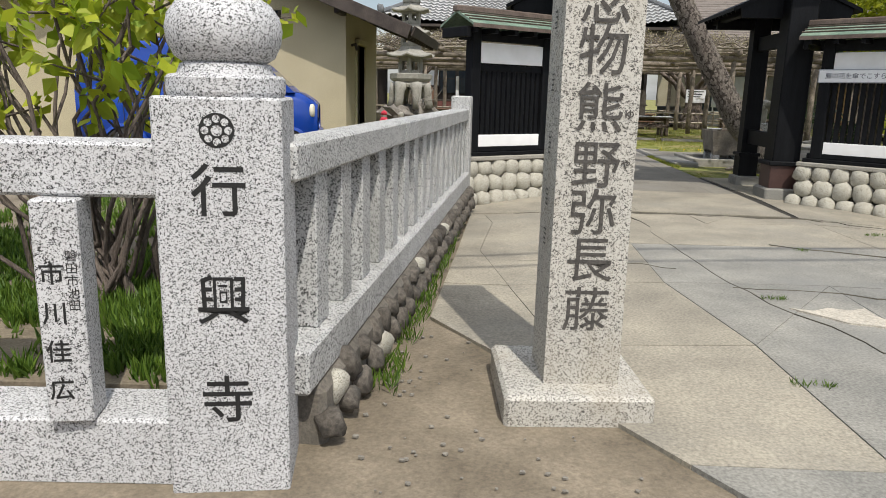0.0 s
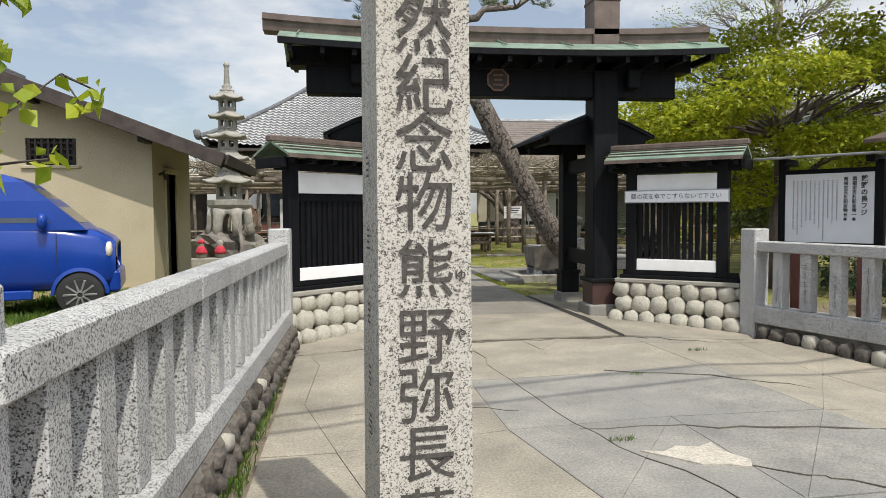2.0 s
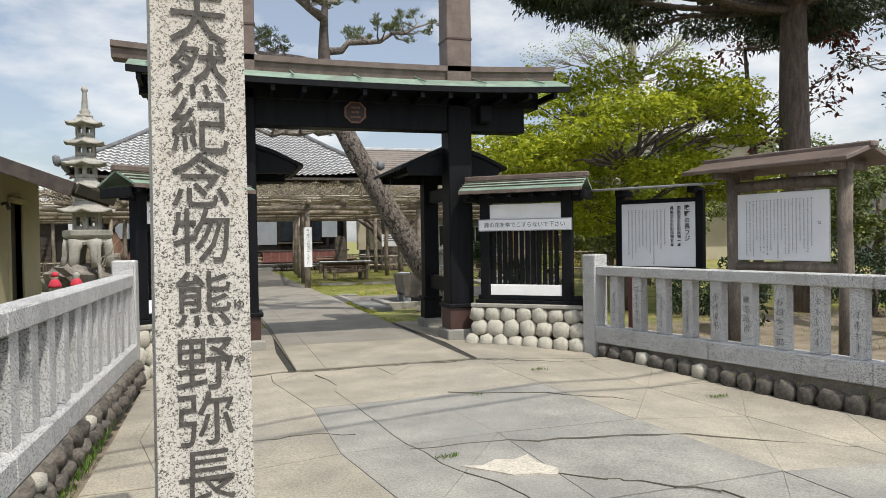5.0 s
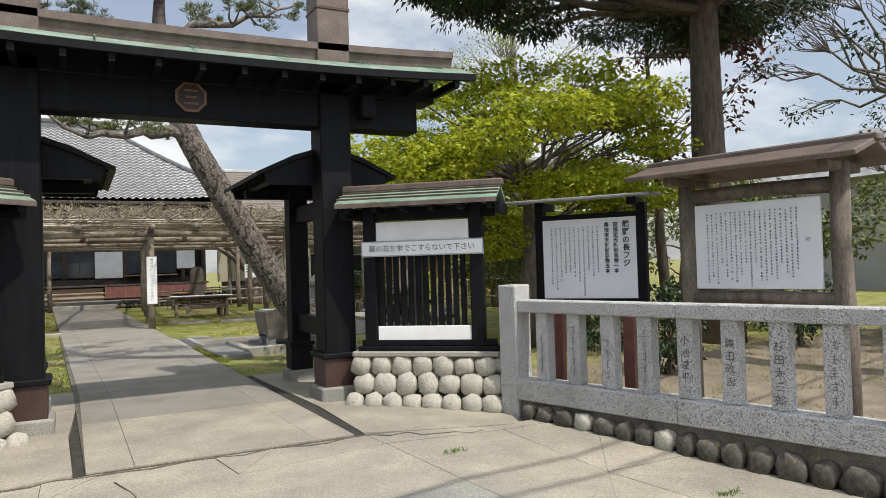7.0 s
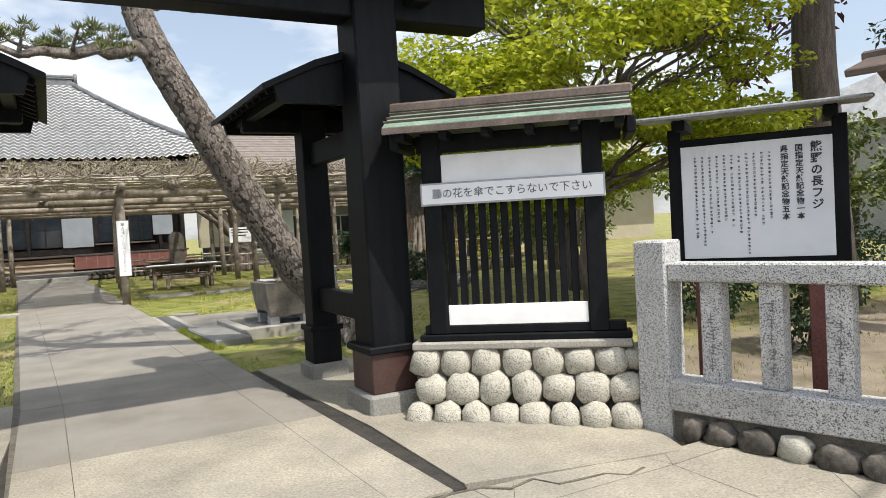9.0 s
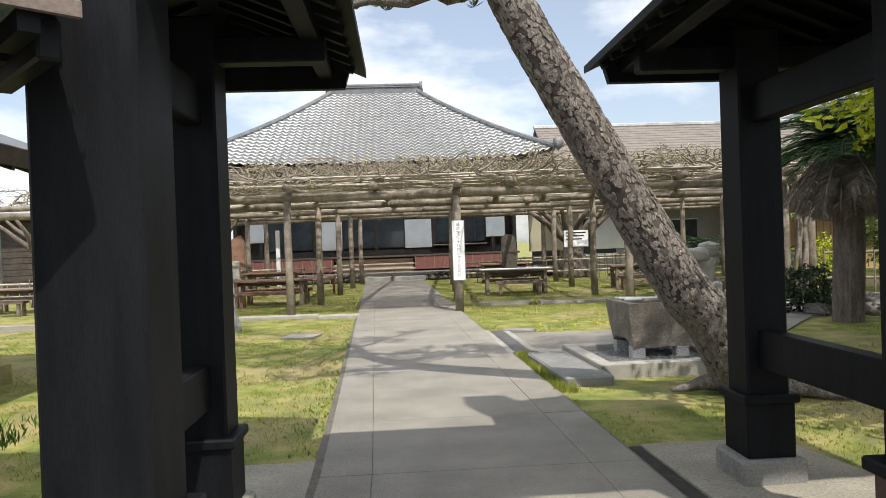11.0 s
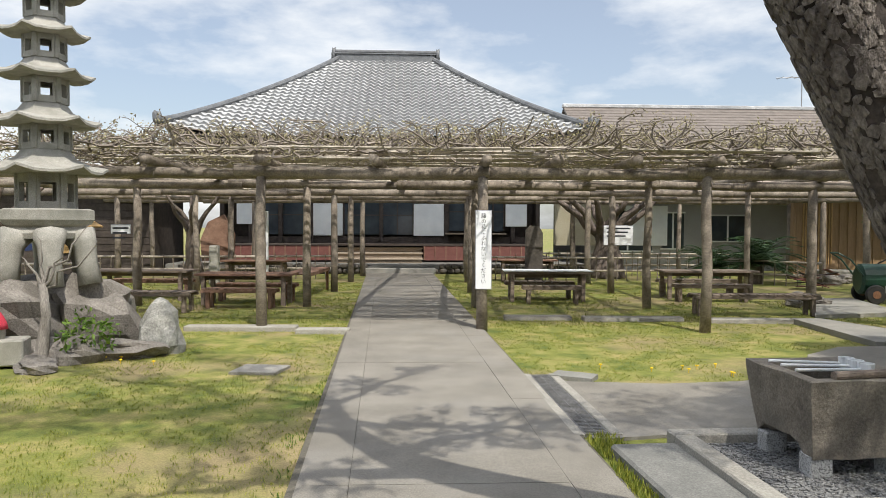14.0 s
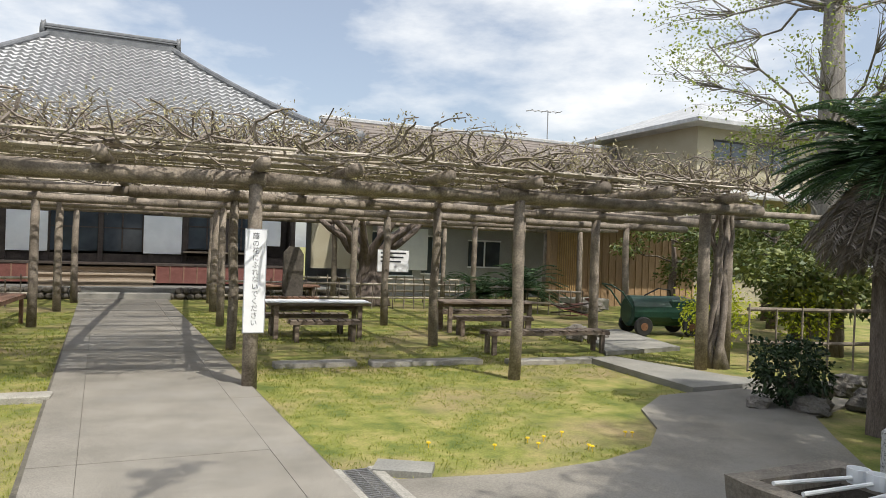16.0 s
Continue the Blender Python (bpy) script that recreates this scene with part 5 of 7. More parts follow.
# ---- blue van ----
def car():
    v = thing("minivan", "bright blue small minivan parked on the grassy yard", "car", pose(-2.92, 10.5, .23, 0, 0, 13))
    # outline from the front (x = 0) to the rear, as half widths per station
    st = [(0.02, .50, .95, .60), (-.05, .38, 1.02, .68), (-.22, .34, 1.12, .72), (-.55, .32, 1.19, .735), (-.95, .32, 1.24, .74), (-1.6, .32, 1.26, .74), (-2.4, .32, 1.27, .74), (-3.0, .32, 1.28, .735), (-3.32, .36, 1.26, .72), (-3.38, .5, 1.2, .68)]
    body = Geo()
    n = 12
    for x, z0, z1, w in st:
        for k in range(n):
            a = 2 * math.pi * k / n + math.pi / n
            c, s = math.cos(a), math.sin(a)
            body.v.append((x, .74 + w * math.copysign(abs(c) ** .28, c), (z0 + z1) / 2 + (z1 - z0) / 2 * math.copysign(abs(s) ** .3, s)))
    for i in range(len(st) - 1):
        for k in range(n):
            body.f.append((i * n + k, i * n + (k + 1) % n, (i + 1) * n + (k + 1) % n, (i + 1) * n + k))
    body.f += [tuple(range(n)), tuple((len(st) - 1) * n + k for k in reversed(range(n)))]
    part("body", body, BLUE, v, smooth=True)
    cab = Geo()
    sec = [(1.12, -.30, -3.36, .72), (1.5, -.72, -3.32, .69), (1.74, -1.02, -3.27, .65), (1.84, -1.26, -3.16, .56)]
    for z, xa, xb, w in sec:
        cab.v += [(xa, .74 - w, z), (xb, .74 - w, z), (xb, .74 + w, z), (xa, .74 + w, z)]
    for i in range(3):
        for k in range(4):
            cab.f.append((i * 4 + k, i * 4 + (k + 1) % 4, (i + 1) * 4 + (k + 1) % 4, (i + 1) * 4 + k))
    cab.f.append((12, 13, 14, 15))
    part("cabin", cab, BLUE, v)
    for s in (-1, 1):
        def wy(z):
            return .74 + s * (.715 + (.655 - .715) * (z - 1.18) / .45 + .006)
        for xa, xb, ta in ((-.72, -1.74, .34), (-1.84, -2.66, 0), (-2.76, -3.26, 0)):
            q = [(xa, wy(1.22), 1.22), (xb, wy(1.22), 1.22), (xb, wy(1.62), 1.62), (xa - ta, wy(1.62), 1.62)]
            part("side_window", Geo().add(q + [(x, y - s * .01, z) for x, y, z in q], [(0, 1, 2, 3), (7, 6, 5, 4), (0, 4, 5, 1), (1, 5, 6, 2), (2, 6, 7, 3), (3, 7, 4, 0)]), PANE, v, "dark side window")
        for wx in (-.40, -2.72):
            wheel = part("wheel", Geo().lathe([(.05, -.10), (.22, -.10), (.275, -.085), (.285, -.04), (.285, .04), (.275, .085), (.22, .10), (.05, .10)], 28, pose(wx, .74 + s * .69, .285, 90)), RUBBER, v, "black tyre", smooth=False)
            part("rim", Geo().lathe([(.02, -.105), (.19, -.108), (.205, -.104), (.205, -.098), (.02, -.098)], 24, pose(wx, .74 + s * .695, .285, -90 if s < 0 else 90)), RUBBER, wheel)
            for k in range(10):
                a = 2 * math.pi * k / 10
                part("spoke", Geo().box(.03, .20, -.012, .012, .106, .118, .003, pose(wx, .74 + s * .695, .285, -90 if s < 0 else 90, 0, 0) @ Matrix.Scale(-1, 4, (0, 0, 1)) @ pose(0, 0, 0, 0, 0, math.degrees(a))), ALLOY, wheel)
            arch = Geo()
            m = 16
            for r, yy in ((.30, .775), (.345, .76), (.345, .70), (.30, .70)):
                arch.v += [(wx + r * math.cos(math.pi * k / m), .74 + s * yy, .29 + r * math.sin(math.pi * k / m)) for k in range(m + 1)]
            for a in range(4):
                for k in range(m):
                    b = (a + 1) % 4
                    arch.f.append((a * (m + 1) + k, a * (m + 1) + k + 1, b * (m + 1) + k + 1, b * (m + 1) + k))
            part("wheel_arch", arch, BLUE, v)
            fill = [(wx + .30 * math.cos(math.pi * k / m), .29 + .30 * math.sin(math.pi * k / m)) for k in range(m + 1)]
            part("arch_liner", Geo().add([(x, .74 + s * .747, z) for x, z in fill], [tuple(range(m + 1))]), RUBBER, v)
        part("headlamp", Geo().stone((-.06, .74 + s * .60, .86), (.05, .11, .11), 12, 0), LAMPGLASS, v, "clear headlamp", smooth=True)
        part("mirror", Geo().stone((-.80, .74 + s * .83, 1.24), (.06, .09, .10), 10, .03), BLUE, v, smooth=True)
        for xx in (-.66, -1.79, -2.71):
            part("door_seam", Geo().box(xx - .004, xx + .004, .74 + s * .737, .74 + s * .744, .42, 1.16), RUBBER, v)
        part("door_handle", Geo().box(-1.76, -1.60, .74 + s * .74, .74 + s * .765, 1.02, 1.055, .008), BLUE, v)
        part("side_sill", Geo().box(-2.4, -.95, .74 + s * .70 - .04, .74 + s * .70 + .04, .24, .36, .015), BLUE, v)
    part("bumper", Geo().box(-.10, .07, .12, 1.36, .28, .58, .04), BLUE, v)
    part("windscreen", Geo().add([(-.40, .09, 1.22), (-.40, 1.39, 1.22), (-.92, 1.33, 1.67), (-.92, .15, 1.67), (-.42, .09, 1.21), (-.42, 1.39, 1.21), (-.94, 1.33, 1.66), (-.94, .15, 1.66)], [(0, 1, 2, 3), (7, 6, 5, 4), (0, 4, 5, 1), (2, 6, 7, 3), (1, 5, 6, 2), (3, 7, 4, 0)]), PANE, v)
    for q in (.25, 1.23):
        part("roof_rail", Geo().tube([(-1.5, q, 1.80), (-1.6, q, 1.85), (-3.0, q, 1.85), (-3.1, q, 1.80)], .018, 6), RUBBER, v)


car()


# ---- pergola ----
PA = radians(-3.5)
PU, PV = Vector((math.cos(PA), math.sin(PA), 0)), Vector((-math.sin(PA), math.cos(PA), 0))
P0 = Vector((3.02, 23.72, 0))


def pg(u, v, z=0.0):
    return P0 + PU * u + PV * v + Vector((0, 0, z))


random.seed(41)
ROWS_V = (0.0, 3.5, 7.05, 10.4, 13.0)
COLS_U = {0.0: (-3.67, 0.0, 3.70), 3.5: (-7.3, -3.62, 0.0, 3.70, 7.2), 7.05: (-11.0, -7.3, -3.62, 0.0, 3.72, 7.3, 10.4), 10.4: (-11, -7.4, -3.65, 0, 3.75, 7.4, 11.0), 13.0: (-11, -7.4, -3.6, 0.0, 3.7, 7.4, 11.2)}
pergola = thing("wisteria_pergola", "long pergola of weathered logs and bamboo carrying bare wisteria", "pergola", pose(*P0))


def loc(p):
    return Vector(p) - P0


for v in ROWS_V:
    cols = COLS_U[v]
    for u in cols:
        r = random.uniform(.075, .10)
        part("post", Geo().tube([loc(pg(u, v, -.1)), loc(pg(u + random.uniform(-.03, .03), v, 1.0)), loc(pg(u + random.uniform(-.03, .03), v, 1.9)), loc(pg(u, v, 2.72))], [r * 1.08, r, r * .96, r * .9], 10, jag=.05), LOG, pergola, smooth=True)
    u0, u1 = (-7.6 if v == 0 else -12.5), (8.0 if v == 0 else 12.2)
    x = u0
    while x < u1:
        ln = random.uniform(3.4, 4.2)
        e = min(x + ln, u1)
        rr = random.uniform(.085, .11)
        part("beam", Geo().tube([loc(pg(x - .15, v + random.uniform(-.03, .03), 2.62 + random.uniform(-.03, .03))), loc(pg((x + e) / 2, v, 2.62 + random.uniform(-.03, .02))), loc(pg(e + .15, v + random.uniform(-.03, .03), 2.62 + random.uniform(-.03, .03)))], [rr, rr * .95, rr * .9], 10, jag=.04), LOG, pergola, smooth=True)
        x = e
    if v > 0:
        for dv in (-1.75,):
            part("beam", Geo().tube([loc(pg(u0, v + dv, 2.72)), loc(pg((u0 + u1) / 2, v + dv, 2.68)), loc(pg(u1, v + dv, 2.74))], [.07, .065, .06], 8, jag=.05), LOG, pergola, smooth=True)
for u in (-11, -9.2, -7.3, -5.5, -3.65, -1.8, 0, 1.15, 2.4, 3.7, 4.8, 5.9, 7.3, 9.0, 10.8):
    v0 = -.45 if -7.5 < u < 7.5 else 3.1
    part("joist", Geo().tube([loc(pg(u + .05, v0, 2.80)), loc(pg(u, 5, 2.78)), loc(pg(u + random.uniform(-.1, .1), 13.4, 2.80))], [.085, .08, .07], 9, jag=.04), LOG, pergola, smooth=True)
random.seed(42)
cane = Geo()
for k in range(270):
    v = random.uniform(-.5, 13.4)
    a = random.uniform(-12, 6) if v > 3 else random.uniform(-7.5, 3)
    ln = random.uniform(3.5, 6.5)
    z = random.uniform(2.86, 3.0)
    cane.tube([loc(pg(a, v, z)), loc(pg(a + ln / 2, v + random.uniform(-.12, .12), z - .02)), loc(pg(min(a + ln, 8.1 if v < 3 else 12.5), v + random.uniform(-.25, .25), z + random.uniform(-.04, .04)))], random.uniform(.016, .03), 5)
tagged(part("cane_layer", cane, BAMBOO, pergola, "pale dry bamboo canes laid over the beams"), kind="stuff")
wood, bud = Geo(), Geo()
for k in range(2700):
    v = random.choice((random.uniform(-.7, 2.5), random.uniform(-.6, 13.2), random.uniform(-.6, 13.2)))
    lo, hi = ((-7.7, 8.1) if v < 2.8 else (-12.6, 12.4))
    p = loc(pg(random.uniform(lo, hi), v, random.uniform(2.9, 3.05)))
    d = Vector((random.uniform(-1, 1), random.uniform(-.6, .6), random.uniform(-.05, .45))).normalized()
    r = random.uniform(.007, .030)
    pts, rad = [p.copy()], [r]
    for i in range(random.randint(5, 8)):
        d = (d + rvec() * .62 + Vector((0, 0, .05 if p.z < 3.2 else -.25))).normalized()
        p = p + d * random.uniform(.09, .2)
        p.z = min(max(p.z, 2.8), 3.38)
        pts.append(p.copy())
        rad.append(rad[-1] * .86)
        if random.random() < .6:
            for _ in range(7):
                leaf(bud, p + rvec() * .11, rvec() + Vector((0, 0, .2)), random.uniform(.035, .075), .4)
    wood.tube(pts, rad, 4, False, .12)
for k in range(420):
    v = random.uniform(-.5, 3.5) if k % 2 else random.uniform(-.3, 12)
    lo, hi = ((-7.5, 6) if v < 2.8 else (-12, 11))
    p = loc(pg(random.uniform(lo, hi), v, 2.9))
    w = wander(p, p + Vector((random.uniform(-.12, .12), random.uniform(-.1, .1), -random.uniform(.12, .5))), 4, .12)
    wood.tube(w, [.004, .004, .003, .003, .002], 3, False)
part("vine_mat", wood, VINE, pergola, "bare gnarled wisteria branches")
tagged(part("new_growth", bud, L_BUD, pergola, "dry pale wisteria shoots"), kind="stuff")

# wisteria stems at the pergola's end and in the courtyard
random.seed(43)


def wist_trunk(label, x, y, n, r, spr, top):
    w = thing("old_wisteria", label, "vine", pose(x, y, 0))
    for k in range(n):
        gg = Geo()
        a = 2 * math.pi * k / n
        p0 = (math.cos(a) * r * 1.5, math.sin(a) * r * 1.5, -.05)
        p1 = (math.cos(a + 1.1) * r * .7, math.sin(a + 1.1) * r * .7, top * .55)
        p2 = (math.cos(a + 1.8) * spr, math.sin(a + 1.8) * spr * .7, top)
        ww = wander(p0, p1, 4, .05) + wander(p1, p2, 4, .07)[1:]
        gg.tube(ww, [r * q for q in (.75, .6, .5, .48, .5, .42, .36, .3, .22)], 7, True, .12)
        part("stem", gg, VINE if r < .14 else BARK, w, smooth=True)


wist_trunk("twisted wisteria stems climbing the end posts", 10.75, 23.7, 8, .10, .22, 2.85)
wist_trunk("massive old gnarled wisteria trunk spreading into limbs", 8.6, 36.2, 10, .33, 1.7, 2.7)
wist_trunk("old twisted wisteria trunk under the pergola", -4.6, 33.5, 6, .16, .9, 2.7)
wist_trunk("old twisted wisteria trunk under the pergola", -9.2, 31.0, 7, .2, 1.5, 2.7)
for u, v in ((7.3, .35), (8.0, .6)):
    solid("end_post", Geo().tube([pg(u, v, -.1), pg(u, v, 1.4), pg(u, v, 2.75)], [.105, .10, .095], 12, jag=.05), LOG, "thick weathered log post at the pergola's end", "post", smooth=True)

# hanging notices
def plate(name, label, cx, cy, z0, z1, w, ang, text=None, size=.1, vertical=True):
    sg = thing(name, label, "sign", pose(cx, cy, 0, 0, 0, ang))
    part("panel", Geo().box(-w / 2, w / 2, -.012, .006, z0, z1, .004), SIGNGREY, sg)
    part("face", Geo().box(-w / 2 + .012, w / 2 - .012, -.015, -.0125, z0 + .012, z1 - .012), SIGNWHITE, sg)
    if text:
        letters(text, size, TEXTGREY, sg, Matrix(((1, 0, 0, 0), (0, 0, -1, -.017), (0, 1, 0, z1 - .09), (0, 0, 0, 1))), vertical, 1.02)
    else:
        gg = Geo()
        for k in range(3):
            gg.box(-w * .4, w * (.4 - .08 * k), -.017, -.0155, z1 - .10 - k * .1, z1 - .06 - k * .1)
        part("lettering", gg, TEXTGREY, sg)
    return sg


plate("post_notice", "tall white notice with black vertical lettering on a pergola post", 3.03, 23.60, .70, 2.0, .27, -3, "藤の花にふれないでください", .088)
plate("small_sign", "small white sign with illegible lines hung under the pergola", 7.35, 30.55, 1.25, 1.78, .78, -4)
plate("small_sign", "small white sign on a pergola post", -4.2, 27.15, 1.55, 1.75, .42, -3)


# ---- tables, benches ----
def table(x, y, ang, label, top_mat, w=1.9, d=.75, h=.70):
    t = thing("table", label, "table", pose(x, y, -.01, 0, 0, ang), "pergola tables")
    for k in range(4):
        part("plank", Geo().box(-w / 2, w / 2, -d / 2 + k * d / 4 + .003, -d / 2 + (k + 1) * d / 4 - .003, h - .045, h + random.uniform(0, .004), .005), top_mat, t)
    for sx in (-1, 1):
        for sy in (-1, 1):
            part("leg", Geo().box(sx * (w / 2 - .18) - .045, sx * (w / 2 - .18) + .045, sy * (d / 2 - .1) - .045, sy * (d / 2 - .1) + .045, 0, h - .045, .005), TABLEWOOD, t)
        part("brace", Geo().box(sx * (w / 2 - .18) - .03, sx * (w / 2 - .18) + .03, -d / 2 + .1, d / 2 - .1, h - .16, h - .05, .004), TABLEWOOD, t)
    part("apron", Geo().box(-w / 2 + .15, w / 2 - .15, -.03, .03, h - .15, h - .05, .004), TABLEWOOD, t)
    return t


def bench(x, y, ang, label, mat, w=1.8, d=.36, h=.42, slats=9):
    b = thing("bench", label, "bench", pose(x, y, -.01, 0, 0, ang), "pergola benches")
    for sy in (-1, 1):
        part("side_rail", Geo().box(-w / 2, w / 2, sy * (d / 2 - .03) - .025, sy * (d / 2 - .03) + .025, h - .09, h - .03, .004), mat, b)
    for k in range(slats):
        xx = -w / 2 + (k + .5) * w / slats
        part("slat", Geo().box(xx - w / slats * .40, xx + w / slats * .40, -d / 2, d / 2, h - .03, h, .004), mat, b)
    for sx in (-1, 1):
        for sy in (-1, 1):
            part("leg", Geo().box(sx * (w / 2 - .14) - .04, sx * (w / 2 - .14) + .04, sy * (d / 2 - .06) - .035, sy * (d / 2 - .06) + .035, 0, h - .09, .004), mat, b)
    return b


random.seed(44)
table(5.05, 28.55, -4, "weathered plank table with a pale sheet over its top", TABLEWOOD, 2.0, .7)
solid("table_cover", Geo().box(-1.03, 1.03, -.37, .37, .70, .725, .008), SHOJI, "pale plastic cover on the table", "cover", pose(5.05, 28.55, -.005, 0, 0, -4))
bench(5.05, 27.9, -4, "dark weathered slatted bench beside a table", TABLEWOOD, 1.35)
bench(5.0, 29.2, -4, "dark weathered slatted bench beside a table", TABLEWOOD, 1.7)
table(9.1, 29.1, -4, "weathered plank table under the pergola", TABLEWOOD, 2.3, .85)
bench(8.9, 28.3, -4, "weathered slatted bench beside a table", TABLEWOOD, 1.8)
bench(9.2, 29.9, -4, "weathered slatted bench beside a table", TABLEWOOD, 2.0)
bench(8.65, 25.75, -3, "long dark bench with slats across", TABLEWOOD, 2.5, .42, .43, 14)
table(-1.75, 27.85, -4, "reddish plank table under the pergola", REDWOOD, 2.1, .8)
bench(-1.75, 27.2, -4, "reddish slatted bench under the pergola", REDWOOD, 1.6)
bench(-1.7, 28.6, -4, "reddish slatted bench under the pergola", REDWOOD, 1.9)
table(-4.4, 29.0, -4, "plank table under the pergola", TABLEWOOD, 2.3, .8)
bench(-4.0, 26.6, -4, "long low plank bench", TABLEWOOD, 3.0, .5, .42, 16)
bench(-4.5, 29.9, -4, "reddish slatted bench under the pergola", REDWOOD, 2.0)
bench(-.75, 30.2, 86, "reddish bench with high sides along the path", REDWOOD, 3.0, .6, .62, 12)
table(-9.0, 28.5, -4, "plank table under the pergola", TABLEWOOD, 2.2, .8)
bench(-9.0, 27.7, -4, "weathered slatted bench under the pergola", TABLEWOOD, 1.8)
bench(-8.9, 29.4, -4, "weathered slatted bench under the pergola", TABLEWOOD, 1.8)
table(5.6, 34.6, -4, "red-brown table near the temple", REDWOOD, 1.9, .7)
bench(5.6, 33.9, -4, "red-brown slatted bench near the temple", REDWOOD, 1.6)
table(-2.8, 33.8, -4, "red-brown table near the temple", REDWOOD, 2.0, .7)
# kerb stones set in the turf
for x0, x1, y, a in ((-1.9, -.05, 23.9, -2), (-.02, .85, 23.6, -2), (3.6, 4.85, 25.4, -3), (5.05, 6.9, 25.3, -3), (7.3, 9.0, 25.1, -3)):
    solid("kerb_stone", Geo().box(x0, x1, -.14, .14, -.05, .07, .015), COPING, "flat pale kerb stone set in the turf", "kerb", pose(0, y, 0, 0, 0, 0) @ pose(0, 0, 0, 0, 0, a), "kerb stones")
solid("stepping_slab", Geo().prism([(8.6, 21.95), (10.3, 22.05), (9.9, 22.6), (9.35, 24.6), (8.8, 24.65)], -.05, .08), CONCRETE, "flat grey stone slab beside the side path", "slab")
solid("stepping_slab", Geo().prism([(9.6, 25.2), (11.6, 25.5), (12.4, 28.5), (11.2, 28.2)], -.05, .07), CONCRETE, "flat grey stone slab beside the pergola", "slab")
solid("stepping_stone", Geo().prism([(-.3, 20.35), (.25, 20.3), (.35, 20.75), (-.2, 20.85)], -.03, .02), COPING, "worn flat stone in the turf", "stone")
solid("stepping_stone", Geo().prism([(3.42, 19.98), (3.84, 19.74), (3.98, 20.0), (3.56, 20.24)], -.03, .045), CONCRETE, "worn flat stone in the turf", "stone")

# grated drain beside the path
dr = thing("drain", "steel drain grate in a concrete channel", "drain", pose(3.36, 17.7, 0, 0, 0, 1.2), kind="structure")
for q in (-.16, .16):
    part("channel_edge", Geo().box(q - .05, q + .05, 0, 2.4, -.04, .035, .008), COPING, dr)
for k in range(56):
    part("grate_bar", Geo().box(-.105, .105, .02 + k * .0425, .035 + k * .0425, .0, .028), STEEL, dr)
for q in (-.1, 0, .1):
    part("grate_rail", Geo().box(q - .005, q + .005, 0.01, 2.39, .0, .026), STEEL, dr)

# ---- water basin ----
solid("stone_slab", Geo().box(0, .52, 0, 1.75, -.05, .09, .02), CONCRETE_DARK, "rough grey stone slab beside the basin", "slab", pose(3.42, 15.5, 0, 0, 0, 3))
tray = thing("basin_tray", "square stone kerb filled with dark gravel under the water basin", "tray", pose(3.88, 15.8, 0, 0, 0, 2))
W, D = 1.62, 1.62
for x0, x1, y0, y1 in ((0, W, 0, .16), (0, W, D - .16, D), (0, .16, .162, D - .162), (W - .16, W, .162, D - .162)):
    part("kerb", Geo().box(x0, x1, y0, y1, -.05, .15, .012), COPING, tray)
part("gravel_bed", Geo().box(.15, W - .15, .15, D - .15, -.04, .07), PEBBLE, tray)
random.seed(45)
gv = Geo()
for k in range(2600):
    gv.stone((random.uniform(.17, W - .17), random.uniform(.17, D - .17), .075), (random.uniform(.009, .02), random.uniform(.009, .018), .01), 5, .2, k, rings=3)
tagged(part("gravel", gv, PEBBLE, tray, "dark and pale grey gravel"), kind="stuff")
bs = thing("water_basin", "rough-hewn stone water basin on short feet", "basin", pose(4.40, 16.42, .07, 0, 0, 2))


def basin():
    b = Geo()
    w0, d0, w1, d1, z0, z1 = .70, .70, .84, .84, .13, .66
    cx, cy = .42, .42

    def ring(w, d, z, n=8):
        pts = []
        for (ax, ay), (bx, by) in zip(((-1, -1), (1, -1), (1, 1), (-1, 1)), ((1, -1), (1, 1), (-1, 1), (-1, -1))):
            for k in range(n):
                t = k / n
                pts.append((cx + (ax + (bx - ax) * t) * w / 2, cy + (ay + (by - ay) * t) * d / 2, z))
        return pts
    rings = []
    for i in range(7):
        f = i / 6
        r = ring(w0 + (w1 - w0) * f, d0 + (d1 - d0) * f, z0 + (z1 - z0) * f)
        rings.append([Vector(p) + rvec() * .008 for p in r])
    rings.append([Vector(p) for p in ring(w1 - .02, d1 - .02, z1 + .006)])
    rings.append([Vector(p) for p in ring(w1 - .22, d1 - .24, z1)])
    rings.append([Vector(p) for p in ring(w1 - .26, d1 - .28, z1 - .10)])
    n = 32
    # a worn arch in the west side's foot
    for k in range(n):
        p = rings[0][k]
        if k >= 25 and k <= 30:
            p.z += .16 * math.sin(math.pi * (k - 24) / 7)
    for r in rings:
        b.v += [tuple(p) for p in r]
    for i in range(len(rings) - 1):
        b.f += [(i * n + k, i * n + (k + 1) % n, (i + 1) * n + (k + 1) % n, (i + 1) * n + k) for k in range(n)]
    b.f.append(tuple(reversed(range(n))))
    return b


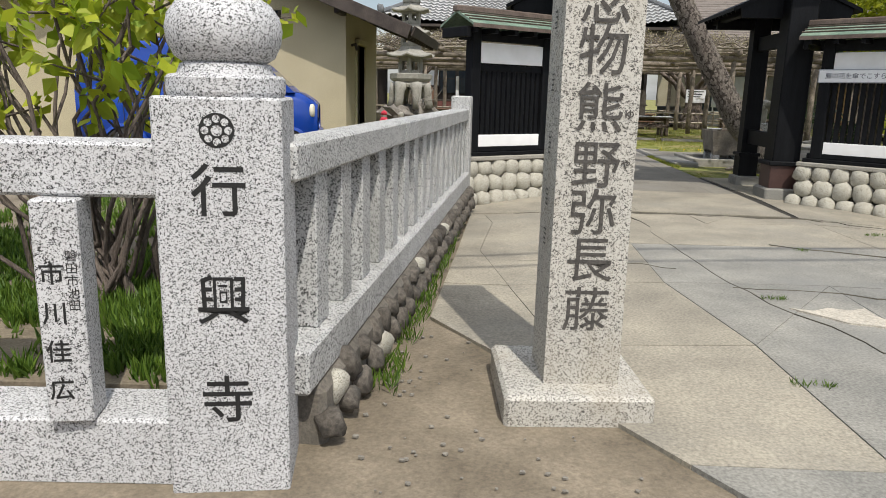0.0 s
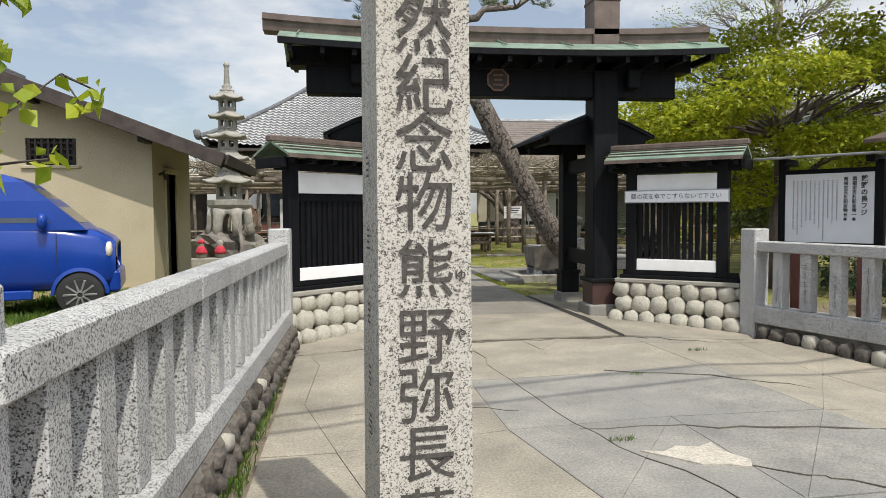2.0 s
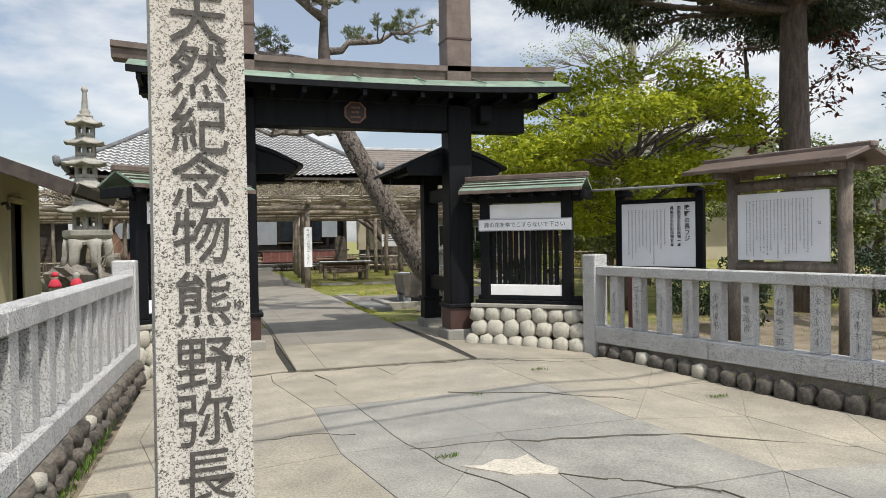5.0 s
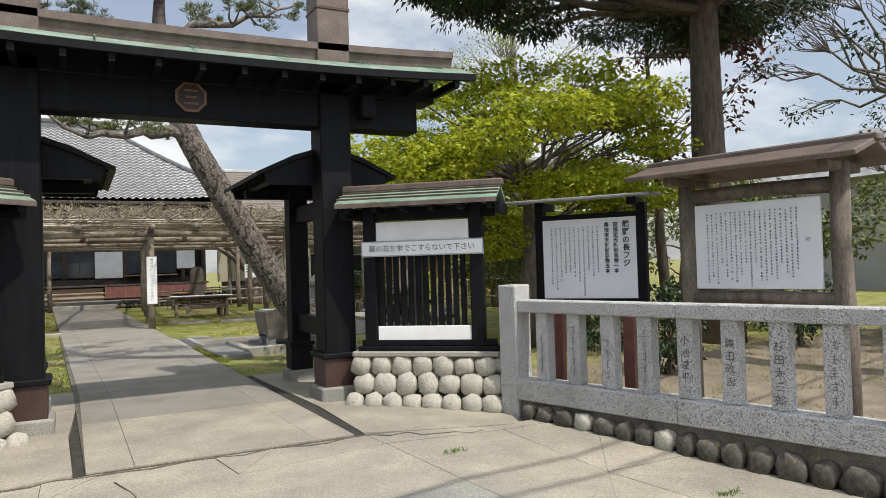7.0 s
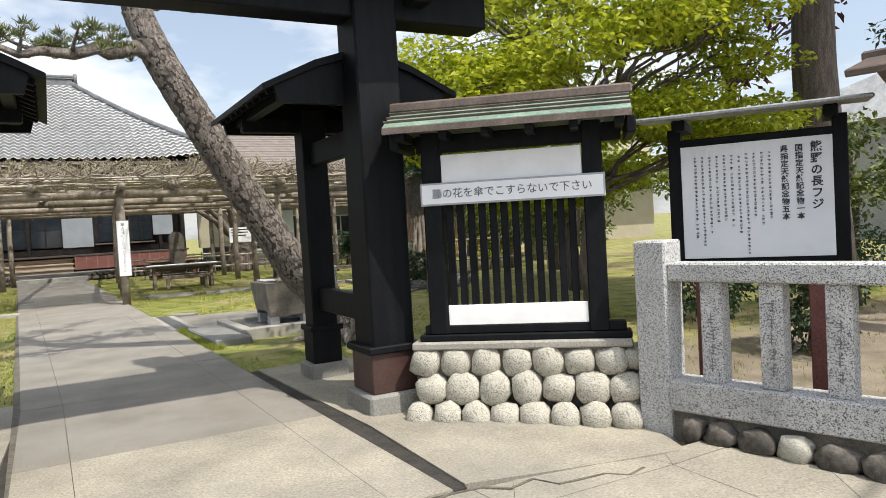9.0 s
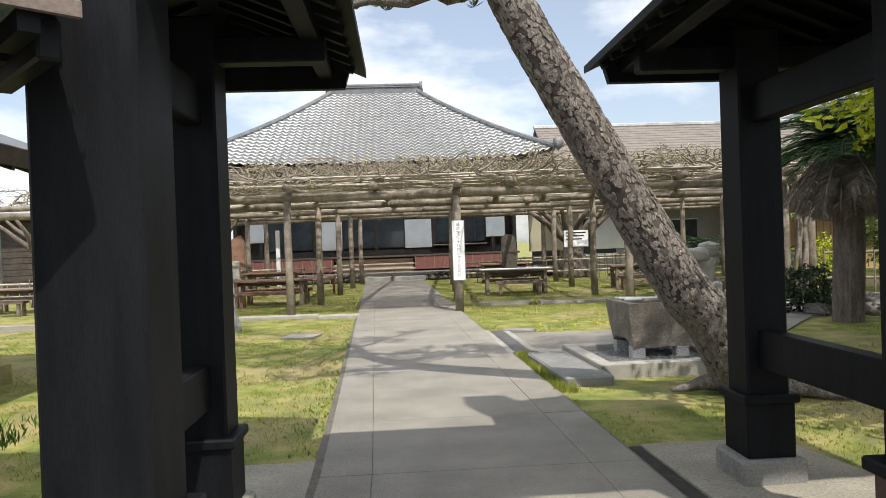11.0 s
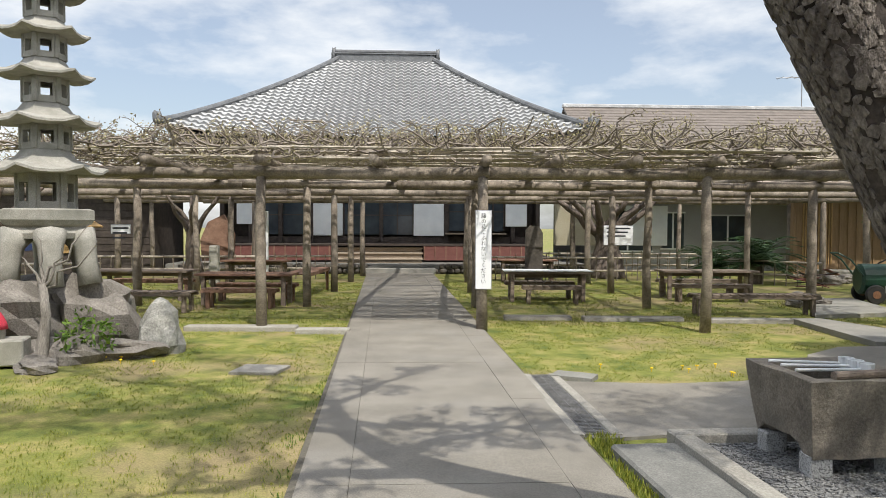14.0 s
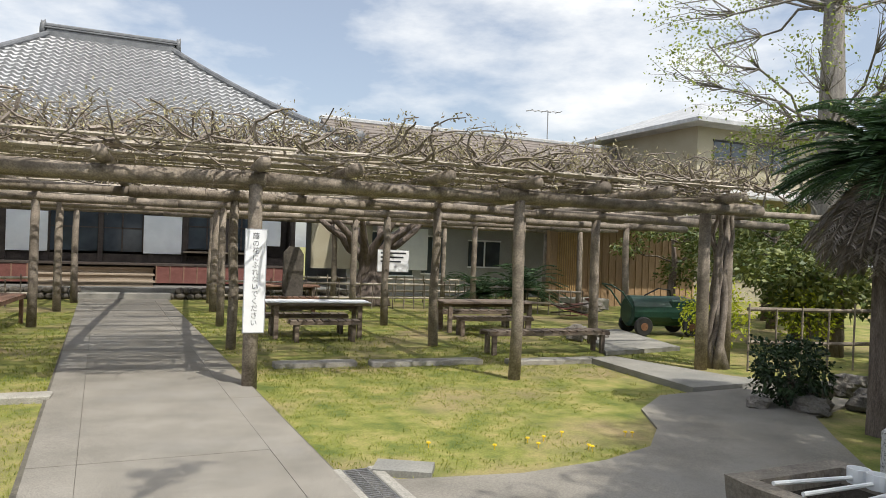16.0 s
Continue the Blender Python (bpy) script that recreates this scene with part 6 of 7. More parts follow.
part("body", basin(), TROUGH, bs)
part("water", Geo().box(.12, .70, .14, .70, .50, .585), WATER, bs, "still dark water")
for x0, y0 in ((.06, .08), (.60, .08), (.06, .62), (.60, .62)):
    part("foot", Geo().box(x0, x0 + .16, y0, y0 + .14, -.01, .15, .01), GRANITE_GREY, bs)
for k, y in enumerate((.24, .42, .58)):
    ld = thing("ladle", "white dipper with a long pale handle across the basin", "ladle", pose(4.40, 16.42, .07, 0, 0, 2) @ pose(.04, y, .695, 0, 2, 8 - k * 6), "dippers")
    part("handle", Geo().tube([(0, 0, 0), (.52, 0, 0)], .011, 7), SHOJI, ld)
    part("cup", Geo().lathe([(.052, -.03), (.055, .045), (.047, .045), (.044, -.02), (.002, -.02)], 16, pose(.57, 0, 0)), SHOJI, ld)
solid("pipe", Geo().tube([(4.6, 16.5, .755), (5.3, 16.62, .76)], .03, 10), TABLEWOOD, "dark round pole lying across the basin", "pole")

# carved spout figure behind the basin, kept plain
random.seed(46)
dg = Geo()
dg.stone((0, 0, .18), (.13, .12, .26), 14, .15, 2.0, rings=10).stone((-.12, -.05, .40), (.17, .10, .09), 14, .2, 5.0, rings=8).stone((.05, .02, .46), (.12, .11, .11), 14, .25, 7.0, rings=8).stone((.12, .06, .36), (.10, .07, .10), 12, .3, 8.0, rings=8)
solid("stone_figure", dg, LANTERN, "pale carved stone spout figure on a pedestal", "statue", pose(5.58, 17.02, .86), smooth=True)
solid("figure_pedestal", Geo().box(-.16, .16, -.16, .16, -.05, .92, .02), GRANITE_GREY, "grey stone pedestal of the spout figure", "pedestal", pose(5.58, 17.02, 0, 0, 0, 4))

# ---- stone pagoda on rocks ----
PX, PY = -3.16, 22.0
pag = thing("stone_pagoda", "tall five-tiered grey stone pagoda lantern on rocks", "pagoda", pose(PX, PY, 0, 0, 0, 30))


def hexroof(w, z, h):
    """An upswept six-sided stone roof."""
    gg = Geo()
    n = 24
    prof = [(.42, -.0), (1.0, .0), (1.0, .10), (.72, .30), (.48, .62), (.36, 1.0)]
    for r, f in prof:
        for k in range(n):
            a = 2 * math.pi * k / n
            c = abs(((a / (math.pi / 3)) % 1) - .5) * 2
            hexr = math.cos(math.pi / 6) / math.cos(((a % (math.pi / 3)) - math.pi / 6))
            lift = .28 * c ** 3 * max(0, (r - .4)) ** 1.5
            gg.v.append((w / 2 * r * hexr * math.cos(a) * 1.08, w / 2 * r * hexr * math.sin(a) * 1.08, z + h * (f + lift * 1.6)))
    for i in range(len(prof) - 1):
        gg.f += [(i * n + k, i * n + (k + 1) % n, (i + 1) * n + (k + 1) % n, (i + 1) * n + k) for k in range(n)]
    gg.f += [tuple(reversed(range(n))), tuple((len(prof) - 1) * n + k for k in range(n))]
    return gg


def cell(w, z0, z1, name):
    """A six-sided drum with a window through each side."""
    gg = Geo()
    r = w / 2
    for k in range(6):
        a = math.pi / 3 * k
        gg.box(r * .80, r * .98, -r * .12, r * .12, z0, z1, .01, pose(0, 0, 0, 0, 0, math.degrees(a)))
        a2 = a + math.pi / 6
        m = pose(0, 0, 0, 0, 0, math.degrees(a2))
        ap, hw = r * .80, r * .48
        hz = z1 - z0
        gg.box(ap - .06, ap + .01, -hw, hw, z0, z0 + hz * .25, 0, m).box(ap - .06, ap + .01, -hw, hw, z1 - hz * .25, z1, 0, m)
        gg.box(ap - .06, ap + .01, -hw, -hw * .5, z0 + hz * .25, z1 - hz * .25, 0, m).box(ap - .06, ap + .01, hw * .5, hw, z0 + hz * .25, z1 - hz * .25, 0, m)
    part(name, gg, LANTERN, pag)


for w, z, h in ((.98, 4.83, .26), (1.06, 4.29, .27), (1.16, 3.72, .29), (1.30, 3.08, .32), (1.44, 2.42, .36)):
    part("tier_roof", hexroof(w, z, h), LANTERN, pag)
for w, z0, z1 in ((.52, 4.52, 4.84), (.56, 3.98, 4.30), (.60, 3.38, 3.73), (.66, 2.75, 3.09), (.78, 1.92, 2.43)):
    cell(w, z0, z1, "tier")
part("finial", Geo().lathe([(.20, 5.05), (.21, 5.10), (.12, 5.15), (.15, 5.20), (.095, 5.25)] + [(r, 5.27 + .055 * k + d) for k in range(9) for r, d in ((.10 - .004 * k, 0), (.075 - .003 * k, .03))] + [(.085, 5.78), (.09, 5.83), (.05, 5.90), (.01, 5.94)], 14), LANTERN, pag, smooth=True)
part("gallery", Geo().lathe([(.50, 1.70), (.60, 1.74), (.64, 1.80), (.64, 1.93), (.58, 1.95), (.58, 1.90), (.01, 1.90)], 6), LANTERN, pag)
part("table_top", Geo().lathe([(.30, 1.55), (.56, 1.55), (.58, 1.62), (.52, 1.71), (.30, 1.71)], 6), LANTERN, pag)
for k in range(6):
    a = math.pi / 3 * k + math.pi / 6
    lg = Geo()
    pts = [(math.cos(a) * q, math.sin(a) * q, z) for q, z in ((.42, 1.62), (.50, 1.45), (.53, 1.2), (.58, .92))]
    lg.tube(pts, [.22, .16, .135, .16], 8)
    part("leg", lg, LANTERN, pag, smooth=True)


def rock(label, x, y, z, s, seed, mat=ROCK, name="rock", rough=.28):
    return solid(name, Geo().stone((0, 0, 0), s, 18, rough, seed, rings=11), mat, label, "rock", pose(x, y, z, 0, 0, seed * 37 % 360), "garden rocks")


rock("large brown base rock of the pagoda", -3.35, 22.1, .40, (.82, .75, .58), 1.3)
rock("large grey base rock of the pagoda", -2.7, 22.3, .36, (.56, .6, .55), 2.9)
rock("mossy grey rock in the turf", -2.6, 21.35, .05, (.5, .36, .22), 4.1)
rock("flat grey stone beside the rocks", -1.95, 21.6, .06, (.55, .36, .14), 5.2)
rock("rounded grey stone in the grass", -4.2, 20.9, .05, (.18, .16, .14), 6.3)
rock("rounded grey stone in the grass", -3.75, 20.75, .04, (.16, .14, .12), 7.7)
rock("low flat stone in the grass", -2.7, 20.75, .03, (.38, .22, .10), 8.1)
rock("grey rock beside the pagoda", -2.0, 22.5, .08, (.36, .3, .2), 9.9)
solid("standing_stone", Geo().tube([(0, 0, -.1), (.02, 0, .1), (.0, .02, .35), (.03, 0, .55), (.01, 0, .68), (0, 0, .74)], [.30, .33, .28, .20, .11, .03], 12, jag=.13), ROCK_LIGHT, "pointed pale standing stone in the turf", "rock", pose(-1.62, 21.9, 0))
# small bib-wearing statues on a stone bench, kept plain
solid("stone_bench", Geo().box(-.62, .62, -.2, .2, .02, .34, .02), LANTERN, "grey stone bench carrying two small statues", "bench", pose(-3.5, 20.8, 0, 0, 0, 14))
for dx in (-.22, .26):
    st = Geo().lathe([(.13, 0), (.14, .12), (.10, .26), (.06, .32), (.085, .38), (.08, .44), (.04, .49), (.005, .5)], 14)
    solid("small_statue", st, LANTERN, "small plain seated stone statue", "statue", pose(-3.52 + dx, 20.8 + dx * .25, .34), "bib statues", smooth=True)
    solid("bib", Geo().lathe([(.165, .12), (.15, .19), (.115, .27), (.075, .33), (.07, .33), (.11, .26), (.145, .19), (.158, .12)], 14), RED, "red cloth bib on the statue", "bib", pose(-3.52 + dx, 20.8 + dx * .25, .34), "bibs", smooth=True)
solid("cap", Geo().lathe([(.092, .40), (.09, .46), (.05, .51), (.005, .525)], 12), RED, "red knitted cap on the statue", "cap", pose(-3.74, 20.745, .34), smooth=True)
random.seed(47)
sap = thing("bare_sapling", "small pale bare trunk with thin twigs", "tree", pose(-2.75, 21.0, 0))
sg_ = Geo()
sg_.tube([(-.12, 0, -.05), (0, 0, .15), (.06, 0, .6), (.02, 0, 1.0)], [.20, .08, .06, .05], 8, jag=.1)
for e in ((.55, .1, 1.75), (-.25, 0, 1.35), (.3, -.1, 1.45), (-.1, .1, 1.6), (.7, 0, 1.55)):
    sg_.tube(wander((.02, 0, .95), e, 5, .12), [.03, .022, .016, .012, .008, .004], 5, False)
part("branches", sg_, BARKGREY, sap, smooth=True)
gl = Geo()
clump(gl, (-2.3, 21.2, .35), (.5, .35, .3), 320, .09, .5)
solid("low_shrub", gl, L_WEED, "low fresh green shrub among the rocks", "shrub")
solid("old_fence_footing", Geo().box(-13, -4.4, 0, .15, -.05, .12), COPING, "low edging beyond the pagoda", "kerb", pose(0, 23.4, 0))


# ---- main hall ----
hall = thing("temple_hall", "wooden temple hall with a broad hipped grey tile roof", "building", pose(.75, 40.2, 0))
HX, EZ, RZ = 7.65, 4.85, 9.35
YE, YR = -2.7, 4.9


def hall_pt(s, v, side):
    """A point of the hipped roof: s along the eave -1..1, v from eave to ridge."""
    hx = HX + (2.15 - HX) * v
    dz = (RZ - EZ) * (.88 * v + .12 * v * v)
    lift = .42 * abs(s) ** 5 * (1 - v) ** 2
    if side == 0:
        return Vector((s * hx, YE + (YR - YE) * v, EZ + dz + lift))
    hy = (YR - YE) * (1 - v)
    return Vector((side * hx, YR + s * hy, EZ + dz + lift))


def tiled(side, cols, rows):
    """Wavy courses of pan tiles, each course stepping over the one below."""
    gg = Geo()
    gg.edge = []
    sub = 6
    nc = cols * sub
    for r in range(rows):
        for e in (0, 1):
            v = (r + e) / rows
            for c in range(nc + 1):
                s = -1 + 2 * c / nc
                ph = (s * (HX + (2.15 - HX) * v)) / (2 * HX / cols) if side == 0 else s * cols / 2
                p = hall_pt(s, v, side)
                p.z += .042 * math.sin(2 * math.pi * ph) + (.10 if e == 0 else 0.0)
                gg.v.append(tuple(p))
        b = r * 2 * (nc + 1)
        gg.f += [(b + c, b + c + 1, b + nc + 1 + c + 1, b + nc + 1 + c) for c in range(nc)]
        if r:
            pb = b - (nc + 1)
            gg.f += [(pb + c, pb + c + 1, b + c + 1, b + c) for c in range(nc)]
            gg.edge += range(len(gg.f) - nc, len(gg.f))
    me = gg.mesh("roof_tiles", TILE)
    me.materials.append(TILE_EDGE_SHADE)
    # step faces coloured darker, standing in for shade beneath each tile course
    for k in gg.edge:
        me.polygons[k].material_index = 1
    return me


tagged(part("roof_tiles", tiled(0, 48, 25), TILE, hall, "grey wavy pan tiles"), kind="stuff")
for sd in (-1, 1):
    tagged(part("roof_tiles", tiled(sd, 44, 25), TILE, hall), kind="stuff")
bk = Geo()
bk.add([(-HX, 2 * YR - YE, EZ), (HX, 2 * YR - YE, EZ), (2.15, YR, RZ), (-2.15, YR, RZ)], [(0, 1, 2, 3)])
part("rear_slope", bk, TILE, hall)
for sd in (-1, 1):
    pts = [hall_pt(sd, k / 12, 0) + Vector((0, -.02, .10)) for k in range(13)]
    hr = part("hip_ridge", Geo().tube(pts, [.15] + [.12] * 12, 8), TILE_DARK, hall, "dark hip ridge tiles")
    part("end_tile", Geo().stone(tuple(pts[0] + Vector((sd * .05, -.05, .12))), (.18, .18, .24), 10, .3, 3.3), TILE_DARK, hr, "dark ornamental ridge-end tile", smooth=True)
rg = part("main_ridge", Geo().box(-2.25, 2.25, YR - .18, YR + .18, RZ - .1, RZ + .24, .02).box(-2.32, 2.32, YR - .24, YR + .24, RZ + .24, RZ + .30, .02).box(-2.38, 2.38, YR - .15, YR + .15, RZ + .30, RZ + .46, .05), TILE_DARK, hall, "dark stacked ridge tiles")
for sd in (-1, 1):
    part("end_tile", Geo().stone((sd * 2.38, YR, RZ + .26), (.12, .22, .30), 10, .25, 4.4), TILE_DARK, rg, smooth=True)
part("eave_board", Geo().box(-HX + .5, HX - .5, YE + .06, YE + .16, EZ - .16, EZ - .03, .01), DARKWOOD, hall)
sf = Geo().add([(-HX + .2, YE + .1, EZ - .04), (HX - .2, YE + .1, EZ - .04), (HX - .2, .3, EZ + .5), (-HX + .2, .3, EZ + .5)], [(0, 1, 2, 3)])
part("soffit", sf, DARKWOOD, hall)
for k in range(48):
    x = -7.2 + k * 14.4 / 47
    part("rafter", Geo().box(x - .035, x + .035, -1.3, 1.3, -.04, .04, 0, pose(0, -1.25, EZ + .04, 9)), DARKWOOD, hall)
part("frieze", Geo().box(-6.3, 6.3, -.1, .1, 3.1, 5.2), DARKWOOD, hall)
part("lower_wall", Geo().box(-6.3, 6.3, -.05, .12, .80, 1.32), DARKWOOD, hall)
part("core_wall", Geo().box(-6.3, 6.3, .6, .8, .5, 4.8).box(-6.3, -6.1, .0, 9.6, .5, 4.8).box(6.1, 6.3, .0, 9.6, .5, 4.8).box(-6.3, 6.3, 9.4, 9.6, .5, 4.8), DARKWOOD, hall)
for x in (-6.2, -5.1, -3.95, -2.75, -1.55, -.02, 1.5, 2.55, 3.95, 5.2, 6.2):
    part("pillar", Geo().box(x - .08, x + .08, -.12, .06, .5, 3.2, .01), DARKWOOD, hall)
for x0, x1, z0, z1 in ((-5.62, -4.95, 1.80, 2.62), (-2.66, -1.52, 1.36, 2.62), (1.26, 2.45, 1.36, 2.62), (4.9, 5.75, 1.74, 2.62)):
    part("white_panel", Geo().box(x0, x1, -.16, -.12, z0, z1, .006), SHOJI, hall, "pale white sliding panel")
for x0, x1, z0 in ((-4.9, -2.85, 1.4), (2.65, 3.9, 1.55), (3.98, 4.85, 1.55), (-1.48, -.02, 1.4), (.0, 1.24, 1.4)):
    wn = part("window", Geo().box(x0, x1, .0, .03, z0, 3.0), PANE, hall, "dark glazed sliding door")
    for f in (0, .5, 1):
        part("window_bar", Geo().box(x0 + (x1 - x0) * f - .025, x0 + (x1 - x0) * f + .025, -.03, .04, z0, 3.0), DARKWOOD, wn)
    part("window_bar", Geo().box(x0, x1, -.03, .04, z0 + .75, z0 + .79), DARKWOOD, wn)
part("window_ledge", Geo().box(2.5, 4.9, -.45, -.05, 1.42, 1.48, .01), STEPWOOD, hall)
part("veranda_edge", Geo().box(-6.3, 6.3, -.75, -.05, .98, 1.06, .01), DARKWOOD, hall)
for k, (z, d) in enumerate(((.92, .55), (.72, .95), (.52, 1.35))):
    part("step", Geo().box(-1.85, 1.62, -d - .05, -d + .42, z - .06, z, .01), STEPWOOD, hall, "worn wooden step")
    part("riser", Geo().box(-1.8, 1.57, -d + .01, -d + .04, z - .2, z - .06), STEPWOOD, hall)
for x0, x1 in ((-6.2, -1.9), (1.65, 6.2)):
    part("skirt", Geo().box(x0, x1, -.72, -.66, .42, .98), REDPOST, hall, "red-brown boarded skirt")
    k = x0
    while k < x1:
        part("skirt_batten", Geo().box(k, k + .04, -.75, -.72, .42, .98), REDWOOD, hall)
        k += .42
solid("stone_terrace", Geo().box(-7, 8.5, 38.2, 50, -.05, .34, .02), CONCRETE_DARK, "low stone terrace of the hall", "terrace", kind="structure")
random.seed(48)
tw = thing("terrace_stones", "row of dark rounded stones facing the terrace", "stones", pose(0, 38.15, 0), kind="structure")
for r in range(2):
    x = -6.5
    while x < 8.3:
        w = random.uniform(.10, .2)
        if not (.2 < x < 2.6 and r == 1):
            part("stone", dst[random.randrange(5)], None, tw, m=Matrix.Translation((x + w, -.04, .09 + r * .17)) @ Matrix.Diagonal((w, .12, .10, 1)))
        x += 2 * w
part("step_stone", Geo().box(.1, 2.8, -.35, .1, -.03, .2, .02), CONCRETE, tw)

# ---- houses behind ----
wing_h = thing("side_house", "long low house with a brown slate roof", "building", pose(9.0, 43.6, 0))
part("wall", Geo().box(0, 15, -3.4, -3.2, -.05, 4.2).box(0, .2, -3.2, 3.2, -.05, 5.0).box(14.8, 15, -3.2, 3.2, -.05, 5.0).box(0, 15, 3.2, 3.4, -.05, 4.2), HOUSEGREY, wing_h, "pale grey wall")
for q in (-1, 1):
    rf_ = part("roof_slope", Geo().add([(-.3, 0, 7.1), (15.4, 0, 7.1), (15.4, q * 5.8, 3.41), (-.3, q * 5.8, 3.41), (-.3, 0, 6.98), (15.4, 0, 6.98), (15.4, q * 5.8, 3.27), (-.3, q * 5.8, 3.27)], [(0, 1, 2, 3), (7, 6, 5, 4), (0, 4, 5, 1), (1, 5, 6, 2), (2, 6, 7, 3), (3, 7, 4, 0)]), SLATE, wing_h, "brown slate roof")
    for k in range(24):
        f = (k + .5) / 24
        part("slate_course", Geo().box(-.3, 15.4, -.012, .012, -.012, .022, 0, pose(0, q * 5.8 * f, 7.1 - 3.69 * f)), SLATE, rf_)
part("ridge", Geo().box(-.35, 15.45, -.14, .14, 7.05, 7.22, .03), TILE, wing_h)
for x0, x1, z0, z1 in ((.6, 2.6, .8, 2.4), (3.0, 3.9, .9, 2.3), (5.0, 6.4, 1.2, 2.2)):
    wn = part("window", Geo().box(x0, x1, -3.44, -3.41, z0, z1), PANE, wing_h, "grey window")
    part("window_frame", Geo().box(x0 - .05, x1 + .05, -3.46, -3.42, z1, z1 + .06).box(x0 - .05, x1 + .05, -3.46, -3.42, z0 - .06, z0).box((x0 + x1) / 2 - .03, (x0 + x1) / 2 + .03, -3.47, -3.44, z0, z1), SHOJI, wn)
part("white_panel", Geo().box(1.5, 3.2, -3.50, -3.47, 1.0, 2.6), SHOJI, wing_h)
part("ochre_wall", Geo().box(-1.4, .9, -3.6, -3.45, 1.0, 3.2), HOUSEWALL, wing_h, "ochre wall panel")
an = thing("antenna", "thin roof aerial on the house ridge", "antenna", pose(19.6, 43.6, 7.1))
part("mast", Geo().tube([(0, 0, 0), (0, 0, 1.5)], .025, 6), STEEL, an)
part("arm", Geo().tube([(-1.2, 0, 1.4), (.7, 0, 1.5)], .02, 5), STEEL, an)
for k in range(5):
    part("rod", Geo().tube([(-1 + k * .4, -.3, 1.41 + k * .02), (-1 + k * .4, .3, 1.41 + k * .02)], .012, 4), STEEL, an)
en = thing("entrance_building", "house front of warm cedar boards with lattice doors", "building", pose(14.9, 35.6, 0))
part("wall", Geo().box(0, 6.5, 0, .2, -.05, 3.6), CEDARWALL, en)
for k in range(22):
    part("batten", Geo().box(.1 + k * .3, .14 + k * .3, -.03, 0, 0, 3.5), CEDARWALL, en)
for k in range(12):
    part("lattice_bar", Geo().box(.3 + k * .09, .34 + k * .09, -.06, -.03, .5, 2.6), SHRINEWOOD, en)
part("roof", Geo().box(-.5, 7, -1.6, 1.2, 0, .12, .02, pose(0, 0, 3.6, 14)), SLATE, en)
part("step", Geo().box(.2, 1.6, -1.3, -.4, -.03, .35, .02), COPING, en)
h2 = thing("two_storey_house", "two-storey beige house with grey tiled roof", "building", pose(23.6, 38.0, 1.2))
part("wall", Geo().box(0, 11, 0, .25, -1.3, 6.4).box(0, .25, .25, 7, -1.3, 6.4).box(10.75, 11, .25, 7, 0, 6.4).box(0, 11, 7, 7.25, 0, 6.4), HOUSEWALL, h2, "beige rendered wall")
part("roof", Geo().add([(-.9, -1.0, 6.45), (12, -1.0, 6.45), (12, 8.2, 6.45), (-.9, 8.2, 6.45), (3.6, 3.6, 8.3), (8, 3.6, 8.3), (-.9, -1, 6.28), (12, -1, 6.28), (12, 8.2, 6.28), (-.9, 8.2, 6.28)], [(0, 1, 5, 4), (1, 2, 5), (2, 3, 4, 5), (3, 0, 4), (6, 7, 1, 0), (7, 8, 2, 1), (8, 9, 3, 2), (9, 6, 0, 3), (9, 8, 7, 6)]), TILE, h2, "grey tile roof")
for x in (.9, 3.4):
    wn = part("window", Geo().box(x, x + 1.9, -.04, -.01, 4.75, 5.7), PANE, h2)
    part("window_frame", Geo().box(x - .06, x + 1.96, -.07, -.02, 5.7, 5.78).box(x - .06, x + 1.96, -.07, -.02, 4.67, 4.75).box(x + .92, x + .98, -.07, -.02, 4.75, 5.7), RUBBER, wn)
for q in (-1, 1):
    part("lean_roof", Geo().box(-.8, 12, -2.2, .2, 0, .14, .02, pose(0, 0, 3.7, 16)), TILE, h2) if q > 0 else None
sh2 = thing("white_storehouse", "white-walled outbuilding with a dark roof", "building", pose(19.0, 3.2, 0))
part("wall", Geo().box(0, 8, 0, 9, -.05, 2.6), HOUSEGREY, sh2)
part("roof", Geo().box(-.7, 8.7, -.7, 9.7, 2.6, 2.8, .05), TILE, sh2)
for k in range(9):
    part("lattice_bar", Geo().box(-.05, -.01, 1 + k * .8, 1.08 + k * .8, .3, 1.6), DARKWOOD, sh2)

# ---- things under and behind the pergola ----
random.seed(49)


def bamboo_fence(a, b, h, label, step=.32, mat=BAMBOO):
    a, b = Vector((*a, 0)), Vector((*b, 0))
    L = (b - a).length
    f = thing("bamboo_fence", label, "fence", Matrix.Translation(a))
    d = b - a
    for z in (h * .42, h * .92):
        part("rail", Geo().tube([Vector((0, 0, z)), d * .5 + Vector((0, 0, z + random.uniform(-.03, .03))), d + Vector((0, 0, z))], .035, 7), mat, f)
    n = int(L / step)
    for k in range(n + 1):
        p = d * (k / n)
        part("upright", Geo().tube([p + Vector((0, -.03, -.05)), p + Vector((random.uniform(-.03, .03), -.03, h * random.uniform(.9, 1.08)))], .018, 5), LOG, f)


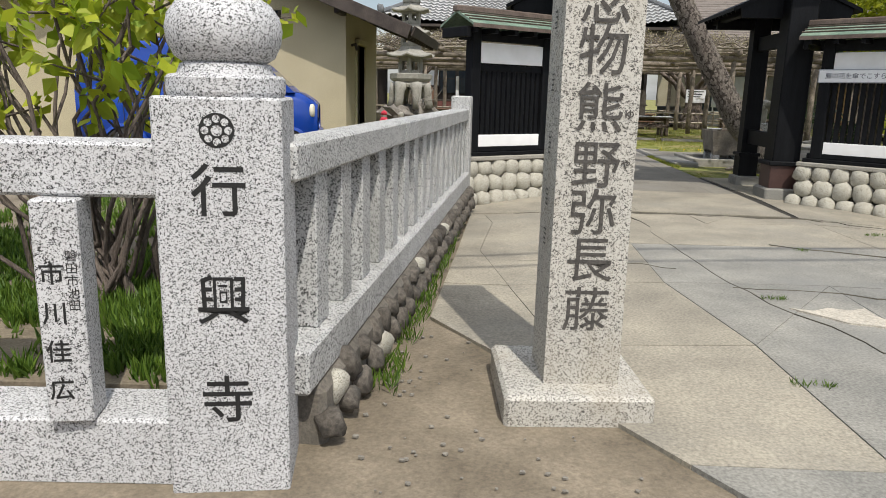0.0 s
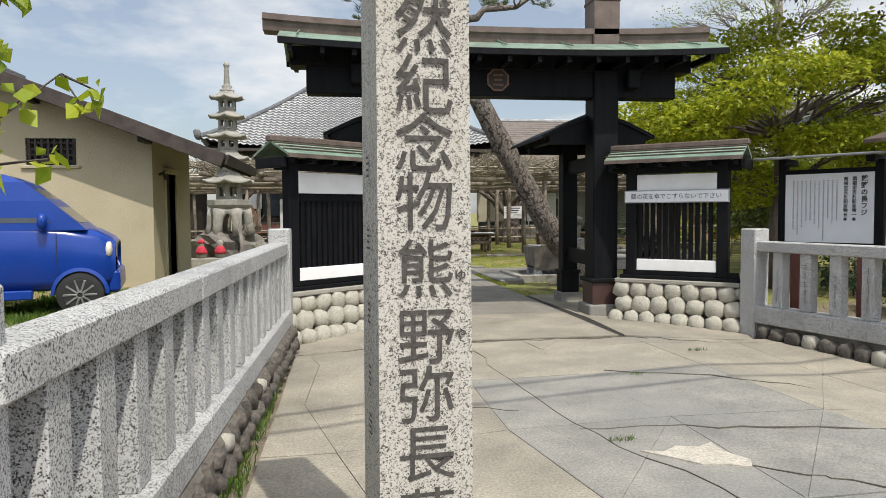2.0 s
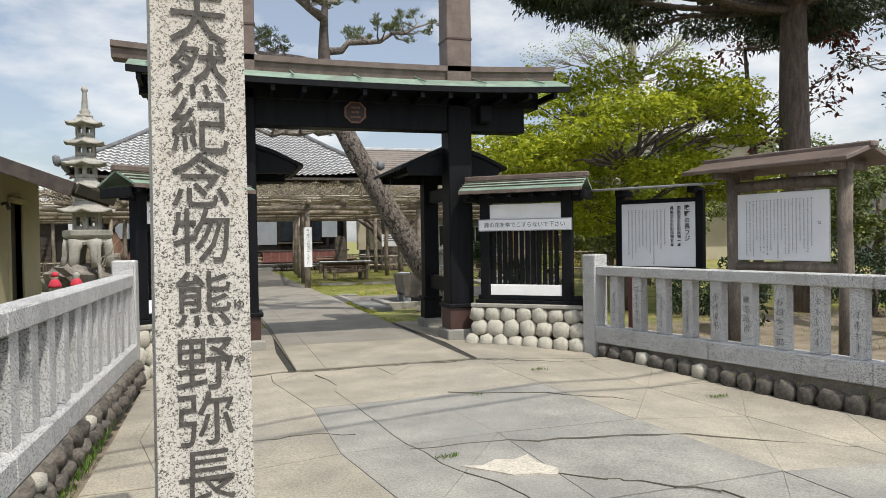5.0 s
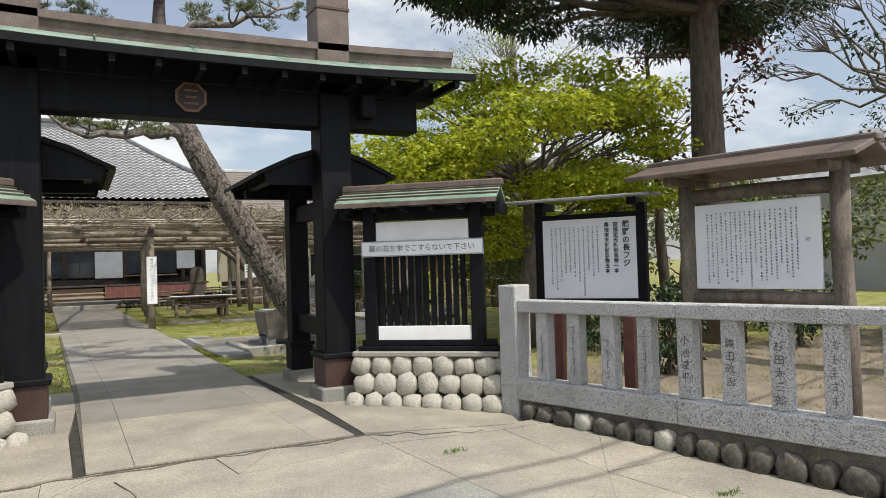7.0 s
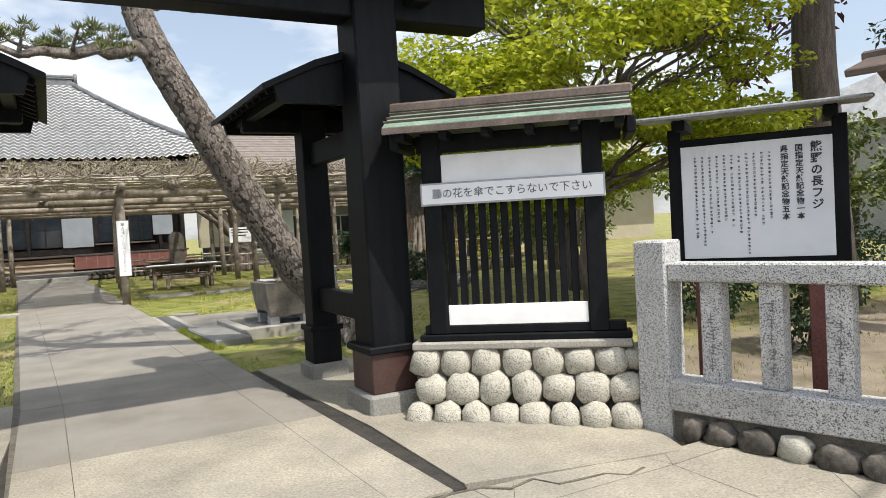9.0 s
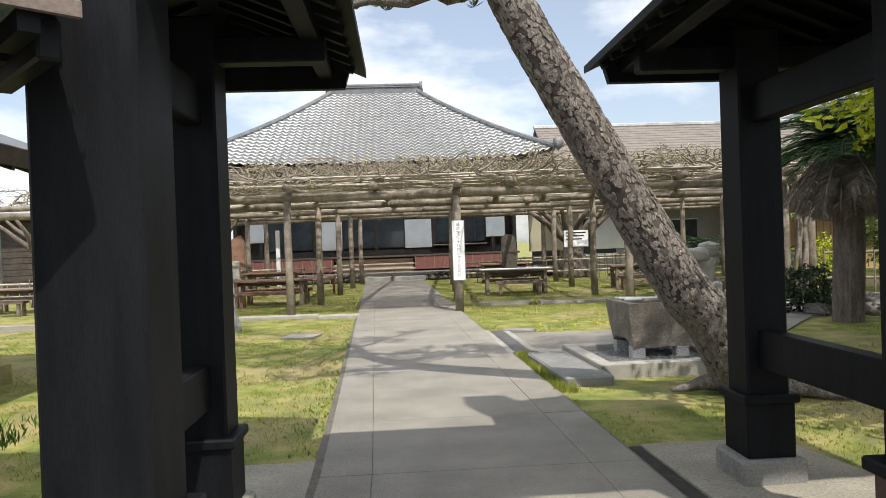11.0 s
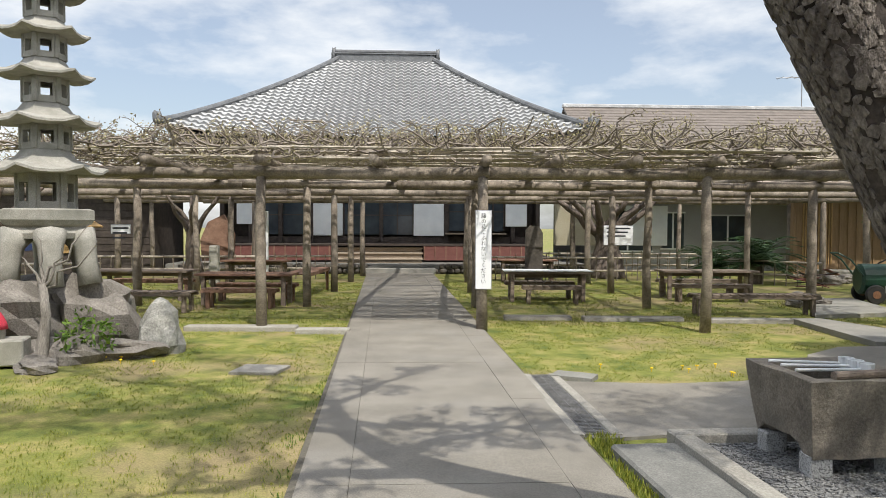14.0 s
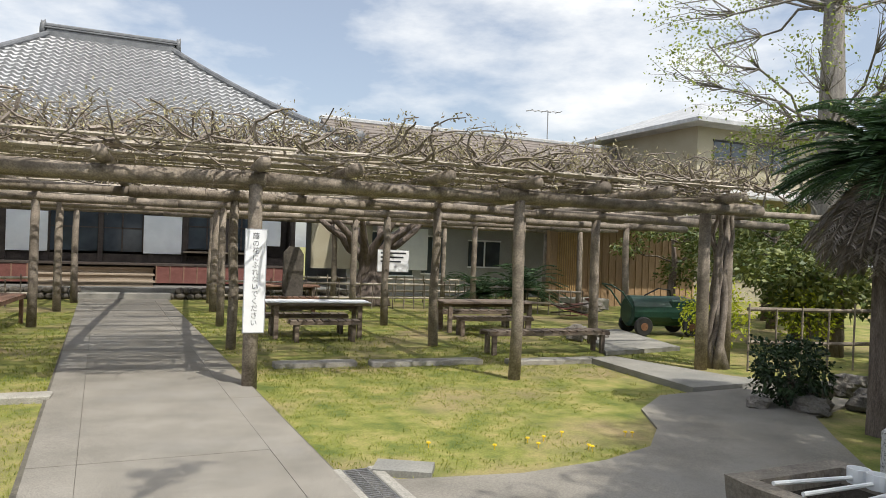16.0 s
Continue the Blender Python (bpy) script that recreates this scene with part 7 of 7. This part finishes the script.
bamboo_fence((4.0, 35.2), (11.2, 34.6), .8, "low fence of pale bamboo rails")
bamboo_fence((11.2, 34.6), (13.9, 32.2), .75, "low fence of pale bamboo rails")
bamboo_fence((6.2, 37.4), (14.5, 37.0), .85, "low fence of pale bamboo rails")
bamboo_fence((-8.6, 35.0), (-.6, 35.6), .8, "low fence of pale bamboo rails")
bamboo_fence((-12, 30.6), (-6.2, 30.9), .8, "low fence of pale bamboo rails", .3)
bamboo_fence((11.0, 23.3), (14.5, 22.6), 1.1, "thin dark bamboo garden fence", .45, LOG)
solid("stone_tablet", Geo().prism([(-.28, 0), (.28, 0), (.27, 1.55), (.15, 1.75), (-.12, 1.78), (-.27, 1.6)], -.08, .08, FRONT), DARKSTONE, "dark upright stone tablet", "stele", pose(5.75, 34.2, 0, 0, 0, -5))
solid("stone_tablet", Geo().prism([(-.5, 0), (.5, 0), (.55, .9), (.2, 1.55), (-.3, 1.3), (-.55, .7)], -.12, .12, FRONT), REDWOOD, "broad reddish natural stone tablet", "stele", pose(-4.5, 35.9, .55, 0, 0, 5))
solid("tablet_base", Geo().box(-.7, .7, -.3, .3, -.05, .57, .05), ROCK, "rough stone base of the tablet", "base", pose(-4.5, 35.9, 0))
solid("white_post", Geo().box(-.07, .07, -.07, .07, -.05, 2.2, .01), SHOJI, "white wooden marker post", "post", pose(-2.75, 35.0, 0))
solid("stone_marker", Geo().box(-.13, .13, -.13, .13, -.05, 1.15, .03), LANTERN, "grey stone marker under the pergola", "marker", pose(-3.9, 33.2, 0))
shr = thing("small_shrine", "small fresh-wood shrine box with a gabled roof", "shrine", pose(-8.0, 33.6, 0))
part("stand", Geo().box(-.3, .3, -.25, .25, -.05, .9, .01), DARKWOOD, shr)
part("box", Geo().box(-.38, .38, -.3, .3, .9, 1.6, .01), SHRINEWOOD, shr)
for q in (-1, 1):
    part("roof", Geo().box(-.02, .62, -.5, .5, -.025, .025, .005, pose(0, 0, 2.0, 0, 32 if q > 0 else 148, 0)), SHRINEWOOD, shr)
solid("blue_tarpaulin", Geo().add([(-.9, 0, 2.0), (.8, 0, 2.0), (1.0, -.5, 1.45), (-1.1, -.5, 1.4), (-1.0, -.45, .9), (.9, -.45, 1.0)], [(0, 1, 2, 3), (3, 2, 5, 4)]), BLUETARP, "dark blue tarpaulin over stored things", "tarpaulin", pose(-9.5, 35.5, 0))
ob_ = thing("dark_outbuilding", "dark boarded outbuilding beside the hall", "building", pose(-14, 37.5, 0))
part("wall", Geo().box(0, 6.8, 0, 3.5, -.05, 3.0, .02), DARKWOOD, ob_)
for k in range(12):
    part("board", Geo().box(0, 6.8, -.03, -.005, .1 + k * .24, .32 + k * .24, .004), DARKWOOD, ob_)
part("roof", Geo().box(-.6, 7.1, -.7, 4.1, 3.0, 3.15, .03), TILE_DARK, ob_)

cart = thing("green_cart", "dark green painted sprayer cart on small wheels", "cart", pose(13.0, 27.9, 0, 0, 0, -12))
part("tank", Geo().tube([(-.75, 0, .55), (-.7, 0, .55), (.7, 0, .55), (.75, 0, .55)], [.28, .36, .36, .28], 18), GREENPAINT, cart, smooth=False)
part("hood", Geo().box(.2, 1.0, -.34, .34, .35, .85, .05), GREENPAINT, cart)
part("handle_bar", Geo().tube([(-.7, -.3, .6), (-1.0, -.3, 1.0), (-1.25, -.25, 1.15), (-1.25, .25, 1.15), (-1.0, .3, 1.0), (-.7, .3, .6)], .02, 6), GREENPAINT, cart)
part("hose", Geo().tube([(-.4, -.2, .92), (-.1, -.3, 1.1), (.3, -.1, 1.05), (.5, .2, .9)], .018, 6), RUBBER, cart)
for x in (-.5, .7):
    for y in (-.4, .4):
        wl = part("wheel", Geo().lathe([(.02, -.06), (.2, -.06), (.22, -.03), (.22, .03), (.2, .06), (.02, .06)], 16, pose(x, y, .22, 90)), RUBBER, cart)
        part("hub", Geo().lathe([(.01, -.07), (.09, -.068), (.09, .068), (.01, .07)], 12, pose(x, y, .22, 90)), CREST_EDGE, wl)
bl = thing("broken_boards", "heap of red-brown broken boards", "boards", pose(13.4, 31.5, 0))
for k in range(9):
    part("board", Geo().box(-.5, .5, -.06, .06, -.012, .012, 0, pose(random.uniform(-.5, .5), random.uniform(-.4, .4), .12 + .045 * k, random.uniform(-8, 8), random.uniform(-14, 14), random.uniform(-40, 40))), CREST if k % 2 else REDPOST, bl)
for k, (x, y, s) in enumerate(((10.6, 27.6, .3), (10.9, 27.2, .22), (10.3, 27.2, .18), (14.8, 33.2, .35), (15.6, 33.8, .3), (9.6, 21.0, .35), (10.1, 20.4, .3), (9.2, 20.6, .22), (10.8, 21.3, .3), (8.75, 21.0, .16))):
    rock("rounded grey garden rock", x, y, s * .35, (s, s * .8, s * .55), 11.3 + k, ROCK, "rock", .22)


def palm(label, x, y, trunk_h, n, L, seed, dead=0):
    random.seed(seed)
    p = thing("sago_palm", label, "palm", pose(x, y, 0))
    tk = Geo().tube([(0, 0, -.05), (0.03, 0, trunk_h * .5), (0, 0, trunk_h)], [.24, .22, .2], 12, jag=.12)
    part("trunk", tk, BARK, p)
    fr, dd = Geo(), Geo()
    for k in range(n + dead):
        a = random.uniform(0, 2 * math.pi)
        up = random.uniform(.1, 1.15) if k < n else random.uniform(-1.0, -.3)
        tgt = fr if k < n else dd
        prev = Vector((0, 0, trunk_h))
        d = Vector((math.cos(a) * math.cos(up), math.sin(a) * math.cos(up), math.sin(up)))
        for i in range(9):
            d.z -= .11
            nx = prev + d.normalized() * L / 9
            tgt.tube([prev, nx], [.012, .01], 3, False)
            s = d.cross(Vector((0, 0, 1))).normalized()
            for q in (-1, 1):
                for j in range(4):
                    leaf(tgt, prev.lerp(nx, j / 4), s * q + d * .5 + Vector((0, 0, .15)), .22 * L * (1 - .06 * i), .10, .15)
            prev = nx
    part("fronds", fr, L_PALM, p)
    if dead:
        part("dead_fronds", dd, VINE, p, "hanging dry brown fronds")


palm("sago palm with arching dark fronds", 12.6, 33.6, .6, 40, 1.6, 61)
palm("sago palm with arching dark fronds", 11.6, 34.2, .5, 28, 1.4, 62)
palm("tall sago palm with shaggy dry fronds", 9.15, 19.6, 2.9, 170, 1.3, 63, 110)
for k, (x, y, r, h) in enumerate(((9.2, 20.95, .55, .55), (12.2, 10.8, .9, .8), (9.2, 12.2, .8, .6), (13.5, 13.2, 1.1, .9), (13.6, 8.9, 1.0, .85), (14.4, 6.4, 1.1, .8), (8.6, 10.2, .55, .75))):
    bg = Geo()
    random.seed(70 + k)
    clump(bg, (0, 0, h * .85), (r, r, h), 2600, .075, .55, .4)
    bs_ = thing("dark_bush", "rounded bush of dark glossy leaves", "bush", pose(x, y, 0))
    part("leaves", bg, L_DARK, bs_)
    part("stems", Geo().tube([(0, 0, -.05), (.05, 0, h * .5), (0, .05, h)], [.06, .04, .02], 6), BARK, bs_)
random.seed(75)
for k, (x, y) in enumerate(((11.6, 24.5), (12.6, 25.8), (13.5, 24.2))):
    yb = Geo()
    clump(yb, (0, 0, .8), (.8, .7, .65), 900, .08, .5, .6)
    ys_ = thing("yellow_green_shrub", "thin shrub with yellow-green new leaves", "shrub", pose(x, y, 0))
    part("leaves", yb, L_MAPLE, ys_)
    part("stems", Geo().tube([(0, 0, -.05), (.1, 0, .5), (0, .1, 1.2)], [.03, .02, .01], 5), BARK, ys_)

# far closing: hedges and houses round the grounds, and the street behind the camera
for nm, lab, x0, x1, y0, y1, h in (("far_hall", "distant low building west of the grounds", -40, -16, 30, 44, 3.2), ("street_house", "plain house across the street", -22, -2, -26, -16, 5.5), ("street_house", "plain house across the street", 3, 24, -28, -17, 6.0), ("far_house", "distant house east of the grounds", 30, 44, 14, 28, 4.6)):
    hh = thing(nm, lab, "building", pose(x0, y0, 0))
    part("wall", Geo().box(0, x1 - x0, 0, y1 - y0, -.05, h), HOUSEGREY, hh)
    part("roof", Geo().add([(-.6, -.6, h), (x1 - x0 + .6, -.6, h), (x1 - x0 + .6, y1 - y0 + .6, h), (-.6, y1 - y0 + .6, h), (1, (y1 - y0) / 2, h + 2.2), (x1 - x0 - 1, (y1 - y0) / 2, h + 2.2)], [(0, 1, 5, 4), (1, 2, 5), (2, 3, 4, 5), (3, 0, 4), (3, 2, 1, 0)]), TILE, hh)
# poles and wires over the street
for px_, py_ in ((-9, -1.4), (21, 5.9)):
    up_ = thing("utility_pole", "grey concrete street pole carrying wires", "pole", pose(px_, py_, 0))
    part("shaft", Geo().tube([(0, 0, -.2), (0, 0, 9.2)], [.17, .11], 12), HOUSEGREY, up_)
    part("crossarm", Geo().box(-.06, .06, -1.0, 1.0, 7.95, 8.05), STEEL, up_)
wr = thing("utility_wires", "black overhead wires between street poles", "wires", pose(0, 0, 0))
for k, (yy, z) in enumerate(((1.2, 8.06), (1.7, 8.06))):
    pts = [(-9 + i * 2.5, -1.15 + yy * .0 + k * .5 - .25 + i * .608, z - .3 * math.sin(math.pi * i / 12)) for i in range(13)]
    part("wire", Geo().tube(pts, .03, 5), RUBBER, wr)

# raised yard west of the long fence, and loose pebbles by its foot
yard = [(-1.02, 2.6), (-.80, 9.0), (-1.1, 10.0), (-2.5, 11.8), (-3.1, 14.25), (-3.1, 17.4), (-16, 17.4), (-16, 2.3), (-4.7, 2.25)]
solid("yard", Geo().prism(yard, -.05, .22), GROUND, "raised earth yard with weeds beside the storehouse", "ground", kind="structure")
random.seed(81)
pb = Geo()
for k in range(420):
    x, y = random.uniform(-.65, 1.6), random.uniform(.6, 5.5)
    if x > 1.3 - .5 * (y - 1):
        continue
    s = random.uniform(.003, .012)
    pb.stone((x, y, .0), (s * 1.3, s, s * .7), 5, .2, k, rings=3)
solid("pebbles", pb, PATHSTONE, "loose pebbles on the bare earth", "pebbles", kind="stuff")
for k, (x, y) in enumerate(((1.75, 5.3), (1.9, 5.1), (2.75, 6.9), (1.55, 3.5), (3.9, 7.9), (4.9, 6.0), (2.9, 2.9))):
    blades("weeds", "small weeds growing in a pavement crack", L_WEED, 26, (x - .1, x + .1, y - .03, y + .03), .04, 90 + k, z=.02)

# ---- single pieces of paving ----
for pname, pgeo, pmat, pparent in PIECES:
    part(pname, pgeo, pmat, pparent)
